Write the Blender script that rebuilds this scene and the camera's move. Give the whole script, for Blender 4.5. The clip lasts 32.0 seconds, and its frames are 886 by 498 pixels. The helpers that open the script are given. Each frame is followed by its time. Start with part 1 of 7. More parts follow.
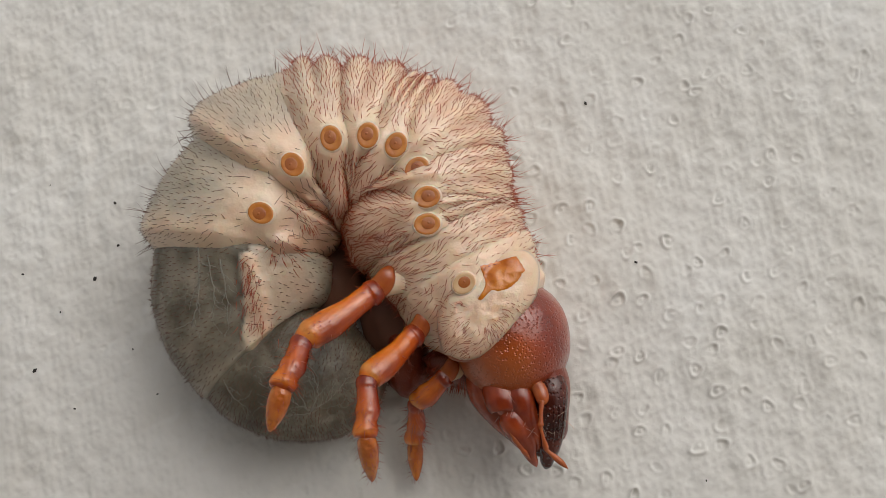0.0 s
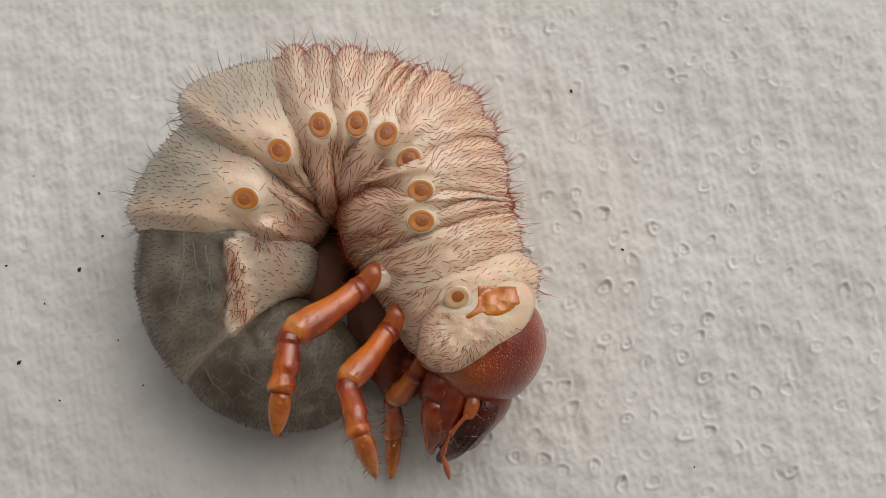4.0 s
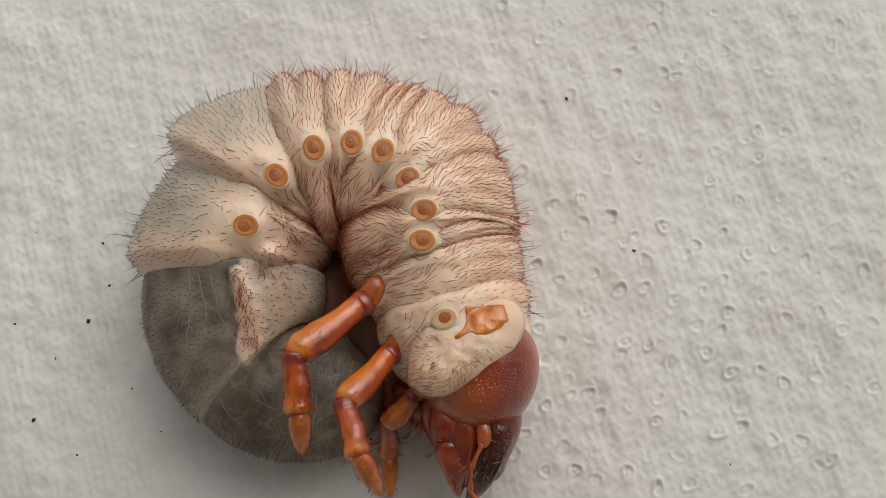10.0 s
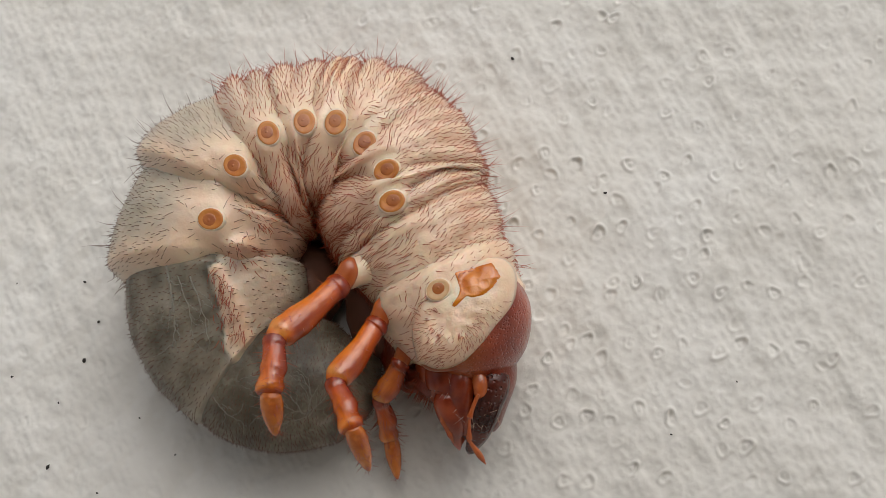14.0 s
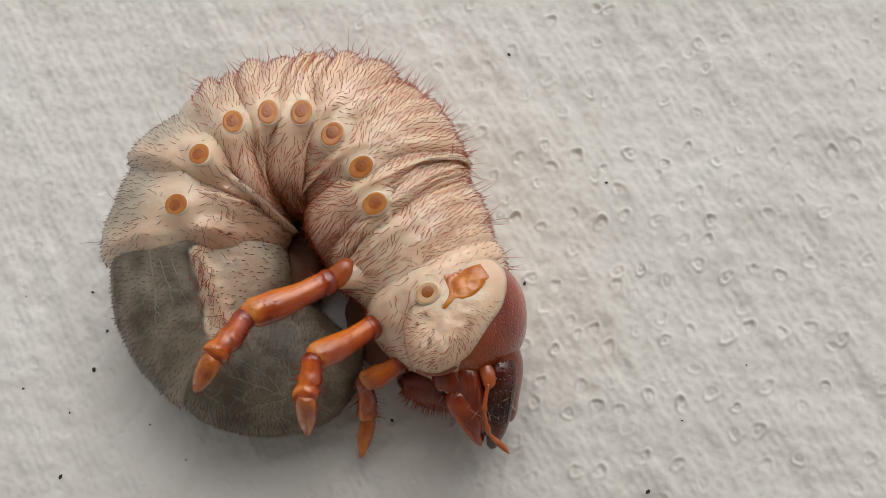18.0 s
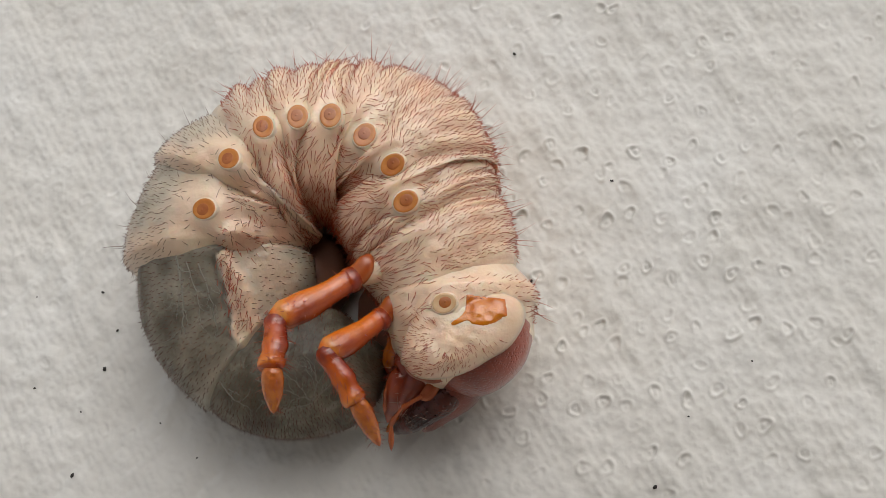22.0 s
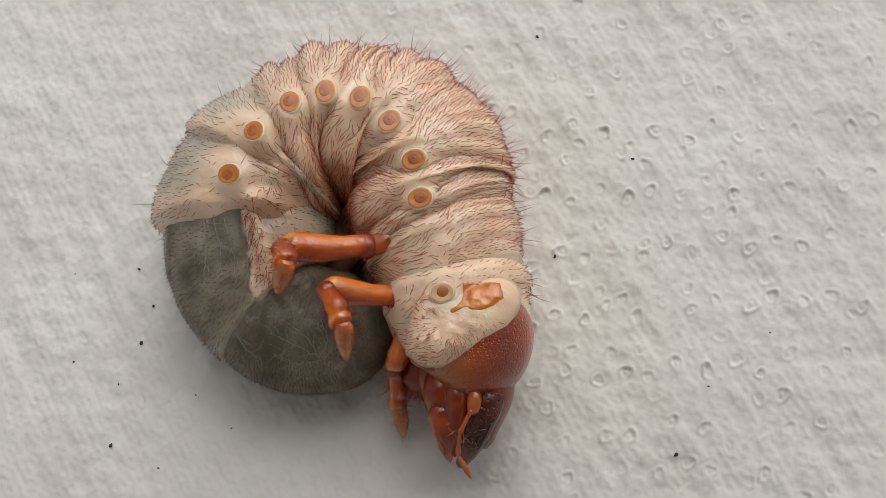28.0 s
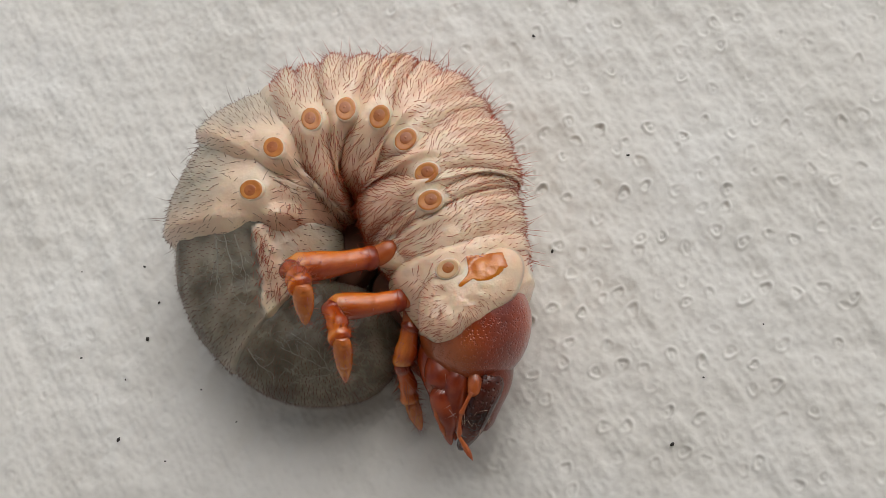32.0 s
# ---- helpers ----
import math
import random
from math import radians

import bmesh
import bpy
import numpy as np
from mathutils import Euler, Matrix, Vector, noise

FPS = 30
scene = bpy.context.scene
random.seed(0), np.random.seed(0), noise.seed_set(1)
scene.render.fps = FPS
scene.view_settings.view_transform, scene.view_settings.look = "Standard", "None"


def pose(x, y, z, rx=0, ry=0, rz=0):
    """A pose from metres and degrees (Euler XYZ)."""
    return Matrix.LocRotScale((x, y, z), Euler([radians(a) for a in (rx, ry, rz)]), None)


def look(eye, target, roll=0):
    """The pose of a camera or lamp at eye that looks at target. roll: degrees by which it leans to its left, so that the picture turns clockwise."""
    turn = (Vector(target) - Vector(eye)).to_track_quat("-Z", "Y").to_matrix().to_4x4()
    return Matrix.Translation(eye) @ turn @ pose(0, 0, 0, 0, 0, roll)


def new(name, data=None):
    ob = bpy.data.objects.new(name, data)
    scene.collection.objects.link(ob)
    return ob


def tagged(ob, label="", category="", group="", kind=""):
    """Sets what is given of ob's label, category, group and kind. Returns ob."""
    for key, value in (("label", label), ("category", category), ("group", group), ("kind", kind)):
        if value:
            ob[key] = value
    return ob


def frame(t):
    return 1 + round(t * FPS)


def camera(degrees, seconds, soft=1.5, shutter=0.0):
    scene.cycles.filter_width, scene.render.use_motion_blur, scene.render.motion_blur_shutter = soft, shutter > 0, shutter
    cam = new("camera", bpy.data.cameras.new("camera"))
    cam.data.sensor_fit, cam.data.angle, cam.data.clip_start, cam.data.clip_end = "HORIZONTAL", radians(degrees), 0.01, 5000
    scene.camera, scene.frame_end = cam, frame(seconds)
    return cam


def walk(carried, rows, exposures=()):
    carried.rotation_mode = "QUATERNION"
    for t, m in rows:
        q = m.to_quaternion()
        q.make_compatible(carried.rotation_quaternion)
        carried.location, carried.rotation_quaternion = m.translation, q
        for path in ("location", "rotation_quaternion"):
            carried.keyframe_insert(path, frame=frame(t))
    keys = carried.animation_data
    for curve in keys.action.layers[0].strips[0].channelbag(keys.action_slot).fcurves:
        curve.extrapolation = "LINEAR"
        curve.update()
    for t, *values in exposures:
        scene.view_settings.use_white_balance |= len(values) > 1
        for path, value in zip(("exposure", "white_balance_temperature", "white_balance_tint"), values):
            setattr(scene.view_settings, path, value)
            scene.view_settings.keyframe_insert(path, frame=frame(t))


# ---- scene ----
# A curled beetle grub lying on its side on embossed white paper. Lengths in the tables are millimetres.
from mathutils.bvhtree import BVHTree

cam = camera(40.08, 32.0, soft=0.8)
PATH = [
    (0, (0.003599, -0.016341, 0.114247), (0.000482, -0.002189, 0.015302), -12.293),
    (0.5, (0.003716, -0.016679, 0.114558), (0.000809, -0.002694, 0.015583), -11.661),
    (1, (0.003725, -0.016029, 0.114518), (0.001317, -0.002877, 0.015416), -10.421),
    (1.5, (0.004506, -0.016544, 0.113535), (0.002083, -0.003062, 0.014477), -10.368),
    (2, (0.004674, -0.016852, 0.113266), (0.002000, -0.002991, 0.014267), -11.233),
    (2.5, (0.004474, -0.017495, 0.113931), (0.001894, -0.003151, 0.014999), -10.483),
    (3, (0.004205, -0.016950, 0.113679), (0.001618, -0.002948, 0.014698), -10.703),
    (3.5, (0.003064, -0.017061, 0.113896), (0.001553, -0.003098, 0.014888), -6.392),
    (5.5, (0.003900, -0.017591, 0.112876), (0.001228, -0.003178, 0.013956), -11.175),
    (6, (0.003543, -0.017026, 0.112432), (0.000792, -0.002960, 0.013465), -11.722),
    (6.5, (0.003188, -0.017022, 0.112498), (0.000209, -0.002916, 0.013542), -12.499),
    (7, (0.002691, -0.016963, 0.111619), (0.000319, -0.003040, 0.012621), -10.293),
    (7.5, (0.004525, -0.018464, 0.111380), (0.001325, -0.003471, 0.012562), -12.744),
    (8, (0.002880, -0.019027, 0.112926), (0.000824, -0.003495, 0.014161), -8.536),
    (8.5, (0.003330, -0.021235, 0.112404), (0.001591, -0.003742, 0.013961), -7.077),
    (9, (0.003328, -0.022058, 0.112426), (0.000468, -0.001865, 0.014528), -10.530),
    (9.5, (0.003779, -0.023227, 0.110312), (0.000186, -0.001992, 0.012659), -13.622),
    (10, (0.003754, -0.024004, 0.111148), (0.000934, -0.002321, 0.013568), -12.876),
    (10.5, (0.004312, -0.024697, 0.110950), (0.001474, -0.001888, 0.013627), -13.963),
    (11, (0.003245, -0.025426, 0.109809), (0.000998, -0.002395, 0.012523), -14.137),
    (11.5, (0.004143, -0.025048, 0.110203), (0.002251, -0.003082, 0.012664), -15.072),
    (12, (0.002375, -0.027106, 0.109984), (0.001344, -0.004610, 0.012552), -14.224),
    (12.5, (0.002721, -0.026328, 0.109740), (0.001084, -0.004732, 0.012114), -17.443),
    (13, (0.004224, -0.028477, 0.110624), (0.001826, -0.005348, 0.013365), -20.100),
    (13.5, (0.003013, -0.028565, 0.111696), (0.001588, -0.005376, 0.014432), -18.784),
    (14, (0.002616, -0.027788, 0.111394), (0.002151, -0.005325, 0.013951), -17.234),
    (14.5, (0.003610, -0.029196, 0.111326), (0.002583, -0.005589, 0.014158), -19.015),
    (16.5, (0.003678, -0.031338, 0.111431), (0.001911, -0.005578, 0.014822), -21.601),
    (17, (0.003308, -0.031588, 0.111368), (0.001691, -0.005557, 0.014829), -21.435),
    (17.5, (0.003597, -0.032465, 0.110351), (0.001758, -0.005940, 0.013950), -21.997),
    (18, (0.003869, -0.032612, 0.110289), (0.001948, -0.006177, 0.013866), -22.342),
    (18.5, (0.004558, -0.032226, 0.110468), (0.002181, -0.006167, 0.013952), -23.508),
    (19, (0.004854, -0.032651, 0.110601), (0.002190, -0.006390, 0.014148), -24.139),
    (19.5, (0.004943, -0.032430, 0.109789), (0.002022, -0.006124, 0.013355), -24.785),
    (20, (0.004005, -0.032366, 0.110454), (0.001184, -0.005916, 0.014056), -24.567),
    (20.5, (0.003644, -0.032171, 0.111024), (0.000826, -0.005819, 0.014600), -24.566),
    (21, (0.002850, -0.032074, 0.111931), (0.000503, -0.006137, 0.015382), -23.596),
    (21.5, (0.003689, -0.033384, 0.110931), (0.001149, -0.006292, 0.014704), -23.736),
    (22, (0.003479, -0.032716, 0.111169), (0.001318, -0.006326, 0.014738), -23.165),
    (22.5, (0.004164, -0.033538, 0.110904), (0.001824, -0.006598, 0.014629), -23.425),
    (23, (0.003849, -0.033257, 0.110919), (0.001725, -0.006636, 0.014551), -23.079),
    (23.5, (0.003854, -0.033637, 0.111551), (0.001200, -0.006648, 0.015299), -24.127),
    (24, (0.002615, -0.033376, 0.112654), (0.000550, -0.006666, 0.016309), -22.940),
    (24.5, (0.002526, -0.033928, 0.112882), (0.000354, -0.006851, 0.016642), -23.028),
    (25, (0.003338, -0.033992, 0.112686), (0.000544, -0.006886, 0.016470), -24.301),
    (25.5, (0.002626, -0.035422, 0.113755), (-0.000142, -0.007959, 0.017640), -24.223),
    (27.5, (0.002000, -0.034895, 0.114156), (-0.001407, -0.008441, 0.017779), -25.980),
    (28, (0.001362, -0.035117, 0.114216), (-0.001578, -0.008591, 0.017844), -24.904),
    (28.5, (0.001653, -0.035657, 0.114195), (-0.001197, -0.008869, 0.017893), -24.645),
    (29, (0.002137, -0.035601, 0.114114), (-0.000962, -0.008849, 0.017809), -25.221),
    (29.5, (0.002235, -0.036292, 0.113937), (-0.000878, -0.009006, 0.017782), -25.167),
    (30, (0.002735, -0.036086, 0.113664), (-0.000712, -0.009003, 0.017463), -25.980),
    (30.5, (0.002014, -0.035564, 0.114106), (-0.001131, -0.008949, 0.017764), -25.526),
    (31, (0.001800, -0.035651, 0.114213), (-0.001455, -0.008867, 0.017921), -25.698),
    (31.5, (0.001235, -0.035593, 0.114453), (-0.002113, -0.008944, 0.018127), -26.031),
    (32, (0.001408, -0.036043, 0.116409), (-0.001595, -0.009595, 0.020017), -25.453),
]
walk(cam, [(t, look(eye, target, roll)) for t, eye, target, roll in PATH], [(0, -0.27, 6560, 10), (8.5, -0.27, 6560, 10), (11.5, -0.19, 6560, 10), (14.0, -0.16, 6540, 10), (22.0, -0.15, 6470, 10), (32.0, -0.15, 6450, 10)])

# ---- light: a bright overcast sky, with the brighter part of it to one side ----
SUN_HEIGHT, SUN_TURN = 50, 36
world = bpy.data.worlds.new("world")
scene.world = world
world.use_nodes = True
wn = world.node_tree.nodes
sky = wn.new("ShaderNodeTexSky")
sky.sky_type, sky.sun_disc = "NISHITA", False
sky.sun_elevation, sky.sun_rotation = radians(SUN_HEIGHT), radians(SUN_TURN)
sky.air_density, sky.dust_density, sky.ozone_density = 1.0, 4.0, 1.0
wn["Background"].inputs["Strength"].default_value = 0.1
grey = wn.new("ShaderNodeHueSaturation")
grey.inputs["Saturation"].default_value = 0.35
world.node_tree.links.new(sky.outputs["Color"], grey.inputs["Color"])
world.node_tree.links.new(grey.outputs["Color"], wn["Background"].inputs["Color"])
sun = new("sun", bpy.data.lights.new("sun", "SUN"))
sun.data.energy, sun.data.angle, sun.data.color = 1.5, radians(70), (1.0, 0.965, 0.91)
sun.matrix_world = look((0, 0, 0.5), Vector((0, 0, 0.5)) - Vector((math.sin(radians(SUN_TURN)) * math.cos(radians(SUN_HEIGHT)), math.cos(radians(SUN_TURN)) * math.cos(radians(SUN_HEIGHT)), math.sin(radians(SUN_HEIGHT)))))

MM = 0.001


# ---- materials ----
def material(name, colour, rough=0.5, subsurface=0.0, coat=0.0):
    m = bpy.data.materials.new(name)
    m.use_nodes = True
    b = m.node_tree.nodes["Principled BSDF"]
    b.inputs["Base Color"].default_value = (*colour, 1)
    b.inputs["Roughness"].default_value = rough
    b.inputs["Subsurface Weight"].default_value = subsurface
    b.inputs["Subsurface Radius"].default_value = (1.0, 0.45, 0.25)
    b.inputs["Subsurface Scale"].default_value = 0.0009
    b.inputs["Coat Weight"].default_value = coat
    b.inputs["Coat Roughness"].default_value = 0.12
    return m, m.node_tree.nodes, m.node_tree.links, b


def noise_node(nodes, links, scale, detail=4.0, rough=0.55):
    """Noise on the object's own coordinates; scale is per metre."""
    c, n = nodes.new("ShaderNodeTexCoord"), nodes.new("ShaderNodeTexNoise")
    n.inputs["Scale"].default_value, n.inputs["Detail"].default_value, n.inputs["Roughness"].default_value = scale, detail, rough
    links.new(c.outputs["Object"], n.inputs["Vector"])
    return n.outputs["Fac"]


def ramp(nodes, links, value, stops):
    r = nodes.new("ShaderNodeValToRGB")
    while len(r.color_ramp.elements) < len(stops):
        r.color_ramp.elements.new(0.5)
    for e, (p, c) in zip(r.color_ramp.elements, stops):
        e.position, e.color = p, (*c, 1)
    links.new(value, r.inputs["Fac"])
    return r.outputs["Color"]


def mix(nodes, links, fac, a, b, mode="MIX"):
    n = nodes.new("ShaderNodeMix")
    n.data_type, n.blend_type = "RGBA", mode
    for socket, value in ((n.inputs[0], fac), (n.inputs[6], a), (n.inputs[7], b)):
        if isinstance(value, bpy.types.NodeSocket):
            links.new(value, socket)
        else:
            socket.default_value = value if isinstance(value, float) else (*value, 1)
    return n.outputs[2]


def bump(nodes, links, bsdf, heights):
    """Bumps stacked on one another: rows of (height, strength, distance)."""
    last = None
    for height, strength, distance in heights:
        n = nodes.new("ShaderNodeBump")
        n.inputs["Strength"].default_value, n.inputs["Distance"].default_value = strength, distance
        links.new(height, n.inputs["Height"])
        if last:
            links.new(last, n.inputs["Normal"])
        last = n.outputs["Normal"]
    links.new(last, bsdf.inputs["Normal"])
    links.new(last, bsdf.inputs["Coat Normal"])


def skin_material():
    """Cream skin; where tone rises the dark gut shows through, with pale threads of air tubes in it."""
    m, nodes, links, b = material("grub_skin", (0.7, 0.52, 0.4), 0.34, 0.45, 0.55)
    tone, c = nodes.new("ShaderNodeAttribute"), nodes.new("ShaderNodeTexCoord")
    tone.attribute_name = "tone"
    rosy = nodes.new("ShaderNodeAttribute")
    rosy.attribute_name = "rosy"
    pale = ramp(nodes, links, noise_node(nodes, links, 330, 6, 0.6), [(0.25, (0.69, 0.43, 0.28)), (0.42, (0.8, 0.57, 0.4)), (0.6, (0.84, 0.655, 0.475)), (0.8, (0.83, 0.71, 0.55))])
    # Redder, darker skin: shade and red bounce of the belly cleft put into colour.
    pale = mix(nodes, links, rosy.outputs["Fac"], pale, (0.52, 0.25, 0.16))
    gut = ramp(nodes, links, noise_node(nodes, links, 300, 9, 0.72), [(0.3, (0.058, 0.049, 0.032)), (0.5, (0.116, 0.099, 0.068)), (0.7, (0.2, 0.173, 0.122))])
    warp = nodes.new("ShaderNodeTexNoise")
    warp.inputs["Scale"].default_value, warp.inputs["Detail"].default_value = 260, 3
    links.new(c.outputs["Object"], warp.inputs["Vector"])
    shift = nodes.new("ShaderNodeVectorMath")
    shift.operation = "MULTIPLY_ADD"
    shift.inputs[1].default_value = (0.009, 0.009, 0.009)
    links.new(warp.outputs["Color"], shift.inputs[0])
    links.new(c.outputs["Object"], shift.inputs[2])
    cells = nodes.new("ShaderNodeTexVoronoi")
    cells.feature = "DISTANCE_TO_EDGE"
    cells.inputs["Scale"].default_value = 190
    links.new(shift.outputs[0], cells.inputs["Vector"])
    thread = ramp(nodes, links, cells.outputs["Distance"], [(0.0, (0.25, 0.25, 0.25)), (0.07, (0.0, 0.0, 0.0))])
    broken = ramp(nodes, links, noise_node(nodes, links, 170, 3), [(0.42, (0, 0, 0)), (0.56, (1, 1, 1))])
    thread = mix(nodes, links, 1.0, thread, broken, "MULTIPLY")
    fine = nodes.new("ShaderNodeTexVoronoi")
    fine.feature = "DISTANCE_TO_EDGE"
    fine.inputs["Scale"].default_value = 520
    links.new(shift.outputs[0], fine.inputs["Vector"])
    fibre = ramp(nodes, links, fine.outputs["Distance"], [(0.0, (0.3, 0.3, 0.3)), (0.06, (0.0, 0.0, 0.0))])
    patchy = ramp(nodes, links, noise_node(nodes, links, 240, 3), [(0.5, (0, 0, 0)), (0.62, (1, 1, 1))])
    thread = mix(nodes, links, 1.0, thread, mix(nodes, links, 1.0, fibre, patchy, "MULTIPLY"), "ADD")
    gut = mix(nodes, links, thread, gut, (0.36, 0.34, 0.28))
    steps = []
    for low, high in ((0.0, 0.6), (0.55, 1.0)):
        span = nodes.new("ShaderNodeMapRange")
        span.inputs["From Min"].default_value, span.inputs["From Max"].default_value = low, high
        links.new(tone.outputs["Fac"], span.inputs["Value"])
        steps.append(span.outputs["Result"])
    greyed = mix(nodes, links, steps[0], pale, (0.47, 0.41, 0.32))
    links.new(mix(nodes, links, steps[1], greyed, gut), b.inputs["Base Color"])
    for slot, wet, dull in (("Coat Weight", 0.55, 0.1), ("Roughness", 0.34, 0.5)):
        span = nodes.new("ShaderNodeMapRange")
        span.inputs["To Min"].default_value, span.inputs["To Max"].default_value = wet, dull
        links.new(tone.outputs["Fac"], span.inputs["Value"])
        links.new(span.outputs["Result"], b.inputs[slot])
    bump(nodes, links, b, [(noise_node(nodes, links, 700, 5), 0.4, 0.0004), (noise_node(nodes, links, 3200, 4), 0.4, 0.00008)])
    return m


def shell_material(name, dark, light, rough, scale, pits, deep=0.5):
    m, nodes, links, b = material(name, dark, rough, 0.12, 0.12)
    n = noise_node(nodes, links, scale, 5, 0.6)
    links.new(ramp(nodes, links, n, [(0.32, dark), (0.68, light)]), b.inputs["Base Color"])
    v, c = nodes.new("ShaderNodeTexVoronoi"), nodes.new("ShaderNodeTexCoord")
    v.inputs["Scale"].default_value = pits
    links.new(c.outputs["Object"], v.inputs["Vector"])
    hole = ramp(nodes, links, v.outputs["Distance"], [(0.1, (0, 0, 0)), (0.4, (1, 1, 1))])
    bump(nodes, links, b, [(hole, deep, 0.00013), (noise_node(nodes, links, 800, 5, 0.6), 0.5, 0.00022)])
    return m


def smooth_shell(name, dark, light, rough, scale):
    m, nodes, links, b = material(name, dark, rough, 0.15, 0.4)
    links.new(ramp(nodes, links, noise_node(nodes, links, scale, 4), [(0.3, dark), (0.7, light)]), b.inputs["Base Color"])
    bump(nodes, links, b, [(noise_node(nodes, links, 2200, 3), 0.12, 0.00006)])
    return m


def leg_material():
    """Horny leg: dark red at the joints, amber along the middle, paler towards the end of a piece."""
    m, nodes, links, b = material("leg_shell", (0.42, 0.12, 0.025), 0.26, 0.3, 0.7)
    tone = nodes.new("ShaderNodeAttribute")
    tone.attribute_name = "tone"
    c, n = nodes.new("ShaderNodeTexCoord"), nodes.new("ShaderNodeTexNoise")
    longer = nodes.new("ShaderNodeMapping")
    longer.inputs["Scale"].default_value = (220, 800, 800)
    links.new(c.outputs["Object"], longer.inputs["Vector"])
    links.new(longer.outputs[0], n.inputs["Vector"])
    n.inputs["Scale"].default_value, n.inputs["Detail"].default_value = 1.0, 5
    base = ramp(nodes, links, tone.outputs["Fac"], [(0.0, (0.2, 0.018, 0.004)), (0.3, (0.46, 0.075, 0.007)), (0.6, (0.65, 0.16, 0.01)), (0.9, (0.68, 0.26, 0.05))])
    streak = ramp(nodes, links, n.outputs["Fac"], [(0.36, (0.58, 0.42, 0.36)), (0.56, (1, 1, 1))])
    links.new(mix(nodes, links, 1.0, base, streak, "MULTIPLY"), b.inputs["Base Color"])
    bump(nodes, links, b, [(noise_node(nodes, links, 480, 3), 0.5, 0.0004), (noise_node(nodes, links, 1500, 4), 0.35, 0.00012)])
    return m


def paper_material():
    m, nodes, links, b = material("paper", (0.72, 0.71, 0.68), 0.75)
    tint = ramp(nodes, links, noise_node(nodes, links, 60, 6, 0.6), [(0.3, (0.605, 0.587, 0.545)), (0.5, (0.663, 0.65, 0.614)), (0.72, (0.695, 0.69, 0.664))])
    links.new(tint, b.inputs["Base Color"])
    bump(nodes, links, b, [(noise_node(nodes, links, 420, 6, 0.6), 0.3, 0.0003), (noise_node(nodes, links, 1900, 5, 0.7), 0.28, 0.0001)])
    return m


SKIN = skin_material()
def head_material():
    """Pitted red-brown shell, amber on the cheeks."""
    m = shell_material("head_shell", (0.155, 0.014, 0.004), (0.38, 0.05, 0.008), 0.28, 150, 3700, 0.6)
    nodes, links = m.node_tree.nodes, m.node_tree.links
    b = nodes["Principled BSDF"]
    b.inputs["Coat Weight"].default_value, b.inputs["Coat Roughness"].default_value = 0.8, 0.1
    cheek = nodes.new("ShaderNodeAttribute")
    cheek.attribute_name = "tone"
    old = b.inputs["Base Color"].links[0].from_socket
    links.new(mix(nodes, links, cheek.outputs["Fac"], old, (0.48, 0.11, 0.01)), b.inputs["Base Color"])
    return m


HEAD = head_material()
SHELL = shell_material("lip_shell", (0.09, 0.009, 0.004), (0.25, 0.036, 0.008), 0.28, 150, 5000)
JAW = shell_material("jaw_shell", (0.03, 0.006, 0.004), (0.1, 0.017, 0.008), 0.18, 300, 2600, 0.9)
MOUTH = smooth_shell("mouth_shell", (0.15, 0.014, 0.004), (0.36, 0.058, 0.011), 0.24, 420)
LEG = leg_material()
CLAW = shell_material("claw_shell", (0.36, 0.07, 0.01), (0.62, 0.19, 0.024), 0.24, 500, 1500)
CLAW.node_tree.nodes["Principled BSDF"].inputs["Coat Weight"].default_value = 0.6
SHIELD = shell_material("shield_shell", (0.44, 0.08, 0.003), (0.66, 0.22, 0.008), 0.14, 330, 900)
SHIELD.node_tree.nodes["Principled BSDF"].inputs["Coat Weight"].default_value = 0.6
RING = smooth_shell("breathing_ring", (0.42, 0.12, 0.015), (0.58, 0.22, 0.04), 0.25, 700)
PALE_RING = smooth_shell("pale_breathing_ring", (0.58, 0.34, 0.16), (0.66, 0.44, 0.25), 0.25, 700)
CORE = smooth_shell("breathing_core", (0.30, 0.075, 0.016), (0.46, 0.14, 0.03), 0.25, 900)
MEMBRANE, *_ = material("membrane", (0.66, 0.43, 0.29), 0.35, 0.35)
HAIR, *_ = material("bristle", (0.36, 0.058, 0.016), 0.4)
HIP = smooth_shell("hip_shell", (0.3, 0.05, 0.008), (0.5, 0.14, 0.022), 0.3, 420)
FEELER = smooth_shell("feeler_shell", (0.27, 0.045, 0.008), (0.5, 0.13, 0.03), 0.22, 500)
NECK = smooth_shell("neck_skin", (0.24, 0.05, 0.022), (0.42, 0.16, 0.09), 0.35, 300)
AIR, *_ = material("air_tube", (0.24, 0.22, 0.18), 0.4, 0.2)
# Dark colour stands for the shade in the gaps that the belly lumps fill.
SHADED_BELLY, *_ = material("belly_skin", (0.17, 0.07, 0.04), 0.6)
DARK_HAIR, *_ = material("dark_bristle", (0.13, 0.055, 0.033), 0.4)
PAPER = paper_material()
SOIL, *_ = material("soil", (0.03, 0.026, 0.024), 0.8)


# ---- building helpers ----
def mesh_of(name, verts, faces, closed=False):
    me = bpy.data.meshes.new(name)
    me.from_pydata(verts, [], faces)
    me.validate()
    if closed:
        bm = bmesh.new()
        bm.from_mesh(me)
        bmesh.ops.recalc_face_normals(bm, faces=bm.faces)
        bm.to_mesh(me)
        bm.free()
    me.shade_smooth()
    return me


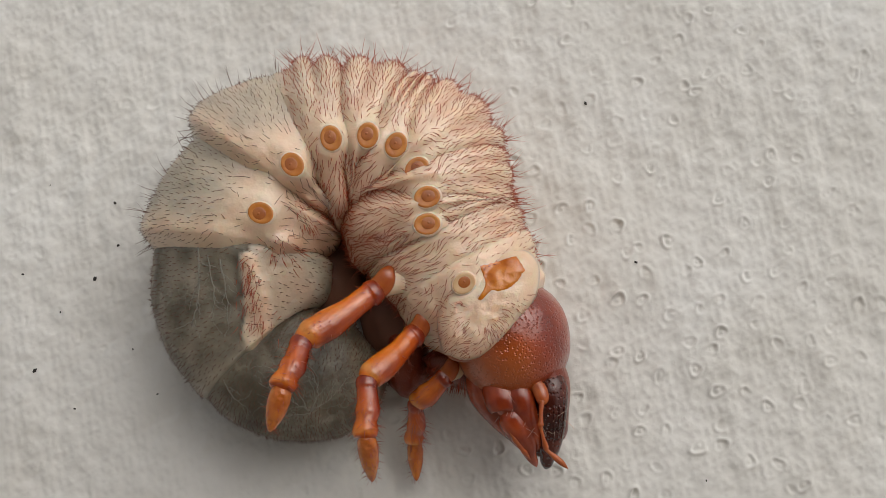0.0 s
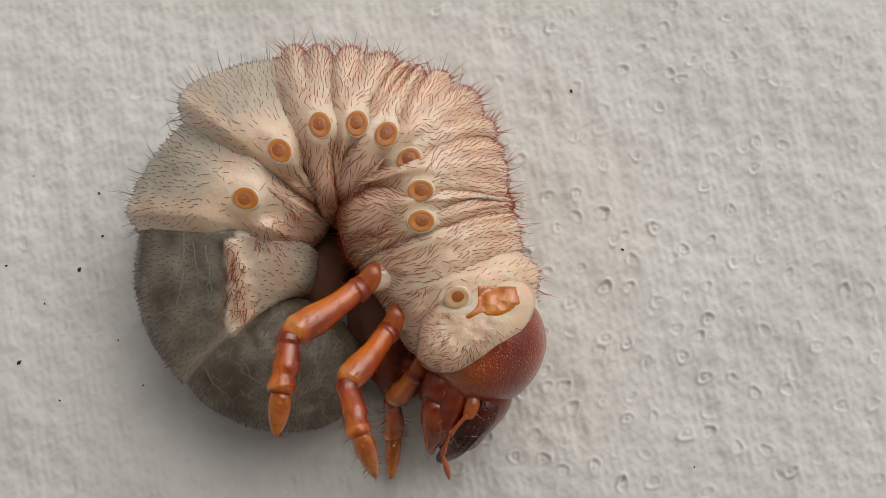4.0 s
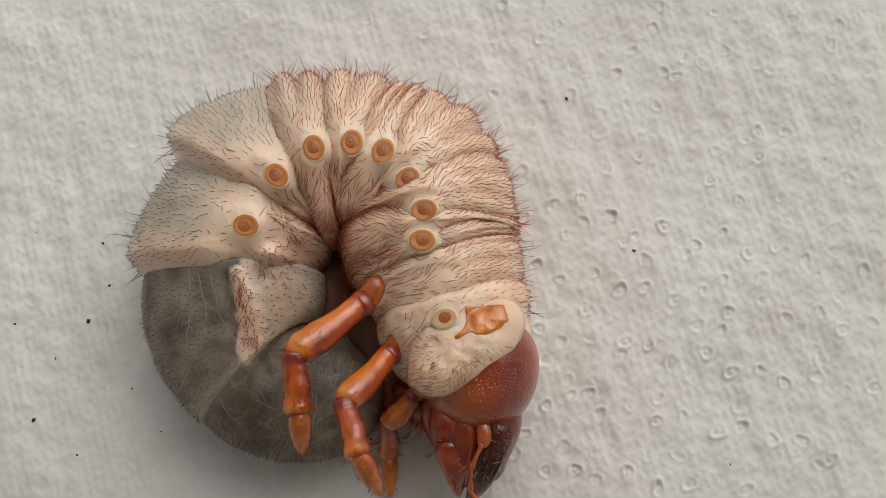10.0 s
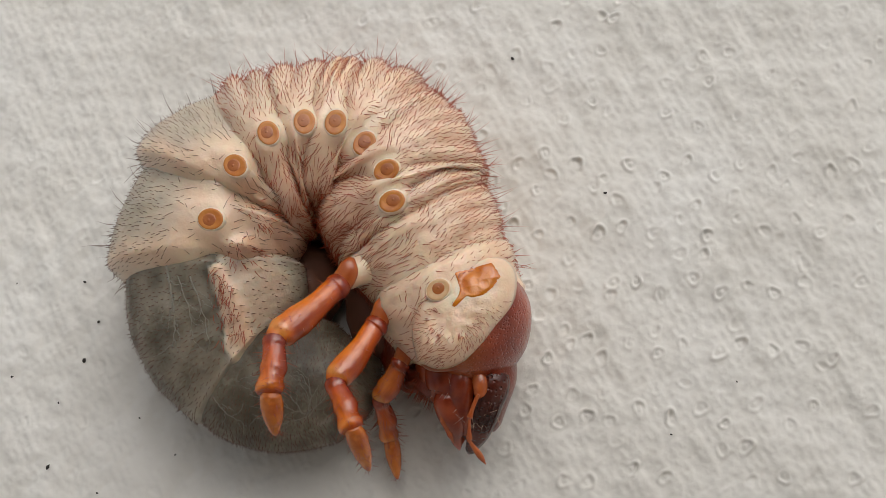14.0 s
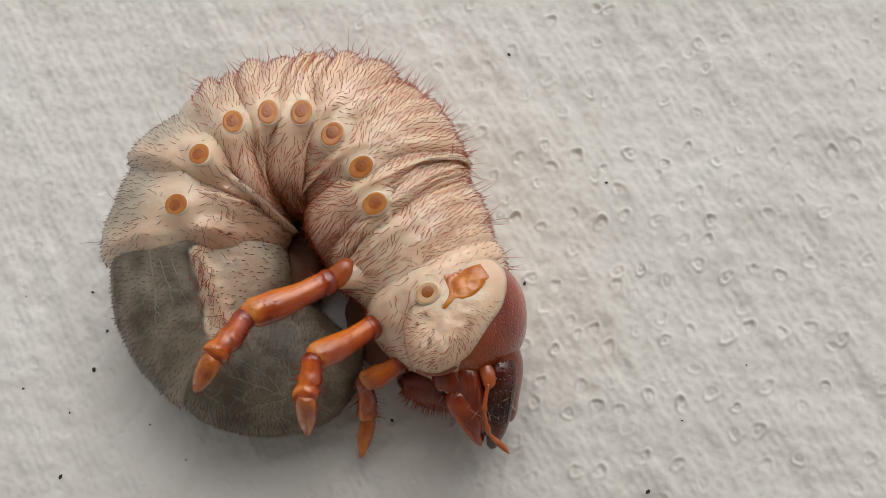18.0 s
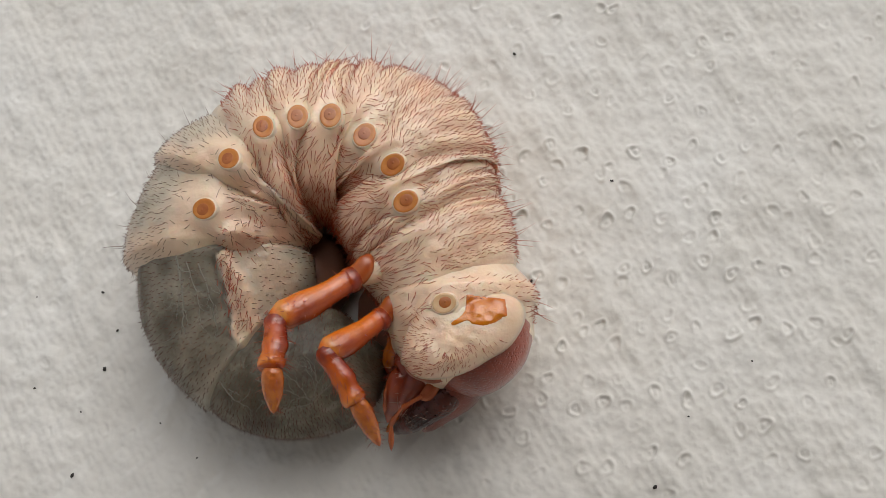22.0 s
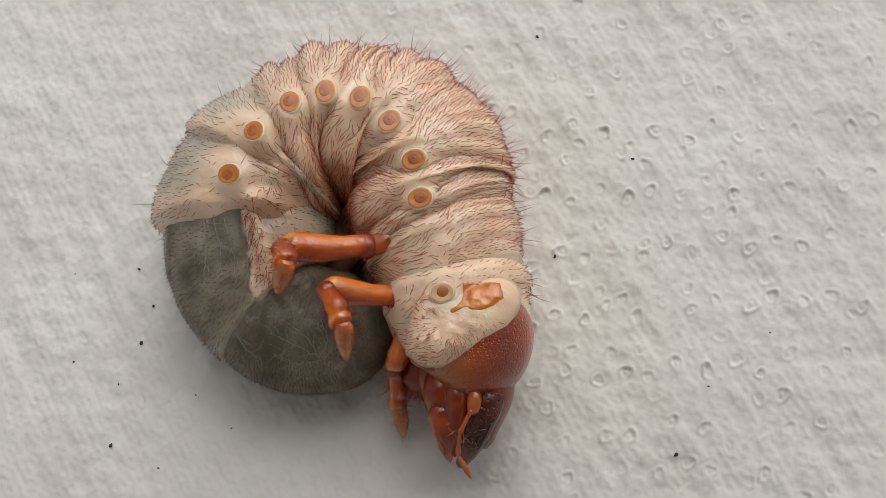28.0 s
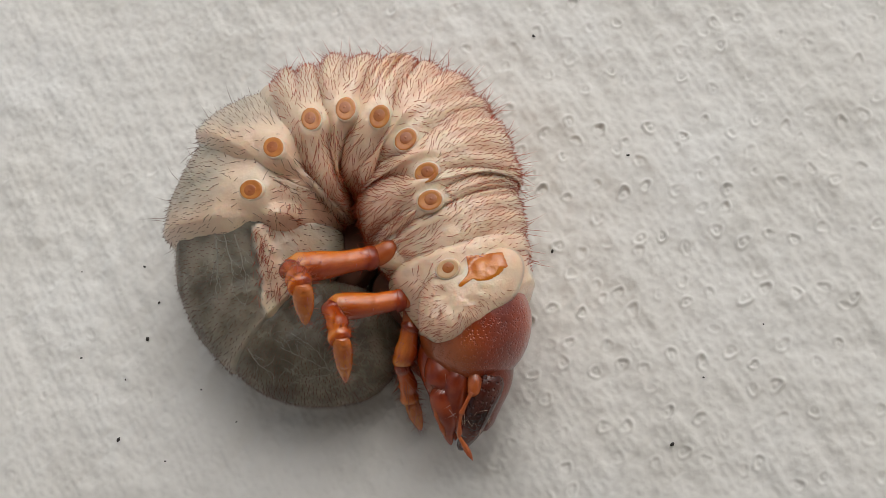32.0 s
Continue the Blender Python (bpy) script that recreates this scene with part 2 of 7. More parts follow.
def part(name, me, mat, parent, label="", kind=""):
    """One mesh object under a thing or under a part."""
    if isinstance(me, bmesh.types.BMesh):
        bm, me = me, bpy.data.meshes.new(name)
        bm.to_mesh(me)
        bm.free()
        me.shade_smooth()
    for one in mat if isinstance(mat, tuple) else (mat,):
        me.materials.append(one)
    ob = new(name, me)
    ob.parent = parent
    return tagged(ob, label, kind=kind)


def grid_faces(nu, nv, first=0, closed=True):
    out = []
    for i in range(nu - 1):
        for j in range(nv if closed else nv - 1):
            a, b = first + i * nv + j, first + i * nv + (j + 1) % nv
            out.append((a, b, b + nv, a + nv))
    return out


def tube(points, radii, sides=14, flat=1.0, tip=True):
    """A swept limb through points (mm) with a radius at each; flat squeezes its third axis. Verts in metres, and faces."""
    pts = [Vector(p) for p in points]
    verts, n = [], len(pts)
    for i, p in enumerate(pts):
        d = (pts[min(i + 1, n - 1)] - pts[max(i - 1, 0)]).normalized()
        side = d.cross(Vector((0, 0, 1)))
        side = side.normalized() if side.length > 1e-4 else Vector((0, 1, 0))
        up = side.cross(d)
        for j in range(sides):
            a = 2 * math.pi * j / sides
            verts.append((p + radii[i] * (math.cos(a) * side + flat * math.sin(a) * up)) * MM)
    faces = grid_faces(n, sides)
    faces += [tuple(reversed(range(sides))), tuple(range((n - 1) * sides, n * sides))]
    return verts, faces


def curve_through(controls, steps):
    """Points of a Catmull-Rom curve, with any number of columns."""
    c = np.array(controls, float)
    c = np.vstack([2 * c[0] - c[1], c, 2 * c[-1] - c[-2]])
    out = []
    for i in range(len(c) - 3):
        for s in range(steps):
            out.append(bend(c[i], c[i + 1], c[i + 2], c[i + 3], s / steps))
    out.append(c[-2])
    return np.array(out)


def bend(a, b, c, d, s):
    return 0.5 * (2 * b + (c - a) * s + (2 * a - 5 * b + 4 * c - d) * s * s + (3 * b - a - 3 * c + d) * s ** 3)


def joined(pieces):
    """Verts and faces of several pieces as one, with a material index for each face."""
    verts, faces, slots = [], [], []
    for v, f, slot in pieces:
        base = len(verts)
        verts += [tuple(p) for p in v]
        faces += [tuple(base + i for i in one) for one in f]
        slots += [slot] * len(f)
    return verts, faces, slots


def slotted(name, pieces):
    verts, faces, slots = joined(pieces)
    me = mesh_of(name, verts, faces)
    me.polygons.foreach_set("material_index", slots)
    return me


def ball(centre, radii, rings=14, sides=20, turn=None, ripple=0.0, seed=0.0):
    """A lumpy ellipsoid: verts in metres, and faces."""
    verts = []
    for i in range(rings + 1):
        a = math.pi * i / rings
        for j in range(sides):
            b = 2 * math.pi * j / sides
            n = Vector((math.cos(a), math.sin(a) * math.cos(b), math.sin(a) * math.sin(b)))
            k = 1 + ripple * noise.noise(n * 2.3 + Vector((seed, 0, 0)))
            p = Vector((n.x * radii[0], n.y * radii[1], n.z * radii[2])) * k
            if turn:
                p = turn @ p
            verts.append((p + Vector(centre)) * MM)
    return verts, grid_faces(rings + 1, sides)


def limb(controls, steps=6, sides=14, flat=1.0, uneven=0.09):
    c = curve_through(controls, steps)
    for n, p in enumerate(c):
        p[3] *= 1 + uneven * noise.noise(Vector((n * 0.13, float(p[0]) * 0.4, 2.0)))
    return tube([p[:3] for p in c], [float(p[3]) for p in c], sides, flat)


def hairs(roots, ways, lengths, radius, rng, droop=0.25):
    """Thin tapered bristles of three sides, bent a little: verts in metres, and faces. All in mm."""
    roots, ways = np.asarray(roots, float), np.asarray(ways, float)
    ways /= np.linalg.norm(ways, axis=1, keepdims=True)
    n = len(roots)
    side = np.cross(ways, rng.normal(size=(n, 3)))
    side /= np.linalg.norm(side, axis=1, keepdims=True) + 1e-9
    other = np.cross(ways, side)
    lengths = np.asarray(lengths)[:, None]
    sag = side * droop * lengths * rng.uniform(-1, 1, (n, 1))
    verts = []
    for f, r in ((-0.06, 1.0), (0.5, 0.75)):
        base = roots + ways * lengths * f + sag * max(f, 0) ** 2
        for j in range(3):
            a = 2 * math.pi * j / 3
            verts.append(base + radius * r * (math.cos(a) * side + math.sin(a) * other))
    verts.append(roots + ways * lengths + sag)
    verts = np.stack(verts, 1).reshape(-1, 3) * MM
    faces = []
    for i in range(n):
        b = 7 * i
        for j in range(3):
            k = (j + 1) % 3
            faces += [(b + j, b + k, b + 3 + k, b + 3 + j), (b + 3 + j, b + 3 + k, b + 6)]
    return verts.tolist(), faces


def smooth(a, b, x):
    s = np.clip((x - a) / (b - a), 0, 1)
    return s * s * (3 - 2 * s)


# ---- the paper: one embossed sheet ----
def emboss(X, Y):
    """Height in mm of the sheet at x, y in mm: soft lumps, and rows of small pressed rings with a crisp, lopsided rim."""
    rng = np.random.default_rng(7)
    Z = np.zeros_like(X)
    for wave, amount in ((19.0, 0.12), (8.0, 0.09), (4.2, 0.068), (2.4, 0.048), (1.5, 0.036), (0.95, 0.02), (0.6, 0.009)):
        for _ in range(11):
            a, ph = rng.uniform(0, 2 * math.pi, 2)
            k = 2 * math.pi / (wave * rng.uniform(0.7, 1.4))
            Z += amount / 3.3 * np.sin(k * (X * math.cos(a) + Y * math.sin(a)) + ph)
    xs, ys = X[0], Y[:, 0]
    lean = radians(-15.4)
    for row in range(-26, 27):
        clear = row in (-4, -2, 0, 2, 4)
        for col in range(-44, 45):
            u = col * 2.59 + (row % 4 == 0) * 0.9 + rng.normal(0, 0.2 if clear else 0.7)
            v = row * 2.89 + (0.55 if col % 2 else -0.55) * clear + rng.normal(0, 0.25 if clear else 0.9)
            depth = (0.4 if clear else 0.27) * rng.uniform(0.1, 1.0) ** (0.6 if clear else 1.7)
            r0, stretch, turn = rng.uniform(0.33, 0.48), rng.uniform(0.82, 1.22), rng.uniform(0, 3.14)
            lop, side = rng.uniform(0.5, 1.0), rng.uniform(0, 6.28)
            button = rng.uniform(-0.3, 0.9)
            warp = rng.uniform(0, 6.28, 2)
            x, y = 14.81 + u * math.cos(lean) - v * math.sin(lean), -9.94 + u * math.sin(lean) + v * math.cos(lean)
            depth *= (0.22 + 0.78 * float(smooth(-14, 8, x))) * (1 - 0.4 * float(smooth(22, 36, x)))
            i0, i1 = np.searchsorted(xs, (x - 1.7, x + 1.7))
            j0, j1 = np.searchsorted(ys, (y - 1.7, y + 1.7))
            if i1 - i0 < 6 or j1 - j0 < 6:
                continue
            dx, dy = X[j0:j1, i0:i1] - x, Y[j0:j1, i0:i1] - y
            p, q = dx * math.cos(turn) + dy * math.sin(turn), dy * math.cos(turn) - dx * math.sin(turn)
            way = np.arctan2(dy, dx)
            r = np.hypot(p * stretch, q / stretch) / r0 * (1 + 0.12 * np.sin(2 * way + warp[0]) + 0.1 * np.sin(3 * way + warp[1]))
            rim = (0.5 + 0.5 * lop * np.cos(way - side)) * np.exp(-((r - 1.32) / 0.27) ** 2)
            well = 1 / (1 + np.exp((r - 1) / 0.15))
            Z[j0:j1, i0:i1] += depth * (rim - well * (0.55 + 0.3 * lop * np.cos(way - side)) + max(0.0, button) * 0.7 * np.exp(-(r / 0.48) ** 2))
    return Z


def paper_sheet():
    edge = [-330, -250, -180, -130, -100, -80, -66]
    xs = np.array(edge + list(np.arange(-52, 52.01, 0.15)) + [-e for e in reversed(edge)])
    ys = np.array(edge + [-54] + list(np.arange(-44, 44.01, 0.15)) + [54] + [-e for e in reversed(edge)])
    X, Y = np.meshgrid(xs, ys)
    Z = emboss(X, Y)
    ny, nx = X.shape
    verts = np.stack([X, Y, Z - 0.12], -1).reshape(-1, 3) * MM
    me = mesh_of("paper_sheet", verts.tolist(), grid_faces(ny, nx, 0, False))
    me.materials.append(PAPER)
    return tagged(new("paper_sheet", me), "white embossed paper with small pressed dimples", "paper", kind="structure")


paper_sheet()

def shade_wall():
    """An added, unseen plain wall on the south side, which keeps the light of that side away."""
    bm = bmesh.new()
    bmesh.ops.create_cube(bm, size=1, matrix=Matrix.Translation((0, -0.15, 0.55)) @ Matrix.Diagonal((1.6, 0.06, 1.1, 1)))
    me = bpy.data.meshes.new("wall_south")
    bm.to_mesh(me)
    bm.free()
    m, nodes, links, b = material("wall_paint", (0.12, 0.1, 0.08), 0.8)
    links.new(ramp(nodes, links, noise_node(nodes, links, 9, 5), [(0.3, (0.36, 0.33, 0.29)), (0.7, (0.45, 0.415, 0.37))]), b.inputs["Base Color"])
    me.materials.append(m)
    tagged(new("wall_south", me), "added unseen brown-grey wall that blocks light behind the paper", "wall", kind="structure")


shade_wall()


def shade_board():
    """An added, unseen plain board over the grub, which blocks light from above."""
    bm = bmesh.new()
    bmesh.ops.create_cube(bm, size=1, matrix=Matrix.Translation((0.005, -0.045, 0.13)) @ Matrix.Diagonal((0.15, 0.1, 0.01, 1)))
    me = bpy.data.meshes.new("ceiling")
    bm.to_mesh(me)
    bm.free()
    m, nodes, links, b = material("board_paint", (0.12, 0.1, 0.08), 0.7)
    links.new(ramp(nodes, links, noise_node(nodes, links, 12, 5), [(0.3, (0.08, 0.07, 0.06)), (0.7, (0.13, 0.115, 0.1))]), b.inputs["Base Color"])
    me.materials.append(m)
    tagged(new("ceiling", me), "added unseen dark board that shades the paper from above", "ceiling", kind="structure")


shade_board()

# ---- the grub ----
# Spine from the neck round to the tail: x, y, half width and half height at each segment's middle.
SPINE = [
    (14.23, -12.99, 4.99, 6.00), (11.64, -9.08, 6.39, 6.60), (10.32, -4.00, 7.24, 6.90), (9.88, -2.36, 7.49, 7.10),
    (9.43, -0.59, 7.73, 7.20), (9.48, 2.26, 7.58, 7.30), (8.26, 5.44, 7.73, 7.30), (5.36, 6.99, 7.34, 7.30),
    (2.89, 8.00, 7.39, 7.20), (-0.33, 7.77, 7.88, 7.20), (-4.09, 6.38, 8.98, 7.20), (-7.21, 1.70, 8.43, 7.00),
    (-8.01, -5.92, 8.28, 6.30), (-6.40, -11.00, 6.35, 5.40), (-2.35, -12.91, 6.09, 4.60), (2.47, -12.76, 4.89, 3.90),
    (5.93, -11.96, 2.89, 2.80),
]
PIVOT = [(11.64, -9.08), (10.32, -4.00), (9.88, -2.36), (9.39, -0.74), (9.53, 2.15), (8.43, 5.62), (5.50, 7.27), (2.92, 8.53), (-0.44, 8.41), (-4.52, 6.99), (-7.16, 1.99), (-7.32, -5.41), (-5.07, -11.83)]
SPIRACLES = [(10.54, -8.68), (9.07, -2.20), (9.39, 0.44), (8.16, 3.27), (6.24, 5.74), (3.65, 6.61), (0.49, 6.45), (-2.67, 4.21), (-5.28, 0.13)]
NAMES = ["prothorax", "mesothorax", "metathorax"] + ["abdominal_segment"] * 8 + ["tail_segment", "anal_segment"]
SP = np.array(SPINE)


def spine_at(u):
    """Centre, outward way, half width, half height at place u along the body (0: prothorax)."""
    s = min(max(u + 1, 0.0), len(SP) - 1.001)
    i = int(s)
    get = lambda n: SP[min(max(n, 0), len(SP) - 1)]
    p = bend(get(i - 1), get(i), get(i + 1), get(i + 2), s - i)
    e = 0.05
    j = min(s + e, len(SP) - 1.001)
    q = bend(get(int(j) - 1), get(int(j)), get(int(j) + 1), get(int(j) + 2), j - int(j))
    t = q[:2] - p[:2]
    t /= np.linalg.norm(t) + 1e-9
    return p[:2], t, p[2], p[3]


# Tufted places on the flank of two segments: place, half sizes and turn.
TUFTS = {9: (-1.85, 0.5, (1.5, 1.8), 20), 10: (-3.3, -2.9, (1.7, 1.8), 12)}
# The pale strip of skin down the flank of the tail.
STRIP = [(-6.2, -3.6), (-5.8, -5.6), (-5.5, -7.9), (-5.5, -10.2)]


def off_strip(x, y):
    """Distance past the pale strip (below 0: on it), and on which side: 1 towards the belly."""
    best = (99.0, 0.0)
    for n in range(3):
        a, b = np.array(STRIP[n]), np.array(STRIP[n + 1])
        d = b - a
        f = min(1.0, max(0.0, float(np.dot((x, y) - a, d) / np.dot(d, d))))
        q = a + d * f
        far = math.hypot(x - q[0], y - q[1]) - (0.62 + 0.2 * (n + f))
        best = min(best, (far, x - q[0]))
    return best


def segment_surface(k, nu=56, nv=144):
    """A closed, bulging slice of the body: points (nu, nv, 3) in mm, tone, and where along and round the body they lie (angle 0: back)."""
    last = k == 12
    reach = 1.25 if 0 < k < 6 else 0.95 if k < 9 else 0.8
    u0, u1 = k - reach, (14.72 if last else 12.3 if k == 11 else k + reach)
    if k == 0:
        u0 = -0.9
    us = np.linspace(u0, u1, nu * (2 if k > 10 else 1))
    ph = np.linspace(0, 2 * math.pi, nv, endpoint=False)
    P, tone = np.zeros((len(us), nv, 3)), np.zeros((len(us), nv))
    c, s = np.cos(ph), np.sin(ph)
    back = smooth(-0.1, 0.5, c)
    belly, flank = smooth(0.1, 0.6, -c), smooth(-0.35, 0.35, -c)
    for i, u in enumerate(us):
        centre, t, hw, hz = spine_at(u)
        w = u - k
        out = np.array((t[1], -t[0]))
        a = abs(w)
        if last:
            f = 1 - 0.07 * smooth(-0.25, 0.2, -w) - 0.5 * max(0.0, -w - 0.5)
            f *= math.sqrt(max(0.0, 1 - smooth(13.4, 14.75, u) ** 2))
        elif k == 0:
            f = 1.0 + 0.03 * math.cos(3.2 * w) - 0.6 * max(0.0, w - 0.42) - 1.9 * max(0.0, -w - 0.74) ** 1.3
        elif k < 3:
            f = 1.0 - 0.045 * (2 * min(a, 0.5)) ** 2 - 0.16 * max(0.0, a - 0.5)
        elif k == 11:
            f = 0.965 + 0.045 * (2 * smooth(-0.5, 0.9, w) - 1) * smooth(0.2, -0.1, -c) - 0.9 * max(0.0, -w - 0.45) - 1.4 * max(0.0, w - 1.0)
        elif k >= 9:
            f = 0.985 + 0.11 * (2 * smooth(-0.5, 0.42, w) - 1) * smooth(0.2, -0.1, -c) - 0.9 * max(0.0, -w - 0.45) * (1 - 0.7 * flank) - 1.3 * max(0.0, w - 0.46) * (1 - 0.4 * belly)
        else:
            f = 1.01 - (0.055 - 0.04 * belly) * (2 * min(a, 0.5)) ** 3 - ((0.7 - 0.5 * flank) if k > 5 else 0.2) * max(0.0, a - 0.5) * (0.2 if k == 3 and w < 0 else 1.0)
        f = f * np.ones(nv)
        if 8 <= k <= 10:
            f -= (0.15 * smooth(0.12, 0.7, a) + (0.12 if k == 9 else 0.0)) * belly
        if 1 <= k <= 8:
            lobes = 3 if k < 7 else 2
            fold = 0.5 + 0.5 * math.cos(2 * math.pi * lobes * (w + 0.5))
            f -= (0.085 if k > 4 else 0.03) * smooth(0.15, 0.8, c) * fold ** 1.4 * smooth(0.85, 0.4, a)
        if 3 <= k <= 10:
            f += 0.07 * math.exp(-(w / 0.27) ** 2) * np.exp(-((ph - 1.7) / 0.3) ** 2)
            f += 0.06 * math.exp(-(w / 0.25) ** 2) * np.exp(-((ph - 2.45) / 0.28) ** 2)
            f -= 0.016 * smooth(0.15, 0.5, a) * np.exp(-((ph - 2.2) / 0.6) ** 2)
        if 6 <= k <= 10:
            f -= 1.3 * max(0.0, a - 0.6) * belly
        f += (0.008 * np.sin(9 * w + 4 * ph) + 0.005 * np.sin(17 * w - 3 * ph)) * (1 - back) * (k < 11)
        sc, ss = np.sign(c) * np.abs(c) ** 0.92, np.sign(s) * np.abs(s) ** 0.92
        P[i, :, 0] = centre[0] + hw * f * sc * out[0]
        P[i, :, 1] = centre[1] + hw * f * sc * out[1]
        P[i, :, 2] = hz + hz * f * ss
        base = (0, 0, 0, 0, 0, 0, 0, 0.07, 0.24, 0.52, 0.62, 0.95, 1.0)[k]
        if k == 11:
            tone[i] = (0.93 - 0.2 * smooth(0.1, 0.5, -c) * smooth(0.6, 0.3, w)) * (1 - 0.12 * float(smooth(0.75, 1.0, w)) - 0.08 * math.exp(-((w - 1.0) / 0.06) ** 2))
        else:
            tone[i] = base if k > 10 else base * (0.2 + 0.8 * smooth(-0.1, 0.35, c))
            if k in (9, 10):
                tone[i] *= 1 - 0.75 * float(smooth(0.22, 0.42, w))
    for i in range(P.shape[0]):
        middle = P[i].mean(0)
        for j in range(nv):
            v = Vector(P[i, j])
            n = noise.fractal(v * 0.32, 1.0, 2.0, 3) * 0.16 + noise.fractal(v * 1.2 + Vector((7, 3, 1)), 1.0, 2.0, 2) * 0.07
            d = P[i, j] - middle
            P[i, j] += d / (np.linalg.norm(d) + 1e-6) * n
            if k in (11, 12) and v.z > 5:
                far, side = off_strip(v.x, v.y)
                far += 0.16 * noise.noise(v * 0.9)
                on = float(smooth(0.25, -0.15, far)) * (k == 11)
                tan = float(smooth(-0.2, 0.4, side) * smooth(5.0, 3.0, far)) * (k == 11)
                tone[i, j] = tone[i, j] * (1 - 0.48 * tan) * (1 - 0.8 * on)
                P[i, j, 2] += 0.6 * on
            tone[i, j] = min(1.0, max(0.0, tone[i, j] * (1 + 0.2 * noise.noise(v * 0.5))))
    if k in TUFTS:
        x, y, radii, turn = TUFTS[k]
        dx, dy, a = P[:, :, 0] - x, P[:, :, 1] - y, radians(turn)
        far = np.hypot((dx * math.cos(a) + dy * math.sin(a)) / radii[0], (dy * math.cos(a) - dx * math.sin(a)) / radii[1])
        P[:, :, 2] += 1.8 * np.exp(-far ** 3.2) * (P[:, :, 2] > 6)
        tone *= 1 - 0.8 * np.exp(-far ** 4)
    hole = 0 if k == 0 else k - 2 if 3 <= k <= 10 else None
    if hole is not None:
        far = np.hypot(P[:, :, 0] - SPIRACLES[hole][0], P[:, :, 1] - SPIRACLES[hole][1]) + 99 * (P[:, :, 2] < 5)
        level = np.where(far < 0.9, P[:, :, 2], 0).max() + 0.1
        flat = np.exp(-(far / 1.75) ** 4)
        P[:, :, 2] += (level - P[:, :, 2]) * flat
        tone *= 1 - 0.7 * np.exp(-(far / 1.5) ** 4)
    P[:, :, 2] = np.maximum(P[:, :, 2], 0.02)
    return P, tone, us, ph


grub = tagged(new("grub"), "plump cream grub with grey tail and red-brown head, curled sideways", "grub")
segments, trees = [], []


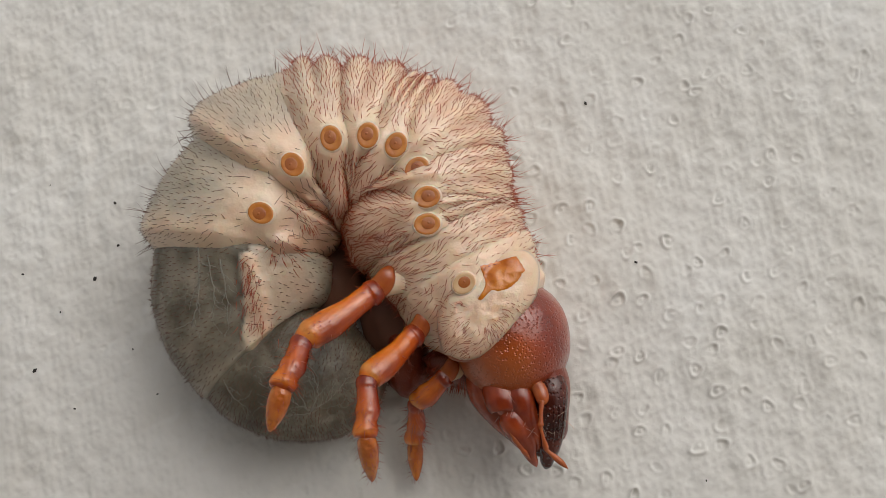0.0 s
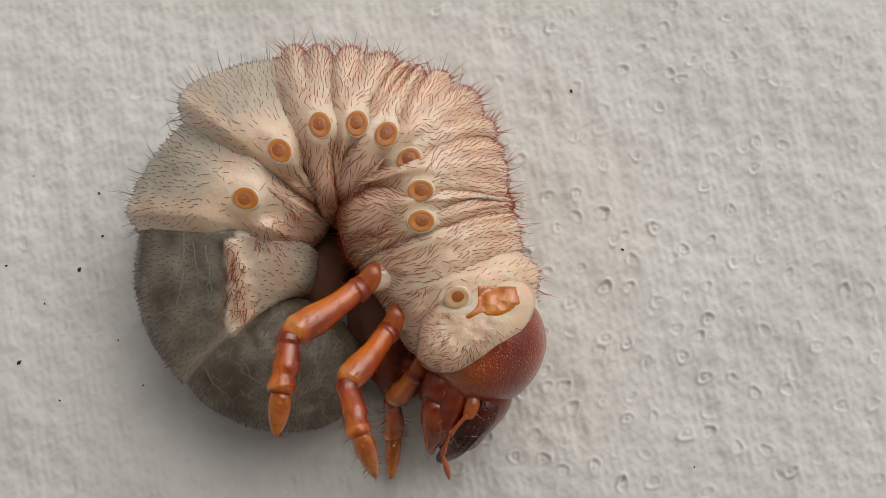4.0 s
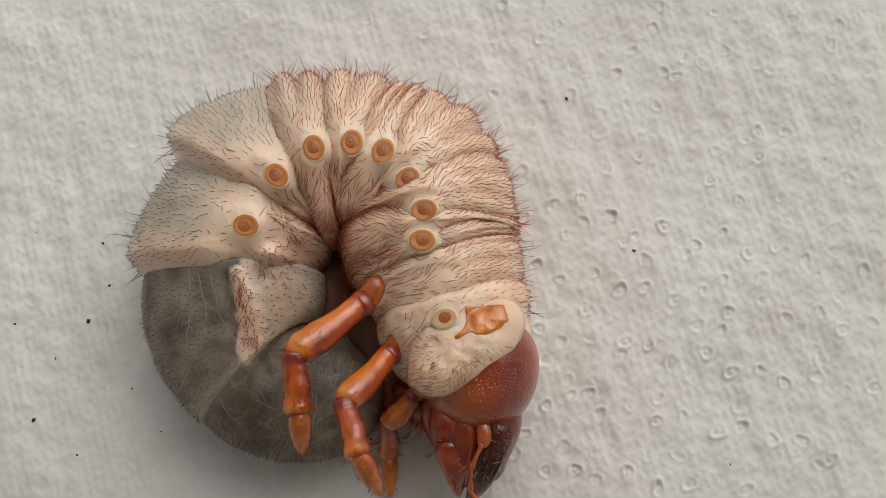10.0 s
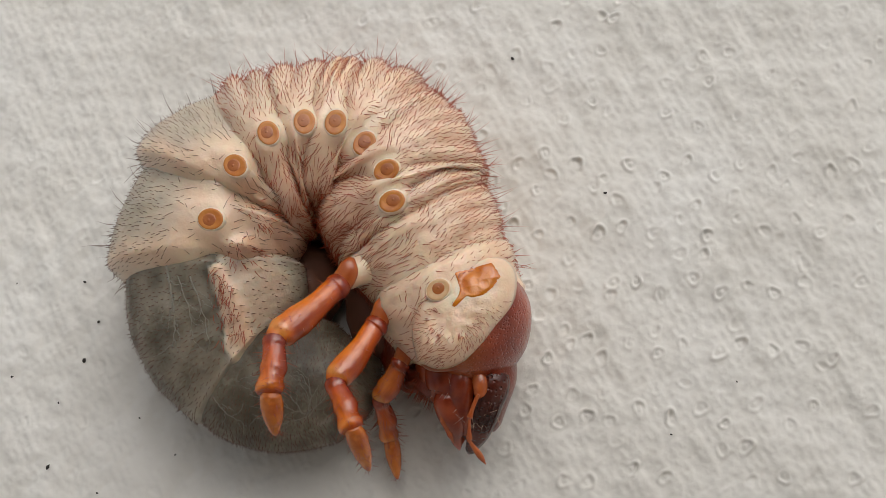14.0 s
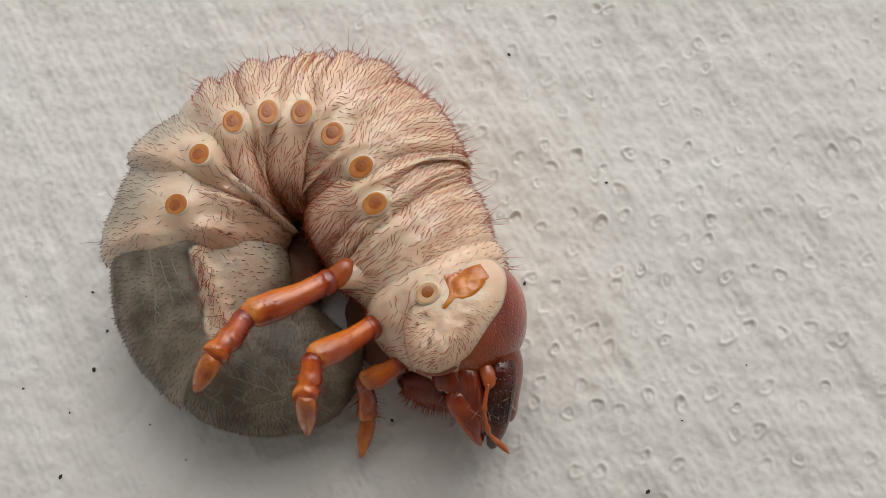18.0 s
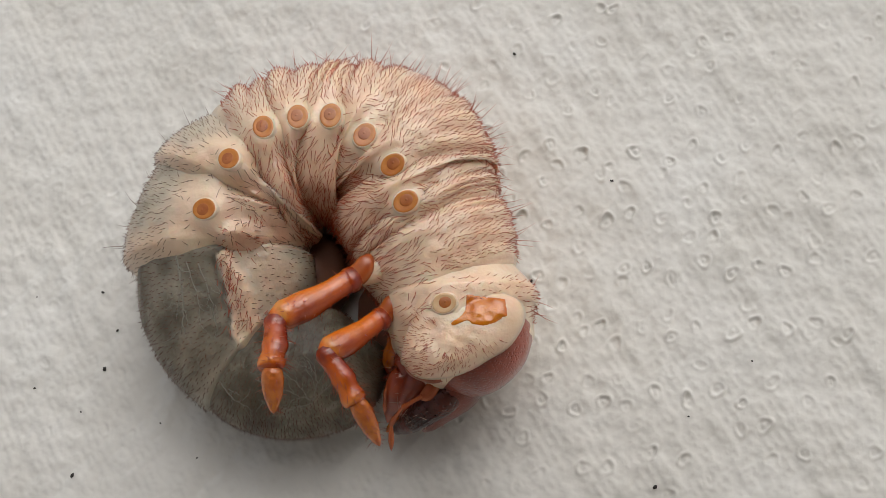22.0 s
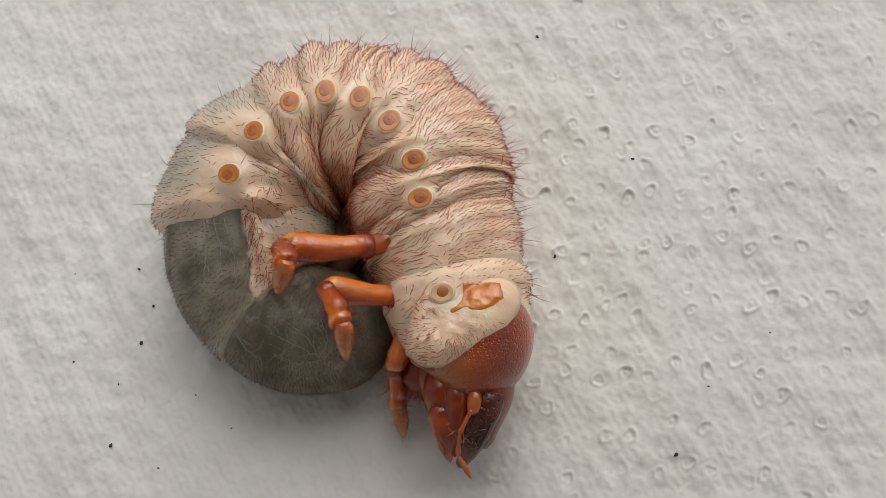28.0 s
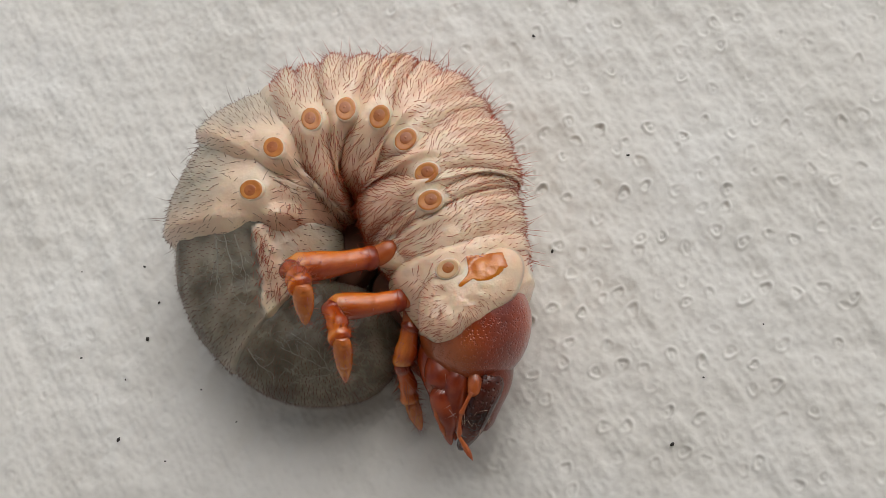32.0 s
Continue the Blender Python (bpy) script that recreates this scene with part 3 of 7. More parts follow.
def setae(k, P, us, ph, rng):
    """Bristles of one segment: long and rusty on the folds of the back, short and dark on the tail."""
    nu, nv, _ = P.shape
    du, dv = np.gradient(P, axis=0), (np.roll(P, -1, 1) - np.roll(P, 1, 1)) / 2
    normal = np.cross(dv, du)
    area = np.linalg.norm(normal, axis=2)
    normal /= area[..., None] + 1e-9
    middle = P.mean(1, keepdims=True)
    normal *= np.sign(((P - middle) * normal).sum(2))[..., None]
    W = us[:, None] - k
    c, s = np.cos(ph)[None], np.sin(ph)[None]
    seen = smooth(-0.45, -0.1, s)
    inside = (np.abs(W) < (0.9 if 2 < k < 7 else 0.75 if 0 < k < 3 else 0.55)) if k < 11 else ((W > -0.5) & (W < 1.0)) if k == 11 else (W > 0.05)
    if k <= 10:
        lobes = 3 if k < 7 else 2
        fold = 0.5 + 0.5 * np.cos(2 * np.pi * lobes * (W + 0.5))
        if k in (0, 9, 10):
            fold = 0.3 * np.ones_like(W)
        back, belly = smooth(0.0, 0.35, c), smooth(0.1, 0.5, -c)
        dens = back * (0.25 + 0.75 * smooth(0.2, 0.6, 1 - fold)) + 0.22 * belly * (1 if k > 2 else 0.5) + (0.14 if k > 2 else 0.36)
        count, gap = (280, 720, 840, 1300, 1400, 1430, 1380, 1000, 920, 660, 640)[k], (0.36 if k in (0, 9, 10) else 0.27)
    else:
        dens, count, gap = np.ones_like(W + c), (1250, 2500)[k - 11], (0.37, 0.28)[k - 11]
    if 3 <= k <= 10:
        x, y = np.array(SPIRACLES[k - 2]) - np.array(PIVOT[k])
        dens = dens * (1 - 0.95 * np.exp(-(np.hypot(P[:, :, 0] - x, P[:, :, 1] - y) / 1.75) ** 6) * (s > 0))
    if k == 11:
        bare = np.array([[float(0.1 < off < 5 and side > 0) for off, side in (off_strip(p[0] + PIVOT[11][0], p[1] + PIVOT[11][1]) for p in row)] for row in P])
        dens = dens * (1 - 0.8 * bare)
    weight = (area * dens * seen * inside).ravel()
    pick = rng.choice(weight.size, 3 * count, p=weight / weight.sum())
    i, j = np.divmod(pick, nv)
    jit = rng.uniform(-0.5, 0.5, (len(pick), 2))
    root = P[i, j] + du[i, j] * jit[:, :1] + dv[i, j] * jit[:, 1:]
    keep = []
    for n in range(len(root)):
        if len(keep) < count and (not keep or ((root[keep] - root[n]) ** 2).sum(1).min() > gap * gap):
            keep.append(n)
    root, i, j = root[keep], i[keep], j[keep]
    n = len(keep)
    along = du[i, j] / (np.linalg.norm(du[i, j], axis=1, keepdims=True) + 1e-9)
    away = dv[i, j] / (np.linalg.norm(dv[i, j], axis=1, keepdims=True) + 1e-9)
    cj = np.cos(ph[j])
    lean = -np.sign(cj)[:, None]
    way = 0.6 * normal[i, j] + 0.8 * lean * away + 0.3 * along * rng.normal(0.3, 0.6, (n, 1)) + 0.14 * rng.normal(size=(n, 3))
    if k > 10:
        length, thick = np.where(cj > 0.75, rng.uniform(0.3, 0.6, n), rng.uniform(0.2, 0.46, n)), 0.04
    else:
        length = rng.uniform(0.34, 0.6, n) * (0.85 if k in (0, 9, 10) else 1.0)
        length = np.where(cj < 0.2, rng.uniform(0.45, 0.95, n), length)
        length = np.where(cj < -0.15, rng.uniform(0.6, 1.3, n), length)
        length = np.where(cj > 0.86, rng.uniform(0.35, 0.75, n), length)
        thick = 0.033
        whorl = np.array([noise.noise(Vector(p) * 0.55 + Vector((k, 0, 0))) for p in root])[:, None] * 1.8
        way = np.where(cj[:, None] < 0.25, 0.45 * normal[i, j] + np.cos(whorl) * lean * away + np.sin(whorl) * along + 0.2 * rng.normal(size=(n, 3)), way)
    stray = (rng.random(n) < np.where((us[i] - k > 0.1) & (k > 6), 0.16, 0.09)) & (cj > 0.88) & (k < 11)
    length = np.where(stray, rng.uniform(1.3, 2.6, n), length)
    way = np.where(stray[:, None], normal[i, j] + 0.2 * rng.normal(size=(n, 3)), way)
    return hairs(root, way, length, thick, rng)


def body_segments():
    rng = np.random.default_rng(3)
    for k in range(13):
        P, tone, us, ph = segment_surface(k)
        nu, nv, _ = P.shape
        ox, oy = PIVOT[k]
        local = (P - np.array((ox, oy, SP[k + 1][3]))) * MM
        faces = grid_faces(nu, nv) + [tuple(reversed(range(nv))), tuple(range((nu - 1) * nv, nu * nv))]
        me = mesh_of(NAMES[k], local.reshape(-1, 3).tolist(), faces, True)
        a = me.attributes.new("tone", "FLOAT", "POINT")
        a.data.foreach_set("value", tone.ravel())
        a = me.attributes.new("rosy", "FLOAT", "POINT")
        # Rises towards the belly for the cleft's shade; pink back grooves are added on top.
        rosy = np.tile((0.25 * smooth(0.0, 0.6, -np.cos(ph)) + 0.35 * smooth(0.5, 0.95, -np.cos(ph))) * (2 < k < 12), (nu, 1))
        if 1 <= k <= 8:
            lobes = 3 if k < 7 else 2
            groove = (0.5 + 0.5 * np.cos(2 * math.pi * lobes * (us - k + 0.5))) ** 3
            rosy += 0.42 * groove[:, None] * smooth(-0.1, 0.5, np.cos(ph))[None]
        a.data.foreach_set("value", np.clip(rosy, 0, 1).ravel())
        label = "cream wrinkled body segment" if k < 9 else ("pale grey-cream swollen segment" if k < 11 else "dark grey translucent tail segment")
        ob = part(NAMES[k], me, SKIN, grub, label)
        ob.location = (ox * MM, oy * MM, SP[k + 1][3] * MM)
        segments.append(ob)
        v, f = setae(k, P - np.array((ox, oy, SP[k + 1][3])), us, ph, rng)
        part("setae", mesh_of("setae", v, f), HAIR if k < 9 else DARK_HAIR, ob, "short rusty bristles", "stuff")
        from_mesh = bmesh.new()
        from_mesh.from_mesh(me)
        trees.append(BVHTree.FromBMesh(from_mesh))
        from_mesh.free()


body_segments()


over = {}


def drop(k, x, y, only=False):
    """Place and normal (in segment k's own mm) where a plumb line at x, y of the grub meets the top of the body near segment k."""
    best = None
    for n in (k,) if only else range(max(k - 1, 0), min(k + 2, 13)):
        ox, oy = PIVOT[n]
        p, normal, *_ = trees[n].ray_cast(Vector(((x - ox) * MM, (y - oy) * MM, 0.1)), Vector((0, 0, -1)))
        if p is not None and (best is None or p.z / MM + SP[n + 1][3] > best[0]):
            best = (p.z / MM + SP[n + 1][3], normal)
    ox, oy = PIVOT[k]
    if k in over and not only:
        p, normal, *_ = over[k].ray_cast(Vector(((x - ox) * MM, (y - oy) * MM, 0.1)), Vector((0, 0, -1)))
        if p is not None and (best is None or p.z / MM + SP[k + 1][3] > best[0]):
            best = (p.z / MM + SP[k + 1][3], normal)
    if best is None:
        return Vector((x - ox, y - oy, 0)), Vector((0, 0, 1))
    return Vector((x - ox, y - oy, best[0] - SP[k + 1][3])), best[1]


def disc(profile, size, turn, p, sides=36):
    """A turned ring: rows of radius and height, tilted and set down at p (mm)."""
    v = [turn @ Vector((size * r * math.cos(2 * math.pi * j / sides), size * r * math.sin(2 * math.pi * j / sides), size * h)) for r, h in profile for j in range(sides)]
    return [(p + q) * MM for q in v], grid_faces(len(profile), sides)


def spiracle(k, x, y, size, ring_material):
    """A breathing hole: pale rim of skin, flat amber ring, red-brown core with a bulb."""
    p, n = drop(k, x, y)
    n = n if n.z > 0 else -n
    p.z += 0.26 if k in over else 0.08
    _, line, *_ = spine_at(k)
    turn = Vector((0, 0, 1)).rotation_difference((0.5 * n + Vector((0, -0.1, 1.0))).normalized()).to_matrix() @ Matrix.Rotation(math.atan2(line[1], line[0]), 3, "Z") @ Matrix.Diagonal((0.86, 1.04, 1.0))
    part("spiracle_mound", mesh_of("spiracle_mound", *disc(((1.16, -0.4), (1.1, -0.14), (1.05, -0.04), (1.01, -0.01), (0.97, -0.01), (0.9, -0.06)), size, turn, p)), SKIN, segments[k], "smooth pale skin rim")
    part("spiracle", mesh_of("spiracle", *disc(((1.0, -0.06), (0.97, 0.0), (0.9, 0.02), (0.8, 0.022), (0.7, 0.015), (0.6, 0.005), (0.45, 0.0), (0.05, 0.0)), size, turn, p)), ring_material, segments[k], "amber breathing ring")
    verts, faces = ball((0.08 * size, -0.1 * size, 0), (size * 0.58, size * 0.52, size * 0.03), 8, 18)
    part("spiracle_core", mesh_of("spiracle_core", [turn @ v + p * MM for v in verts], faces, True), CORE, segments[k], "red-brown core")
    verts, faces = ball((size * 0.12, -0.12 * size, size * 0.02), (size * 0.15, size * 0.11, size * 0.025), 6, 12)
    part("spiracle_bulb", mesh_of("spiracle_bulb", [turn @ v + p * MM for v in verts], faces, True), CORE, segments[k])


def collar():
    """The soft lobe of the prothorax that hangs over the neck."""
    edge = curve_through([(7.40, -11.07), (8.33, -8.24), (11.06, -7.06), (14.37, -6.70), (16.49, -7.14), (17.17, -8.76), (16.25, -11.1), (14.5, -12.65), (12.75, -13.85), (11.25, -14.5), (10.0, -14.8), (8.7, -14.65), (7.7, -13.95), (7.2, -13.4), (7.3, -11.07)], 5)[:-1]
    mid = edge.mean(0)
    ox, oy = PIVOT[0]
    verts, rings = [], 22
    for r in range(rings + 3):
        f = (0.8, 0.93, 1.0)[r] if r < 3 else 1 - (r - 2) / (rings + 0.3)
        for q in edge:
            x, y = mid + (q - mid) * f
            z = 10.2 + 0.7 * r if r < 2 else 11.3 + 2.4 * (1 - f ** 4) ** 0.55
            z += 0.34 * noise.noise(Vector((x * 0.45, y * 0.45, 1.7))) + 0.12 * noise.noise(Vector((x * 1.4, y * 1.4, 4.2)))
            verts.append((Vector((x - ox, y - oy, z - SP[1][3]))) * MM)
    n = len(edge)
    me = mesh_of("collar", verts, grid_faces(rings + 3, n) + [tuple(range((rings + 2) * n, (rings + 3) * n))])
    bm = bmesh.new()
    bm.from_mesh(me)
    over[0] = BVHTree.FromBMesh(bm)
    bm.free()
    part("collar", me, SKIN, segments[0], "pale wet fold of skin over the neck")
    rng, root, way = np.random.default_rng(31), [], []
    while len(root) < 300:
        q, f = edge[int(rng.integers(n))], math.sqrt(rng.uniform(0.12, 0.93))
        x, y = mid + (q - mid) * f + rng.normal(0, 0.15, 2)
        inner = 0.7 * (x - mid[0]) + 0.72 * (y - mid[1])
        if rng.random() > 0.95 - 0.75 * float(smooth(-1.0, 3.0, inner)) or math.hypot(x - 10.54, y + 8.68) < 1.6 or (x > 10.8 and -10.7 < y < -7.2):
            continue
        p, normal, *_ = over[0].ray_cast(Vector(((x - ox) * MM, (y - oy) * MM, 0.1)), Vector((0, 0, -1)))
        if p is None:
            continue
        d = (q - mid) / np.linalg.norm(q - mid)
        swirl = 1.6 * noise.noise(Vector((x * 0.4, y * 0.4, 8.0)))
        root.append(np.array(p) / MM)
        way.append((d[0] * math.cos(swirl) - d[1] * math.sin(swirl) + rng.normal(0, 0.2), d[0] * math.sin(swirl) + d[1] * math.cos(swirl) + rng.normal(0, 0.2), 0.5))
    v, f = hairs(root, way, rng.uniform(0.3, 0.7, len(root)), 0.024, rng)
    part("setae", mesh_of("setae", v, f), HAIR, segments[0], "rusty bristles", "stuff")
    v, f = limb([(x - ox, y - oy, z - SP[1][3], r) for x, y, z, r in ((7.6, -13.65, 10.2, 0.2), (8.0, -14.1, 10.4, 0.28), (8.8, -14.5, 10.5, 0.28), (10.1, -14.7, 10.4, 0.24), (11.2, -14.25, 10.0, 0.2))], 6, 14)
    part("neck_fold", mesh_of("neck_fold", v, f, True), NECK, segments[0], "reddish wet fold under the collar")


collar()


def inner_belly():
    """Lumps of the soft underside deep in the curl, under the legs and at the bottom of the cleft; the gaps' shade is
    put into their colour.
    """
    for k, at, radii, label in ((1, (5.0, -8.4, 2.2), (3.6, 4.6, 2.4), "soft skin between the legs, darkened in colour for shade"), (11, (-0.6, -3.8, 2.4), (3.5, 4.2, 3.0), "soft skin deep in the curl, darkened in colour for shade"), (2, (5.4, -12.6, 2.3), (2.3, 3.6, 2.4), "folded leg of the far side, darkened red for shade")):
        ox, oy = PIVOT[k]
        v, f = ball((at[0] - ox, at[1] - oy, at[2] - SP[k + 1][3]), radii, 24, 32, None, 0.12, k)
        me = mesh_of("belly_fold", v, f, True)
        # The far leg takes the dark lip shell for the shade it lies in.
        part("far_leg" if k == 2 else "belly_fold", me, SHELL if k == 2 else SHADED_BELLY, segments[k], label)


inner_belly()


def far_leg():
    """What shows of the front leg of the far side: a bristly lump under the neck, coloured darker than the near legs
    for its shade.
    """
    ox, oy = PIVOT[0]
    turn = Matrix.Rotation(radians(-34), 3, "Z")
    v, f = ball((8.3 - ox, -15.1 - oy, 4.6 - SP[1][3]), (3.4, 1.7, 2.9), 18, 26, turn, 0.25, 3.0)
    part("far_leg", mesh_of("far_leg", v, f, True), SHELL, segments[0], "bristly leg of the far side, darkened red for shade")
    rng = np.random.default_rng(71)
    a, h = rng.uniform(-2.8, -0.3, 150), rng.uniform(-0.2, 0.9, 150)
    w = np.sqrt(1 - h * h)
    out = np.array([turn @ Vector((math.cos(b) * q, math.sin(b) * q, z)) for b, q, z in zip(a, w, h)])
    root = np.array([turn @ Vector((3.3 * math.cos(b) * q, 1.6 * math.sin(b) * q, 2.8 * z)) for b, q, z in zip(a, w, h)]) + np.array((8.3 - ox, -15.1 - oy, 4.6 - SP[1][3]))
    v, f = hairs(root, out + np.array((-0.2, -0.7, 0.0)), rng.uniform(0.5, 1.2, 150), 0.028, rng)
    part("setae", mesh_of("setae", v, f), HAIR, segments[0], "rusty bristles", "stuff")


far_leg()


spiracle(0, *SPIRACLES[0], 0.98, PALE_RING)
for n, at in enumerate(SPIRACLES[1:]):
    spiracle(3 + n, *at, 1.08, RING)


def patch(name, k, outline, mat, label, lift=0.12, rings=7, rough=0.8, tall=0.0):
    """A thin plate laid on segment k; with tall a fold of skin that rises towards its lower, inner edge."""
    edge = curve_through(outline + outline[:1], 4)[:-1]
    mid = edge.mean(0)
    verts = []
    for r in range(rings + 1):
        f = 1 - r / (rings + 0.3)
        for q in edge:
            x, y = mid + (q - mid) * f
            p, _ = drop(k, x, y)
            relief = rough * lift * noise.noise(Vector((x * 0.55, y * 0.9, 3.1))) * min(1, r * 0.5)
            rise = tall * (1 - f * f) ** 0.7 * float(smooth(-1.6, 1.2, 0.7 * (x - mid[0]) - 0.7 * (y - mid[1])))
            verts.append((p + Vector((0, 0, lift * min(1, r * 0.6) - 0.06 + relief + rise))) * MM)
    n = len(edge)
    ob = part(name, mesh_of(name, verts, grid_faces(rings + 1, n) + [tuple(range(rings * n, (rings + 1) * n))]), mat, segments[k], label)
    return ob, edge, mid


def flank_setae():
    rng = np.random.default_rng(17)
    root, way = [], []
    for _ in range(90):
        g, f = rng.uniform(0, 1), rng.normal(0, 0.7)
        x, y = np.array(STRIP[0]) * (1 - g) + np.array(STRIP[3]) * g + np.array((0.7 * f * (0.7 + g), 0))
        p, _ = drop(11, float(x), float(y))
        root.append(p + Vector((0, 0, 0.05)))
        way.append((rng.normal(0, 0.35), -1.0 + rng.normal(0, 0.3), 0.5))
    v, f = hairs(root, way, rng.uniform(0.6, 1.2, 90), 0.034, rng)
    part("setae", mesh_of("setae", v, f), HAIR, segments[11], "rusty bristles", "stuff")
    for k, (x, y, radii, turn) in TUFTS.items():
        m = Matrix.Rotation(radians(turn), 3, "Z")
        root, way = [], []
        for _ in range(40):
            a, r = rng.uniform(0, 2 * math.pi), math.sqrt(rng.uniform(0.02, 0.8))
            d = m @ Vector((math.cos(a) * r, math.sin(a) * r, math.sqrt(1 - r * r)))
            at = m @ Vector((math.cos(a) * r * radii[0], math.sin(a) * r * radii[1], 0))
            root.append(drop(k, x + at.x, y + at.y)[0])
            way.append((0.6 * d.x + 0.35, 0.6 * d.y - 0.5, 0.5 + rng.normal(0, 0.2)))
        v, f = hairs(root, way, rng.uniform(0.6, 1.2, 40), 0.036, rng)
        part("setae", mesh_of("setae", v, f), HAIR, segments[k], "rusty bristles", "stuff")


flank_setae()


def air_tubes(k, stems, seed):
    """Pale branching threads that show through the skin of the tail."""
    rng, pieces = np.random.default_rng(seed), []

    def thread(points, thick):
        c = curve_through(points, 7)
        c[1:] += rng.normal(0, 0.05, c[1:].shape)
        laid = [drop(k, float(x), float(y), True)[0] for x, y in c]
        pieces.append((*tube(laid, [thick * (1 - 0.6 * i / len(laid)) for i in range(len(laid))], 6), 0))
        return c

    for stem, thick in stems:
        line = thread(stem, thick)
        for i in range(3, len(line) - 1, 2):
            d = line[i + 1] - line[i - 1]
            a = math.atan2(d[1], d[0]) + rng.choice((-1, 1)) * rng.uniform(0.3, 0.9)
            reach = rng.uniform(0.8, 2.4)
            mid, end = [line[i] + reach * f * np.array((math.cos(a + b), math.sin(a + b))) for f, b in ((0.5, 0.0), (1.0, rng.uniform(-0.4, 0.4)))]
            thread([line[i], mid, end], thick * 0.5)
    part("air_tube", slotted("air_tube", pieces), AIR, segments[k], "pale branching air tubes under the skin", "stuff")


air_tubes(11, [([(-10.6, -2.3), (-10.5, -5.2), (-10.7, -7.4), (-11.3, -9.3)], 0.1), ([(-8.7, -3.6), (-8.2, -6.4), (-8.0, -9.4)], 0.07), ([(-9.8, -3.2), (-9.2, -6.5), (-9.4, -9.0)], 0.06)], 41)
air_tubes(12, [([(-1.3, -16.2), (-3.2, -15.2), (-5.6, -13.9)], 0.06), ([(-1.2, -16.3), (-0.6, -14.6), (-1.0, -12.8)], 0.06), ([(-8.6, -13.6), (-7.9, -15.0), (-6.4, -16.4)], 0.06), ([(-1.4, -16.2), (-2.6, -14.2), (-4.6, -12.6)], 0.05), ([(-1.2, -16.4), (-3.4, -16.6), (-5.4, -15.6)], 0.05), ([(-1.1, -16.2), (0.6, -15.0), (1.8, -13.4)], 0.05)], 42)


patch("brown_spot", 0, [(9.28, -11.65), (9.65, -11.60), (9.79, -12.12), (9.47, -12.44), (9.23, -12.11)], SHIELD, "small brown spot", 0.06, 2)
patch("shield_plate", 0, [(12.15, -7.65), (12.35, -7.5), (13.9, -7.42), (15.4, -7.5), (15.6, -7.7), (15.95, -8.8), (15.8, -9.15), (14.4, -10.1), (13.1, -10.2), (12.5, -9.95), (11.4, -10.55), (11.1, -10.35), (12.0, -9.5), (12.2, -8.6)], SHIELD, "shiny orange horny plate", 0.1, 12, 0.6)


# ---- head: x runs from the neck to the jaw tips, y to the back ----
HEAD_Z = 0.0075


def capsule_mesh():
    verts, faces = ball((0, 0, 0), (1, 1, 1), 34, 48)
    out = []
    for v in verts:
        p = v / MM
        x = math.copysign(abs(p.x) ** 0.9, p.x)
        k = 1 - 0.16 * max(0.0, p.x) ** 2
        q = Vector((-3.1 + 5.5 * x, -1.75 + 5.05 * p.y * k, 5.0 * p.z * k))
        q *= 1 + 0.012 * noise.noise(p * 3)
        out.append(q * MM)
    me = mesh_of("head", out, faces, True)
    a = me.attributes.new("tone", "FLOAT", "POINT")
    a.data.foreach_set("value", [0.8 * float(smooth(1.1, -1.8, q.y / MM) * smooth(-5.5, -2.0, q.x / MM)) * (0.75 + 0.25 * noise.noise(q * 300)) for q in out])
    return me


head = part("head", capsule_mesh(), HEAD, grub, "glossy red-brown pitted head capsule")


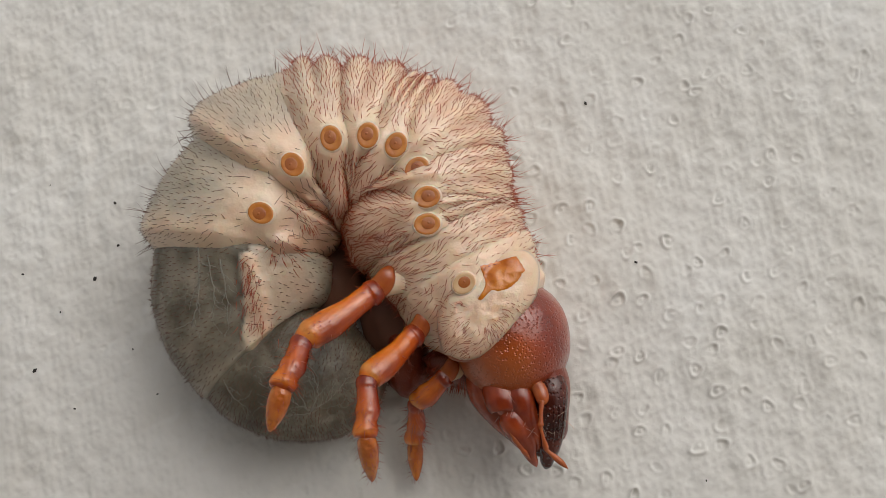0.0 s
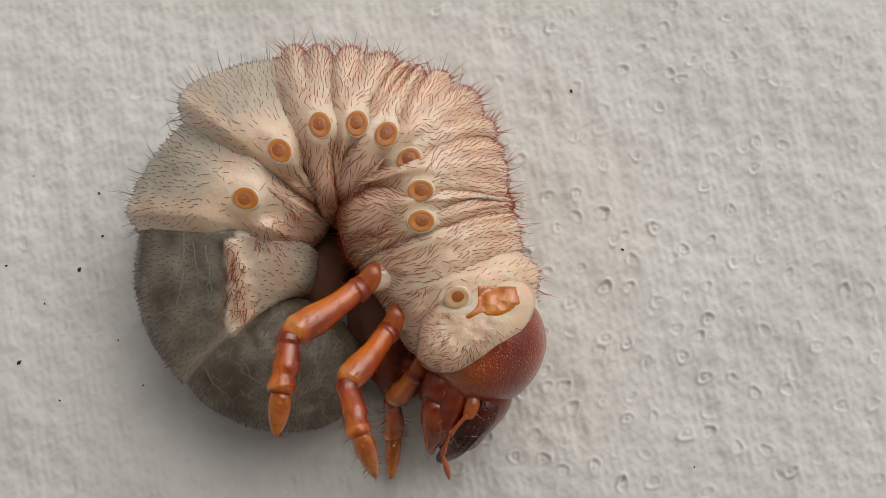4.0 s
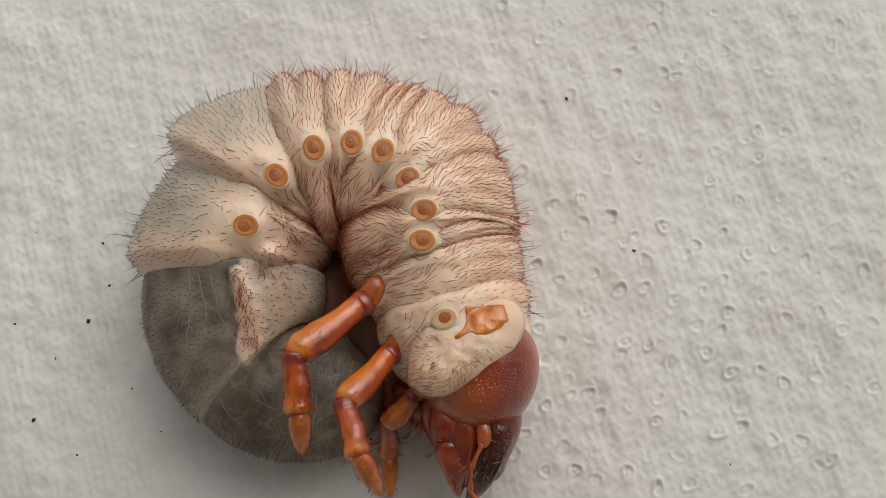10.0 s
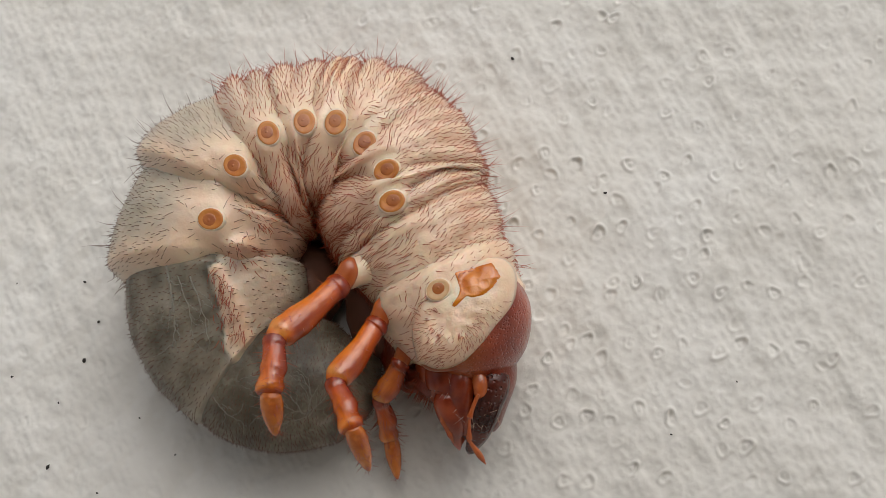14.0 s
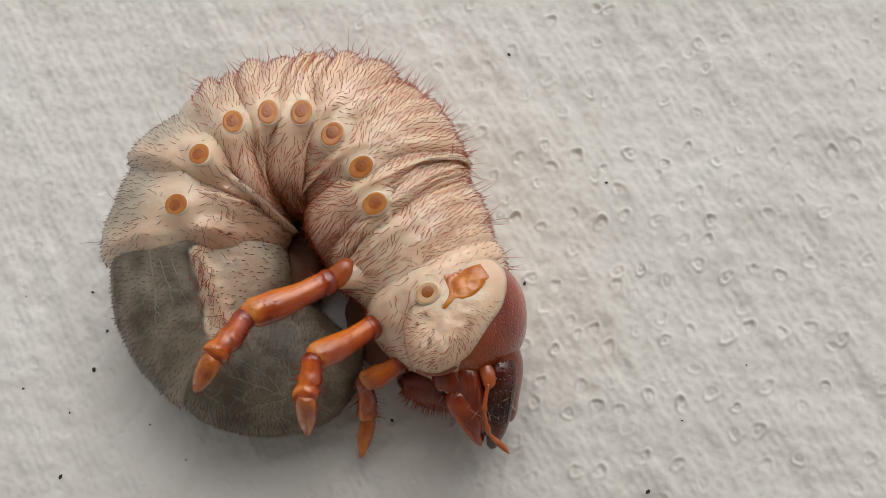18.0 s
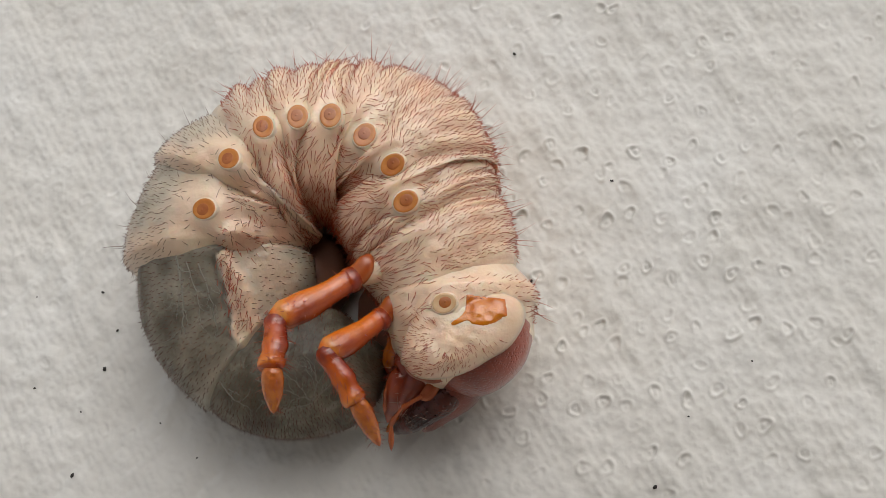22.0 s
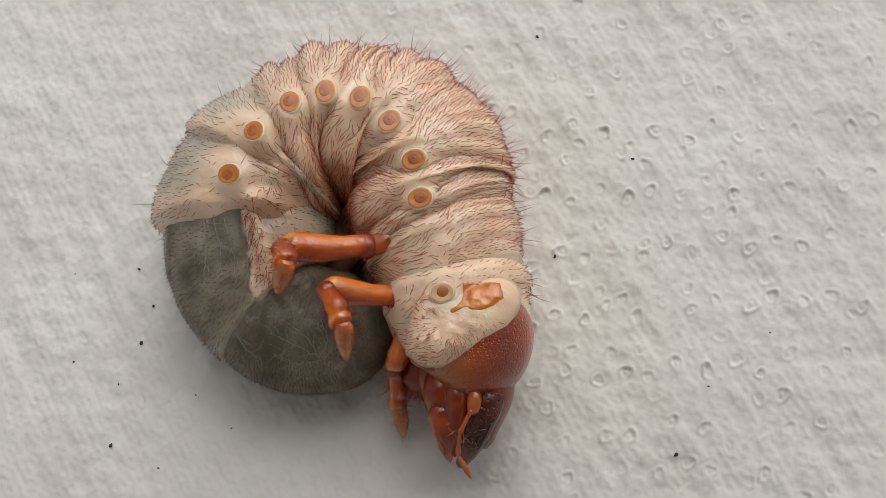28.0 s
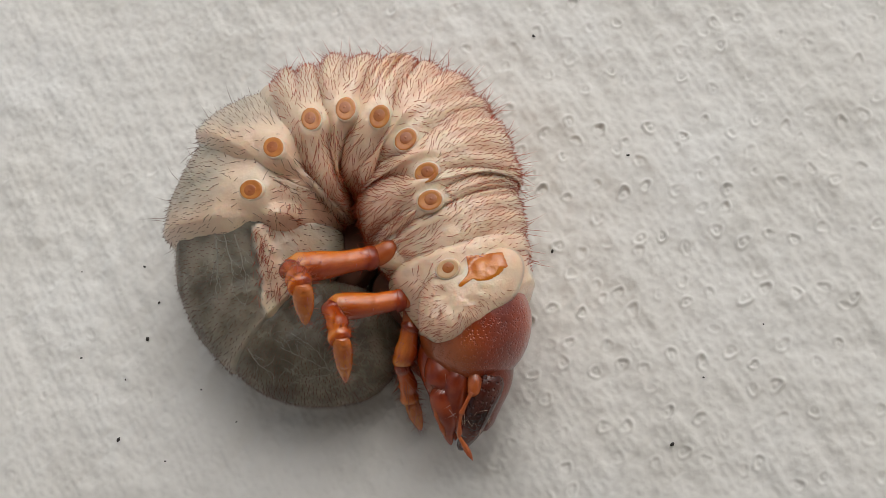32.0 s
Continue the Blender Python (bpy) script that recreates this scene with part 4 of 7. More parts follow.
def mouth():
    for side in (1, -1):
        jaw = [(-0.2, 1.0, 1.6, 1.1), (0.8, 1.15, 1.9, 1.42), (2.4, 1.1, 2.15, 1.4), (4.2, 1.0, 1.95, 1.25), (5.8, 0.85, 1.4, 0.95), (7.0, 0.6, 0.8, 0.66), (7.7, 0.45, 0.45, 0.5), (8.1, 0.35, 0.3, 0.15)]
        v, f = limb([(x, y, z * side, r) for x, y, z, r in jaw], 6, 18, 0.9)
        part("mandible", mesh_of("mandible", v, f, True), JAW, head, "blackish ridged jaw")
        for lane in (0.15, 0.5, 0.85):
            track = [(x, y + lane * r * 0.9, (z + 0.92 * r * math.sqrt(1 - (0.9 * lane) ** 2)) * side, w) for (x, y, z, r), w in zip(jaw[2:6], (0.1, 0.12, 0.1, 0.05))]
            v, f = limb(track, 7, 8, 1.0, 0.4)
            part("jaw_ridge", mesh_of("jaw_ridge", v, f, True), JAW, head)
        v, f = limb([(-0.6, -3.7, 1.4 * side, 0.9), (0.6, -3.4, 2.0 * side, 1.35), (1.7, -3.05, 2.4 * side, 1.45), (2.6, -2.75, 2.5 * side, 1.3), (3.1, -2.8, 2.6 * side, 0.6)], 6, 16, 0.75)
        part("maxilla_base", mesh_of("maxilla_base", v, f, True), MOUTH, head, "reddish hinge of the mouthpart")
        v, f = limb([(0.2, -1.7, 2.5 * side, 0.8), (1.6, -1.5, 2.7 * side, 1.15), (3.2, -1.15, 2.5 * side, 1.1), (4.8, -0.7, 2.1 * side, 0.8), (6.2, -0.3, 1.5 * side, 0.3)], 6, 14, 0.8)
        part("maxilla_lobe", mesh_of("maxilla_lobe", v, f, True), MOUTH, head)
        v, f = limb([(2.7, -2.75, 2.6 * side, 0.7), (3.3, -2.4, 2.55 * side, 1.2), (4.4, -1.8, 2.35 * side, 1.2), (5.6, -1.15, 1.9 * side, 0.95), (6.6, -0.95, 1.6 * side, 0.55), (7.4, -0.6, 1.2 * side, 0.3), (7.8, -0.45, 1.0 * side, 0.06)], 6, 16, 0.85)
        part("maxilla", mesh_of("maxilla", v, f, True), MOUTH, head, "reddish segmented mouthpart")
    v, f = limb([(0.2, -0.3, 2.8, 0.5), (0.9, 0.1, 3.1, 0.62), (1.6, 0.32, 3.35, 0.58), (2.05, 0.3, 3.5, 0.44), (2.3, 0.28, 3.55, 0.2)], 6, 16, 0.8)
    part("antenna_socket", mesh_of("antenna_socket", v, f, True), FEELER, head, "amber feeler base")
    v, f = limb([(1.9, 0.28, 3.7, 0.24), (2.6, 0.15, 3.85, 0.19), (3.5, 0.04, 3.95, 0.21), (3.9, 0.0, 3.95, 0.28), (4.12, 0.0, 3.9, 0.16), (5.0, 0.14, 3.85, 0.16), (5.75, 0.3, 3.65, 0.26), (6.02, 0.36, 3.6, 0.2), (6.2, 0.5, 3.55, 0.16), (6.9, 1.2, 3.35, 0.27), (7.4, 1.7, 3.2, 0.22), (7.85, 2.1, 3.05, 0.04)], 6, 12)
    part("antenna", mesh_of("antenna", v, f, True), FEELER, head, "thin jointed orange feeler")
    v, f = limb([(3.9, -2.8, 3.0, 0.28), (4.8, -2.35, 3.0, 0.22), (5.1, -2.2, 2.9, 0.28), (6.0, -1.65, 2.5, 0.2), (6.3, -1.45, 2.35, 0.24), (7.0, -1.0, 2.0, 0.05)], 6, 10)
    part("palp", mesh_of("palp", v, f, True), FEELER, head)
    v, f = limb([(0.2, -1.0, 0, 2.9), (2.4, -0.8, 0, 2.4), (4.4, -0.5, 0, 1.7), (6.0, -0.1, 0, 0.95), (7.0, 0.1, 0, 0.35)], 6, 18)
    part("mouth_floor", mesh_of("mouth_floor", v, f, True), JAW, head, "dark red floor of the mouth")
    v, f = limb([(-1.4, -4.9, 0, 1.3), (0.6, -4.4, 0, 1.7), (2.6, -3.5, 0, 1.5), (4.6, -2.4, 0, 0.9), (5.8, -1.6, 0, 0.3)], 6, 14)
    part("labium", mesh_of("labium", v, f, True), MOUTH, head)
    v, f = limb([(-1.6, 0.7, 0, 1.7), (0.4, 1.15, 0, 1.75), (2.2, 1.4, 0, 1.52), (3.8, 1.6, 0, 1.12), (5.0, 1.85, 0, 0.72), (5.7, 2.0, 0, 0.2)], 6, 20, 1.7)
    part("labrum", mesh_of("labrum", v, f, True), SHELL, head, "red-brown upper lip")
    rng = np.random.default_rng(5)
    n = 46
    root = np.stack([rng.uniform(1.0, 5.0, n), rng.uniform(-3.6, 2.4, n), rng.uniform(2.4, 3.6, n)], 1)
    way = np.stack([rng.uniform(0.4, 1.2, n), rng.normal(0, 0.6, n), rng.uniform(0.1, 0.9, n)], 1)
    v, f = hairs(root, way, rng.uniform(0.5, 1.2, n), 0.016, rng)
    part("setae", mesh_of("setae", v, f), MEMBRANE, head, "fine pale mouth hairs", "stuff")


mouth()


# ---- legs: each piece runs along its own x from its joint ----
def bristled(name, length, profile, count, seed, mat, parent, label="", hair=(0.5, 1.0)):
    """A limb piece whose bristles grow out of its skin."""
    rng = np.random.default_rng(seed)
    v, f = limb([(length * x, y, 0, r) for x, y, r in profile], 7, 22, 0.8, 0.1)
    v, faces = [Vector(p) for p in v], list(f)
    slots = [0] * len(faces)
    quads = [n for n, q in enumerate(faces) if len(q) == 4 and v[q[0]].x > 0.1 * length * MM]
    for n in sorted(rng.choice(quads, min(count, len(quads)), replace=False), reverse=True):
        q = faces.pop(n)
        slots.pop(n)
        c = sum((v[i] for i in q), Vector()) / 4
        out = Vector((0, c.y, c.z)).normalized()
        way = (out + Vector((rng.uniform(0.2, 1.3), rng.normal(0, 0.25), rng.normal(0, 0.25)))).normalized()
        base = len(v)
        for k in (0.42, 0.3):
            v += [c + (v[i] - c) * k for i in q]
        v.append(c + way * rng.uniform(*hair) * MM)
        for i in range(4):
            j = (i + 1) % 4
            faces += [(q[i], q[j], base + j, base + i), (base + i, base + j, base + 4 + j, base + 4 + i), (base + 4 + i, base + 4 + j, base + 8)]
            slots += [0, 0, 1]
    me = mesh_of(name, v, faces, True)
    me.polygons.foreach_set("material_index", slots)
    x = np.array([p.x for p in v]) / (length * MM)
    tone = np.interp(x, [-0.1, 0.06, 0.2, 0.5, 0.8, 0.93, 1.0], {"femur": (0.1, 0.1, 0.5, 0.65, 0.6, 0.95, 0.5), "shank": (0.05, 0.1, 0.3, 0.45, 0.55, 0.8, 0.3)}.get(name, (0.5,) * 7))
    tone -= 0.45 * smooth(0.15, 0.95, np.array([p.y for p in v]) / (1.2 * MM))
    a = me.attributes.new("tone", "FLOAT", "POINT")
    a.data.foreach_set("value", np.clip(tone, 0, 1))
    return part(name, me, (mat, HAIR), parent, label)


def make_leg(name, lengths, size, seed):
    """Hip with its plate, femur, shank and claw: they are posed joint by joint in motions()."""
    v, f = limb([(-3.6 * size, 0.4, -2.2, 1.5 * size), (-2.4 * size, 0.2, -1.5, 1.6 * size), (-1.1 * size, 0, -0.8, 1.25 * size), (-0.2 * size, 0, -0.4, 0.95 * size), (0.4 * size, 0, -0.1, 0.6 * size)], 6, 20)
    leg = part(name, mesh_of(name, v, f, True), SKIN, grub, "pale hip of an orange leg")
    v, f = limb([(-2.1 * size, -0.8, 0.1, 0.3 * size), (-1.5 * size, -0.5, 0.25, 0.8 * size), (-0.8 * size, -0.15, 0.15, 1.0 * size), (0.1 * size, 0, 0.0, 0.98 * size), (0.6 * size, 0, 0, 0.6 * size)], 6, 18, 0.6)
    part("hip_plate", mesh_of("hip_plate", v, f, True), HIP, leg, "orange horny hip plate")
    a, b, c = lengths
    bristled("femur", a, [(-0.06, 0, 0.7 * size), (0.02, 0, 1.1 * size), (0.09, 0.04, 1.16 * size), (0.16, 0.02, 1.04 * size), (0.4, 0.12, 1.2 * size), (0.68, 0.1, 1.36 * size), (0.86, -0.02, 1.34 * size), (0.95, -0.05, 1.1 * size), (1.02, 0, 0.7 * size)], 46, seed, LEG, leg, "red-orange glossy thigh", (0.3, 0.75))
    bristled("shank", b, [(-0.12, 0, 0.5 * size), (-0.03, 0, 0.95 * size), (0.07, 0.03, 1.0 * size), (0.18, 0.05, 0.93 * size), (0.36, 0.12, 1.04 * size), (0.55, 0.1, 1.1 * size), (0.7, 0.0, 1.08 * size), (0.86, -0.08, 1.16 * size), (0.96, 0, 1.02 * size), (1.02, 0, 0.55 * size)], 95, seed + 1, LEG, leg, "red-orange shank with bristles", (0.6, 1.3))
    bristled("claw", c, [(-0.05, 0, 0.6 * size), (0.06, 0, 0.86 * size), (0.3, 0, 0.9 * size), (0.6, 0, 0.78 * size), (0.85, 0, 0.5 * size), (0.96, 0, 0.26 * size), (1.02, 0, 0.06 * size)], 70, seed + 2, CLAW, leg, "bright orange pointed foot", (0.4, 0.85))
    leg["lengths"] = [a, b, c]
    return leg


HIND, MIDDLE, FRONT = (8.07, 4.73, 3.58), (6.78, 4.84, 4.33), (4.3, 4.3, 3.6)
hind_leg = make_leg("hind_leg", HIND, 0.98, 11)
middle_leg = make_leg("middle_leg", MIDDLE, 0.9, 21)
front_leg = make_leg("front_leg", FRONT, 0.76, 31)


# ---- crumbs on the paper ----
def crumb(x, y, size, seed):
    v, f = ball((0, 0, size * 0.3), (size, size * 0.7, size * 0.5), 6, 9, None, 0.7, seed)
    ob = new("soil_crumb", mesh_of("soil_crumb", v, f, True))
    ob.data.materials.append(SOIL)
    ob.matrix_world = pose(x * MM, y * MM, 0.00012, 0, 0, seed * 40)
    tagged(ob, "tiny dark soil crumb on the paper", "crumb", "soil crumbs")


CRUMBS = [((-38.55, -11.62), 0.26), ((-33.22, -2.89), 0.26), ((13.67, 14.14), 0.22), ((18.21, -1.29), 0.2), ((12.23, -29.31), 0.27), ((7.88, -8.03), 0.22), ((-7.58, -16.28), 0.2), ((-31.60, 4.46), 0.18), ((-40.22, -2.47), 0.16), ((-31.12, 0.33), 0.18), ((-36.4, -6.1), 0.13), ((-29.3, -9.6), 0.12), ((-34.6, -15.2), 0.14), ((-26.8, -13.8), 0.12), ((-38.0, 6.2), 0.11), ((24.3, -21.5), 0.12), ((17.2, -24.4), 0.13)]
for n, ((x, y), size) in enumerate(CRUMBS):
    crumb(x, y, 0.85 * size, n + 1.0)


# ---- how it moves ----
def crawl(k, rows):
    """Poses of a body segment: its middle (mm), its turn, and its roll about the body's own line."""
    _, t, *_ = spine_at(k)
    line = Vector((t[0], t[1], 0))
    return [(s, pose(x * MM, y * MM, SP[k + 1][3] * MM, 0, 0, a) @ Matrix.Rotation(radians(roll), 4, line)) for s, x, y, a, roll in rows]


def step(leg, rows):
    """Poses of a leg: hip place (mm), then turn and rise of each of its three pieces."""
    lengths = list(leg["lengths"])
    pieces = [next(c for c in leg.children if c.name.startswith(n)) for n in ("femur", "shank", "claw")]
    hip, tracks = [], [[], [], []]
    for t, x, y, z, *turns in rows:
        base = pose(x * MM, y * MM, z * MM, 0, 0, turns[0])
        hip.append((t, base))
        at = Vector((x, y, z)) * MM
        for n in range(3):
            m = pose(*at, 0, -turns[2 * n + 1], turns[2 * n])
            tracks[n].append((t, base.inverted() @ m))
            at = m @ Vector((lengths[n] * MM, 0, 0))
    walk(leg, hip)
    for piece, track in zip(pieces, tracks):
        walk(piece, track)


def nod(t, x, y, a):
    """The head's pose: its jaws dip towards the paper, most when it is tucked in."""
    dip = float(np.interp(t, (0, 2, 5.5, 19, 21, 23.5, 25.5, 32), (6, 17, 20, 18, 26, 27, 20, 18)))
    turn, aside = radians(a), float(np.interp(t, (0, 2, 6, 10, 13, 18, 20, 21, 22, 24, 25.5, 32), (0, 0.3, 0, 0, -0.6, -0.6, -0.2, 0.4, 0.1, 0.7, 0.3, 0)))
    x, y = x - aside * math.sin(turn), y + aside * math.cos(turn)
    low = float(np.interp(t, (0, 18, 20, 21, 22, 23.5, 32), (0, 0.2, 1.3, 1.3, 0.7, 0, 0)))
    return pose(x * MM, y * MM, HEAD_Z - (low + 1.5 * math.sin(radians(dip))) * MM, 0, dip, a)


def motions():
    walk(grub, [(t, pose(x / 1000, y / 1000, 0, 0, 0, a)) for t, x, y, a in [
        (0, -9.837, 0.847, -0.4), (0.5, -9.806, 0.723, -0.3), (1, -9.684, 0.814, -1.42), (1.5, -9.779, 0.947, -1.25),
        (2, -9.806, 0.928, -1.33), (2.5, -9.795, 0.697, -1.6), (3, -9.649, 0.848, -2.16), (3.5, -9.709, 0.737, -2.8),
        (5.5, -9.845, 0.869, -2.43), (6, -9.772, 0.857, -2.26), (6.5, -9.701, 0.898, -2.52), (7, -9.802, 1.147, -2.28),
        (7.5, -9.847, 1.168, -2.24), (8, -9.704, 1.041, -2.25), (8.5, -9.876, 1.217, -2.52), (9, -9.826, 1.103, -2.25),
        (9.5, -9.671, 1.287, -2.37), (10, -9.817, 0.858, -2.66), (10.5, -9.734, 0.977, -3.4), (11, -9.657, 1.155, -3.39),
        (11.5, -9.857, 1.326, -3.54), (12, -9.575, 1.231, -4.24), (12.5, -9.4, 1.282, -5.73), (13, -9.625, 1.051, -6.44),
        (13.5, -9.645, 0.95, -6.53), (14, -9.934, 1.4, -6.31), (14.5, -9.972, 1.383, -6.29), (16.5, -10.857, 2.525, -6.97),
        (17, -11.146, 2.826, -6.79), (17.5, -11.264, 3.026, -7.29), (18, -11.223, 3.199, -8.51), (18.5, -11.338, 3.098, -9.56),
        (19, -10.99, 2.987, -9.72), (19.5, -11.067, 3.102, -10.04), (20, -10.882, 2.696, -9.68), (20.5, -10.814, 2.53, -9.68),
        (21, -10.51, 2.247, -9.27), (21.5, -10.195, 2.152, -8.88), (22, -9.875, 2.218, -8.92), (22.5, -9.867, 2.409, -8.63),
        (23, -9.939, 2.67, -8.61), (23.5, -9.799, 2.833, -8.45), (24, -9.755, 2.958, -8.79), (24.5, -9.714, 2.924, -9.86),
        (25, -9.836, 3.42, -10.7), (25.5, -10.168, 3.457, -11.3), (27.5, -10.21, 3.661, -14.29), (28, -10.091, 3.593, -14.1),
        (28.5, -10.376, 3.466, -14.45), (29, -10.447, 3.405, -14.26), (29.5, -10.587, 3.258, -14.28), (30, -10.599, 3.135, -14.95),
        (30.5, -10.39, 2.869, -14.86), (31, -10.259, 2.621, -14.41), (31.5, -10.043, 2.3, -14.57), (32, -9.999, 1.641, -13.76),
    ]])
    walk(segments[0], crawl(0, [
        (0, 13.234, -5.706, 16.85, 0), (0.5, 13.28, -5.666, 16.2, 0), (1, 13.448, -5.439, 16.7, 0), (1.5, 13.65, -5.787, 14.88, 0),
        (2, 13.744, -6.112, 13.31, 0), (2.5, 13.679, -6.148, 10.09, 0), (3, 13.792, -6.491, 7.19, 0), (3.5, 14.065, -7.072, 4.36, 0),
        (5.5, 12.257, -8.876, -10.48, 0), (6, 11.746, -9.036, -14.11, 0), (6.5, 11.551, -9.214, -10.78, 0), (7, 11.414, -9.572, -8.06, 0),
        (7.5, 11.82, -9.806, -5.69, 0), (8, 11.645, -9.279, -3.49, 0), (8.5, 11.658, -9.335, -1.15, 0), (9, 11.709, -9.34, 0, 0),
        (9.5, 11.68, -9.452, -0.5, 0), (10, 11.834, -8.922, -0.65, 0), (10.5, 11.934, -8.543, 2.69, 0), (11, 12.028, -8.398, 4.99, 0),
        (11.5, 12.472, -8.073, 8.1, 0), (12, 12.627, -7.954, 11.93, 0), (12.5, 13.214, -8.167, 10.84, 0), (13, 13.584, -8.452, 9.4, 0),
        (13.5, 13.219, -8.484, 7.92, 0), (14, 12.924, -8.902, 6.45, 0), (14.5, 12.871, -9.009, 6.41, 0), (16.5, 13.322, -10.554, 7.9, 0),
        (17, 13.399, -11.002, 8.02, 0), (17.5, 13.616, -11.073, 8.33, 0), (18, 13.709, -10.976, 9.38, 0), (18.5, 13.717, -10.757, 9.29, 0),
        (19, 13.268, -10.84, 8.36, 0), (19.5, 13.541, -10.907, 3.46, 0), (20, 13.621, -10.484, -2.02, 0), (20.5, 13.87, -10.33, -6.05, 0),
        (21, 13.53, -10.729, -10.43, 0), (21.5, 13.085, -11.721, -13.79, 0), (22, 12.651, -11.734, -16.82, 0), (22.5, 12.408, -11.807, -18.63, 0),
        (23, 12.364, -11.518, -20.24, 0), (23.5, 12.097, -11.48, -19.95, 0), (24, 11.721, -11.462, -19.11, 0), (24.5, 11.708, -11.336, -17.49, 0),
        (25, 11.814, -11.984, -16.08, 0), (25.5, 11.751, -12.324, -14.43, 0), (27.5, 11.831, -12.919, -6.85, 0), (28, 11.554, -13.017, -5.81, 0),
        (28.5, 11.744, -12.751, -4.96, 0), (29, 11.793, -12.534, -4.7, 0), (29.5, 11.879, -12.264, -4.77, 0), (30, 12.046, -11.88, -4.18, 0),
        (30.5, 11.925, -11.409, -2.3, 0), (31, 11.807, -10.963, -0.74, 0), (31.5, 11.729, -10.221, 0.79, 0), (32, 11.617, -9.51, 1.41, 0),
    ]))
    walk(segments[1], crawl(1, [
        (0, 10.491, -1.654, 10.682, 1.71), (0.5, 10.546, -1.527, 10.356, 1.44), (1, 10.571, -1.346, 11.06, 1.38), (1.5, 10.69, -1.611, 9.612, 1.824),
        (2, 10.835, -1.806, 8.384, 1.86), (2.5, 10.926, -1.75, 6.652, 1.458), (3, 10.91, -2.009, 5.792, 1.38), (3.5, 11.161, -2.308, 6.73, 0.546),
        (5.5, 10.779, -3.36, -3.148, 1.038), (6, 10.479, -3.44, -4.138, 0.93), (6.5, 10.285, -3.57, -3.142, 0.792), (7, 10.07, -3.971, -3.176, 1.062),
        (7.5, 10.281, -4.318, -2.066, 1.404), (8, 10.259, -3.899, -1.096, 0.15), (8.5, 10.255, -3.983, -0.292, 0.24), (9, 10.318, -4.002, 0, 0),
        (9.5, 10.226, -4.184, 0.652, 0.57), (10, 10.405, -3.698, 0.538, 0.234), (10.5, 10.441, -3.426, 2.09, 0.396), (11, 10.325, -3.487, 2.176, 0.63),
        (11.5, 10.556, -3.239, 3.822, 0.72), (12, 10.566, -3.155, 4.934, 0.246), (12.5, 10.936, -3.082, 6.076, 0.018), (13, 11.314, -2.979, 5.926, -0.3),
        (13.5, 11.16, -2.651, 6.948, -1.62), (14, 10.99, -2.844, 6.732, -1.764), (14.5, 10.948, -2.984, 5.894, -1.5), (16.5, 11.319, -4.416, 9.052, -3.012),
        (17, 11.423, -4.726, 11.098, -3.906), (17.5, 11.554, -4.732, 11.786, -3.894), (18, 11.501, -4.662, 13.052, -3.984), (18.5, 11.354, -4.476, 12.284, -3.39),
        (19, 10.982, -4.429, 12.764, -3.846), (19.5, 11.156, -4.452, 10.516, -3.15), (20, 11.297, -4.3, 7.352, -3.24), (20.5, 11.543, -4.176, 6.106, -3.48),
        (21, 11.486, -4.287, 4.354, -3.96), (21.5, 11.437, -4.857, 3.232, -3.408), (22, 11.332, -4.636, 2.08, -3.222), (22.5, 11.464, -4.613, 1.368, -2.862),
        (23, 11.584, -4.484, -0.002, -2.34), (23.5, 11.521, -4.52, -0.54, -2.478), (24, 11.368, -4.552, -0.942, -2.85), (24.5, 11.308, -4.467, -0.138, -2.826),
        (25, 11.159, -5.079, -0.108, -2.016), (25.5, 10.893, -5.505, -0.642, -1.956), (27.5, 10.547, -6.32, 3.74, -1.638), (28, 10.353, -6.514, 4, -1.806),
        (28.5, 10.482, -6.322, 4.7, -1.548), (29, 10.453, -6.314, 3.88, -0.87), (29.5, 10.555, -6.228, 4.038, -0.66), (30, 10.617, -6.021, 3.824, 0.084),
        (30.5, 10.564, -5.799, 4.942, -0.144), (31, 10.488, -5.542, 5.512, -0.12), (31.5, 10.359, -4.99, 5.41, 0.066), (32, 10.437, -4.439, 5.382, -0.474),
    ]))
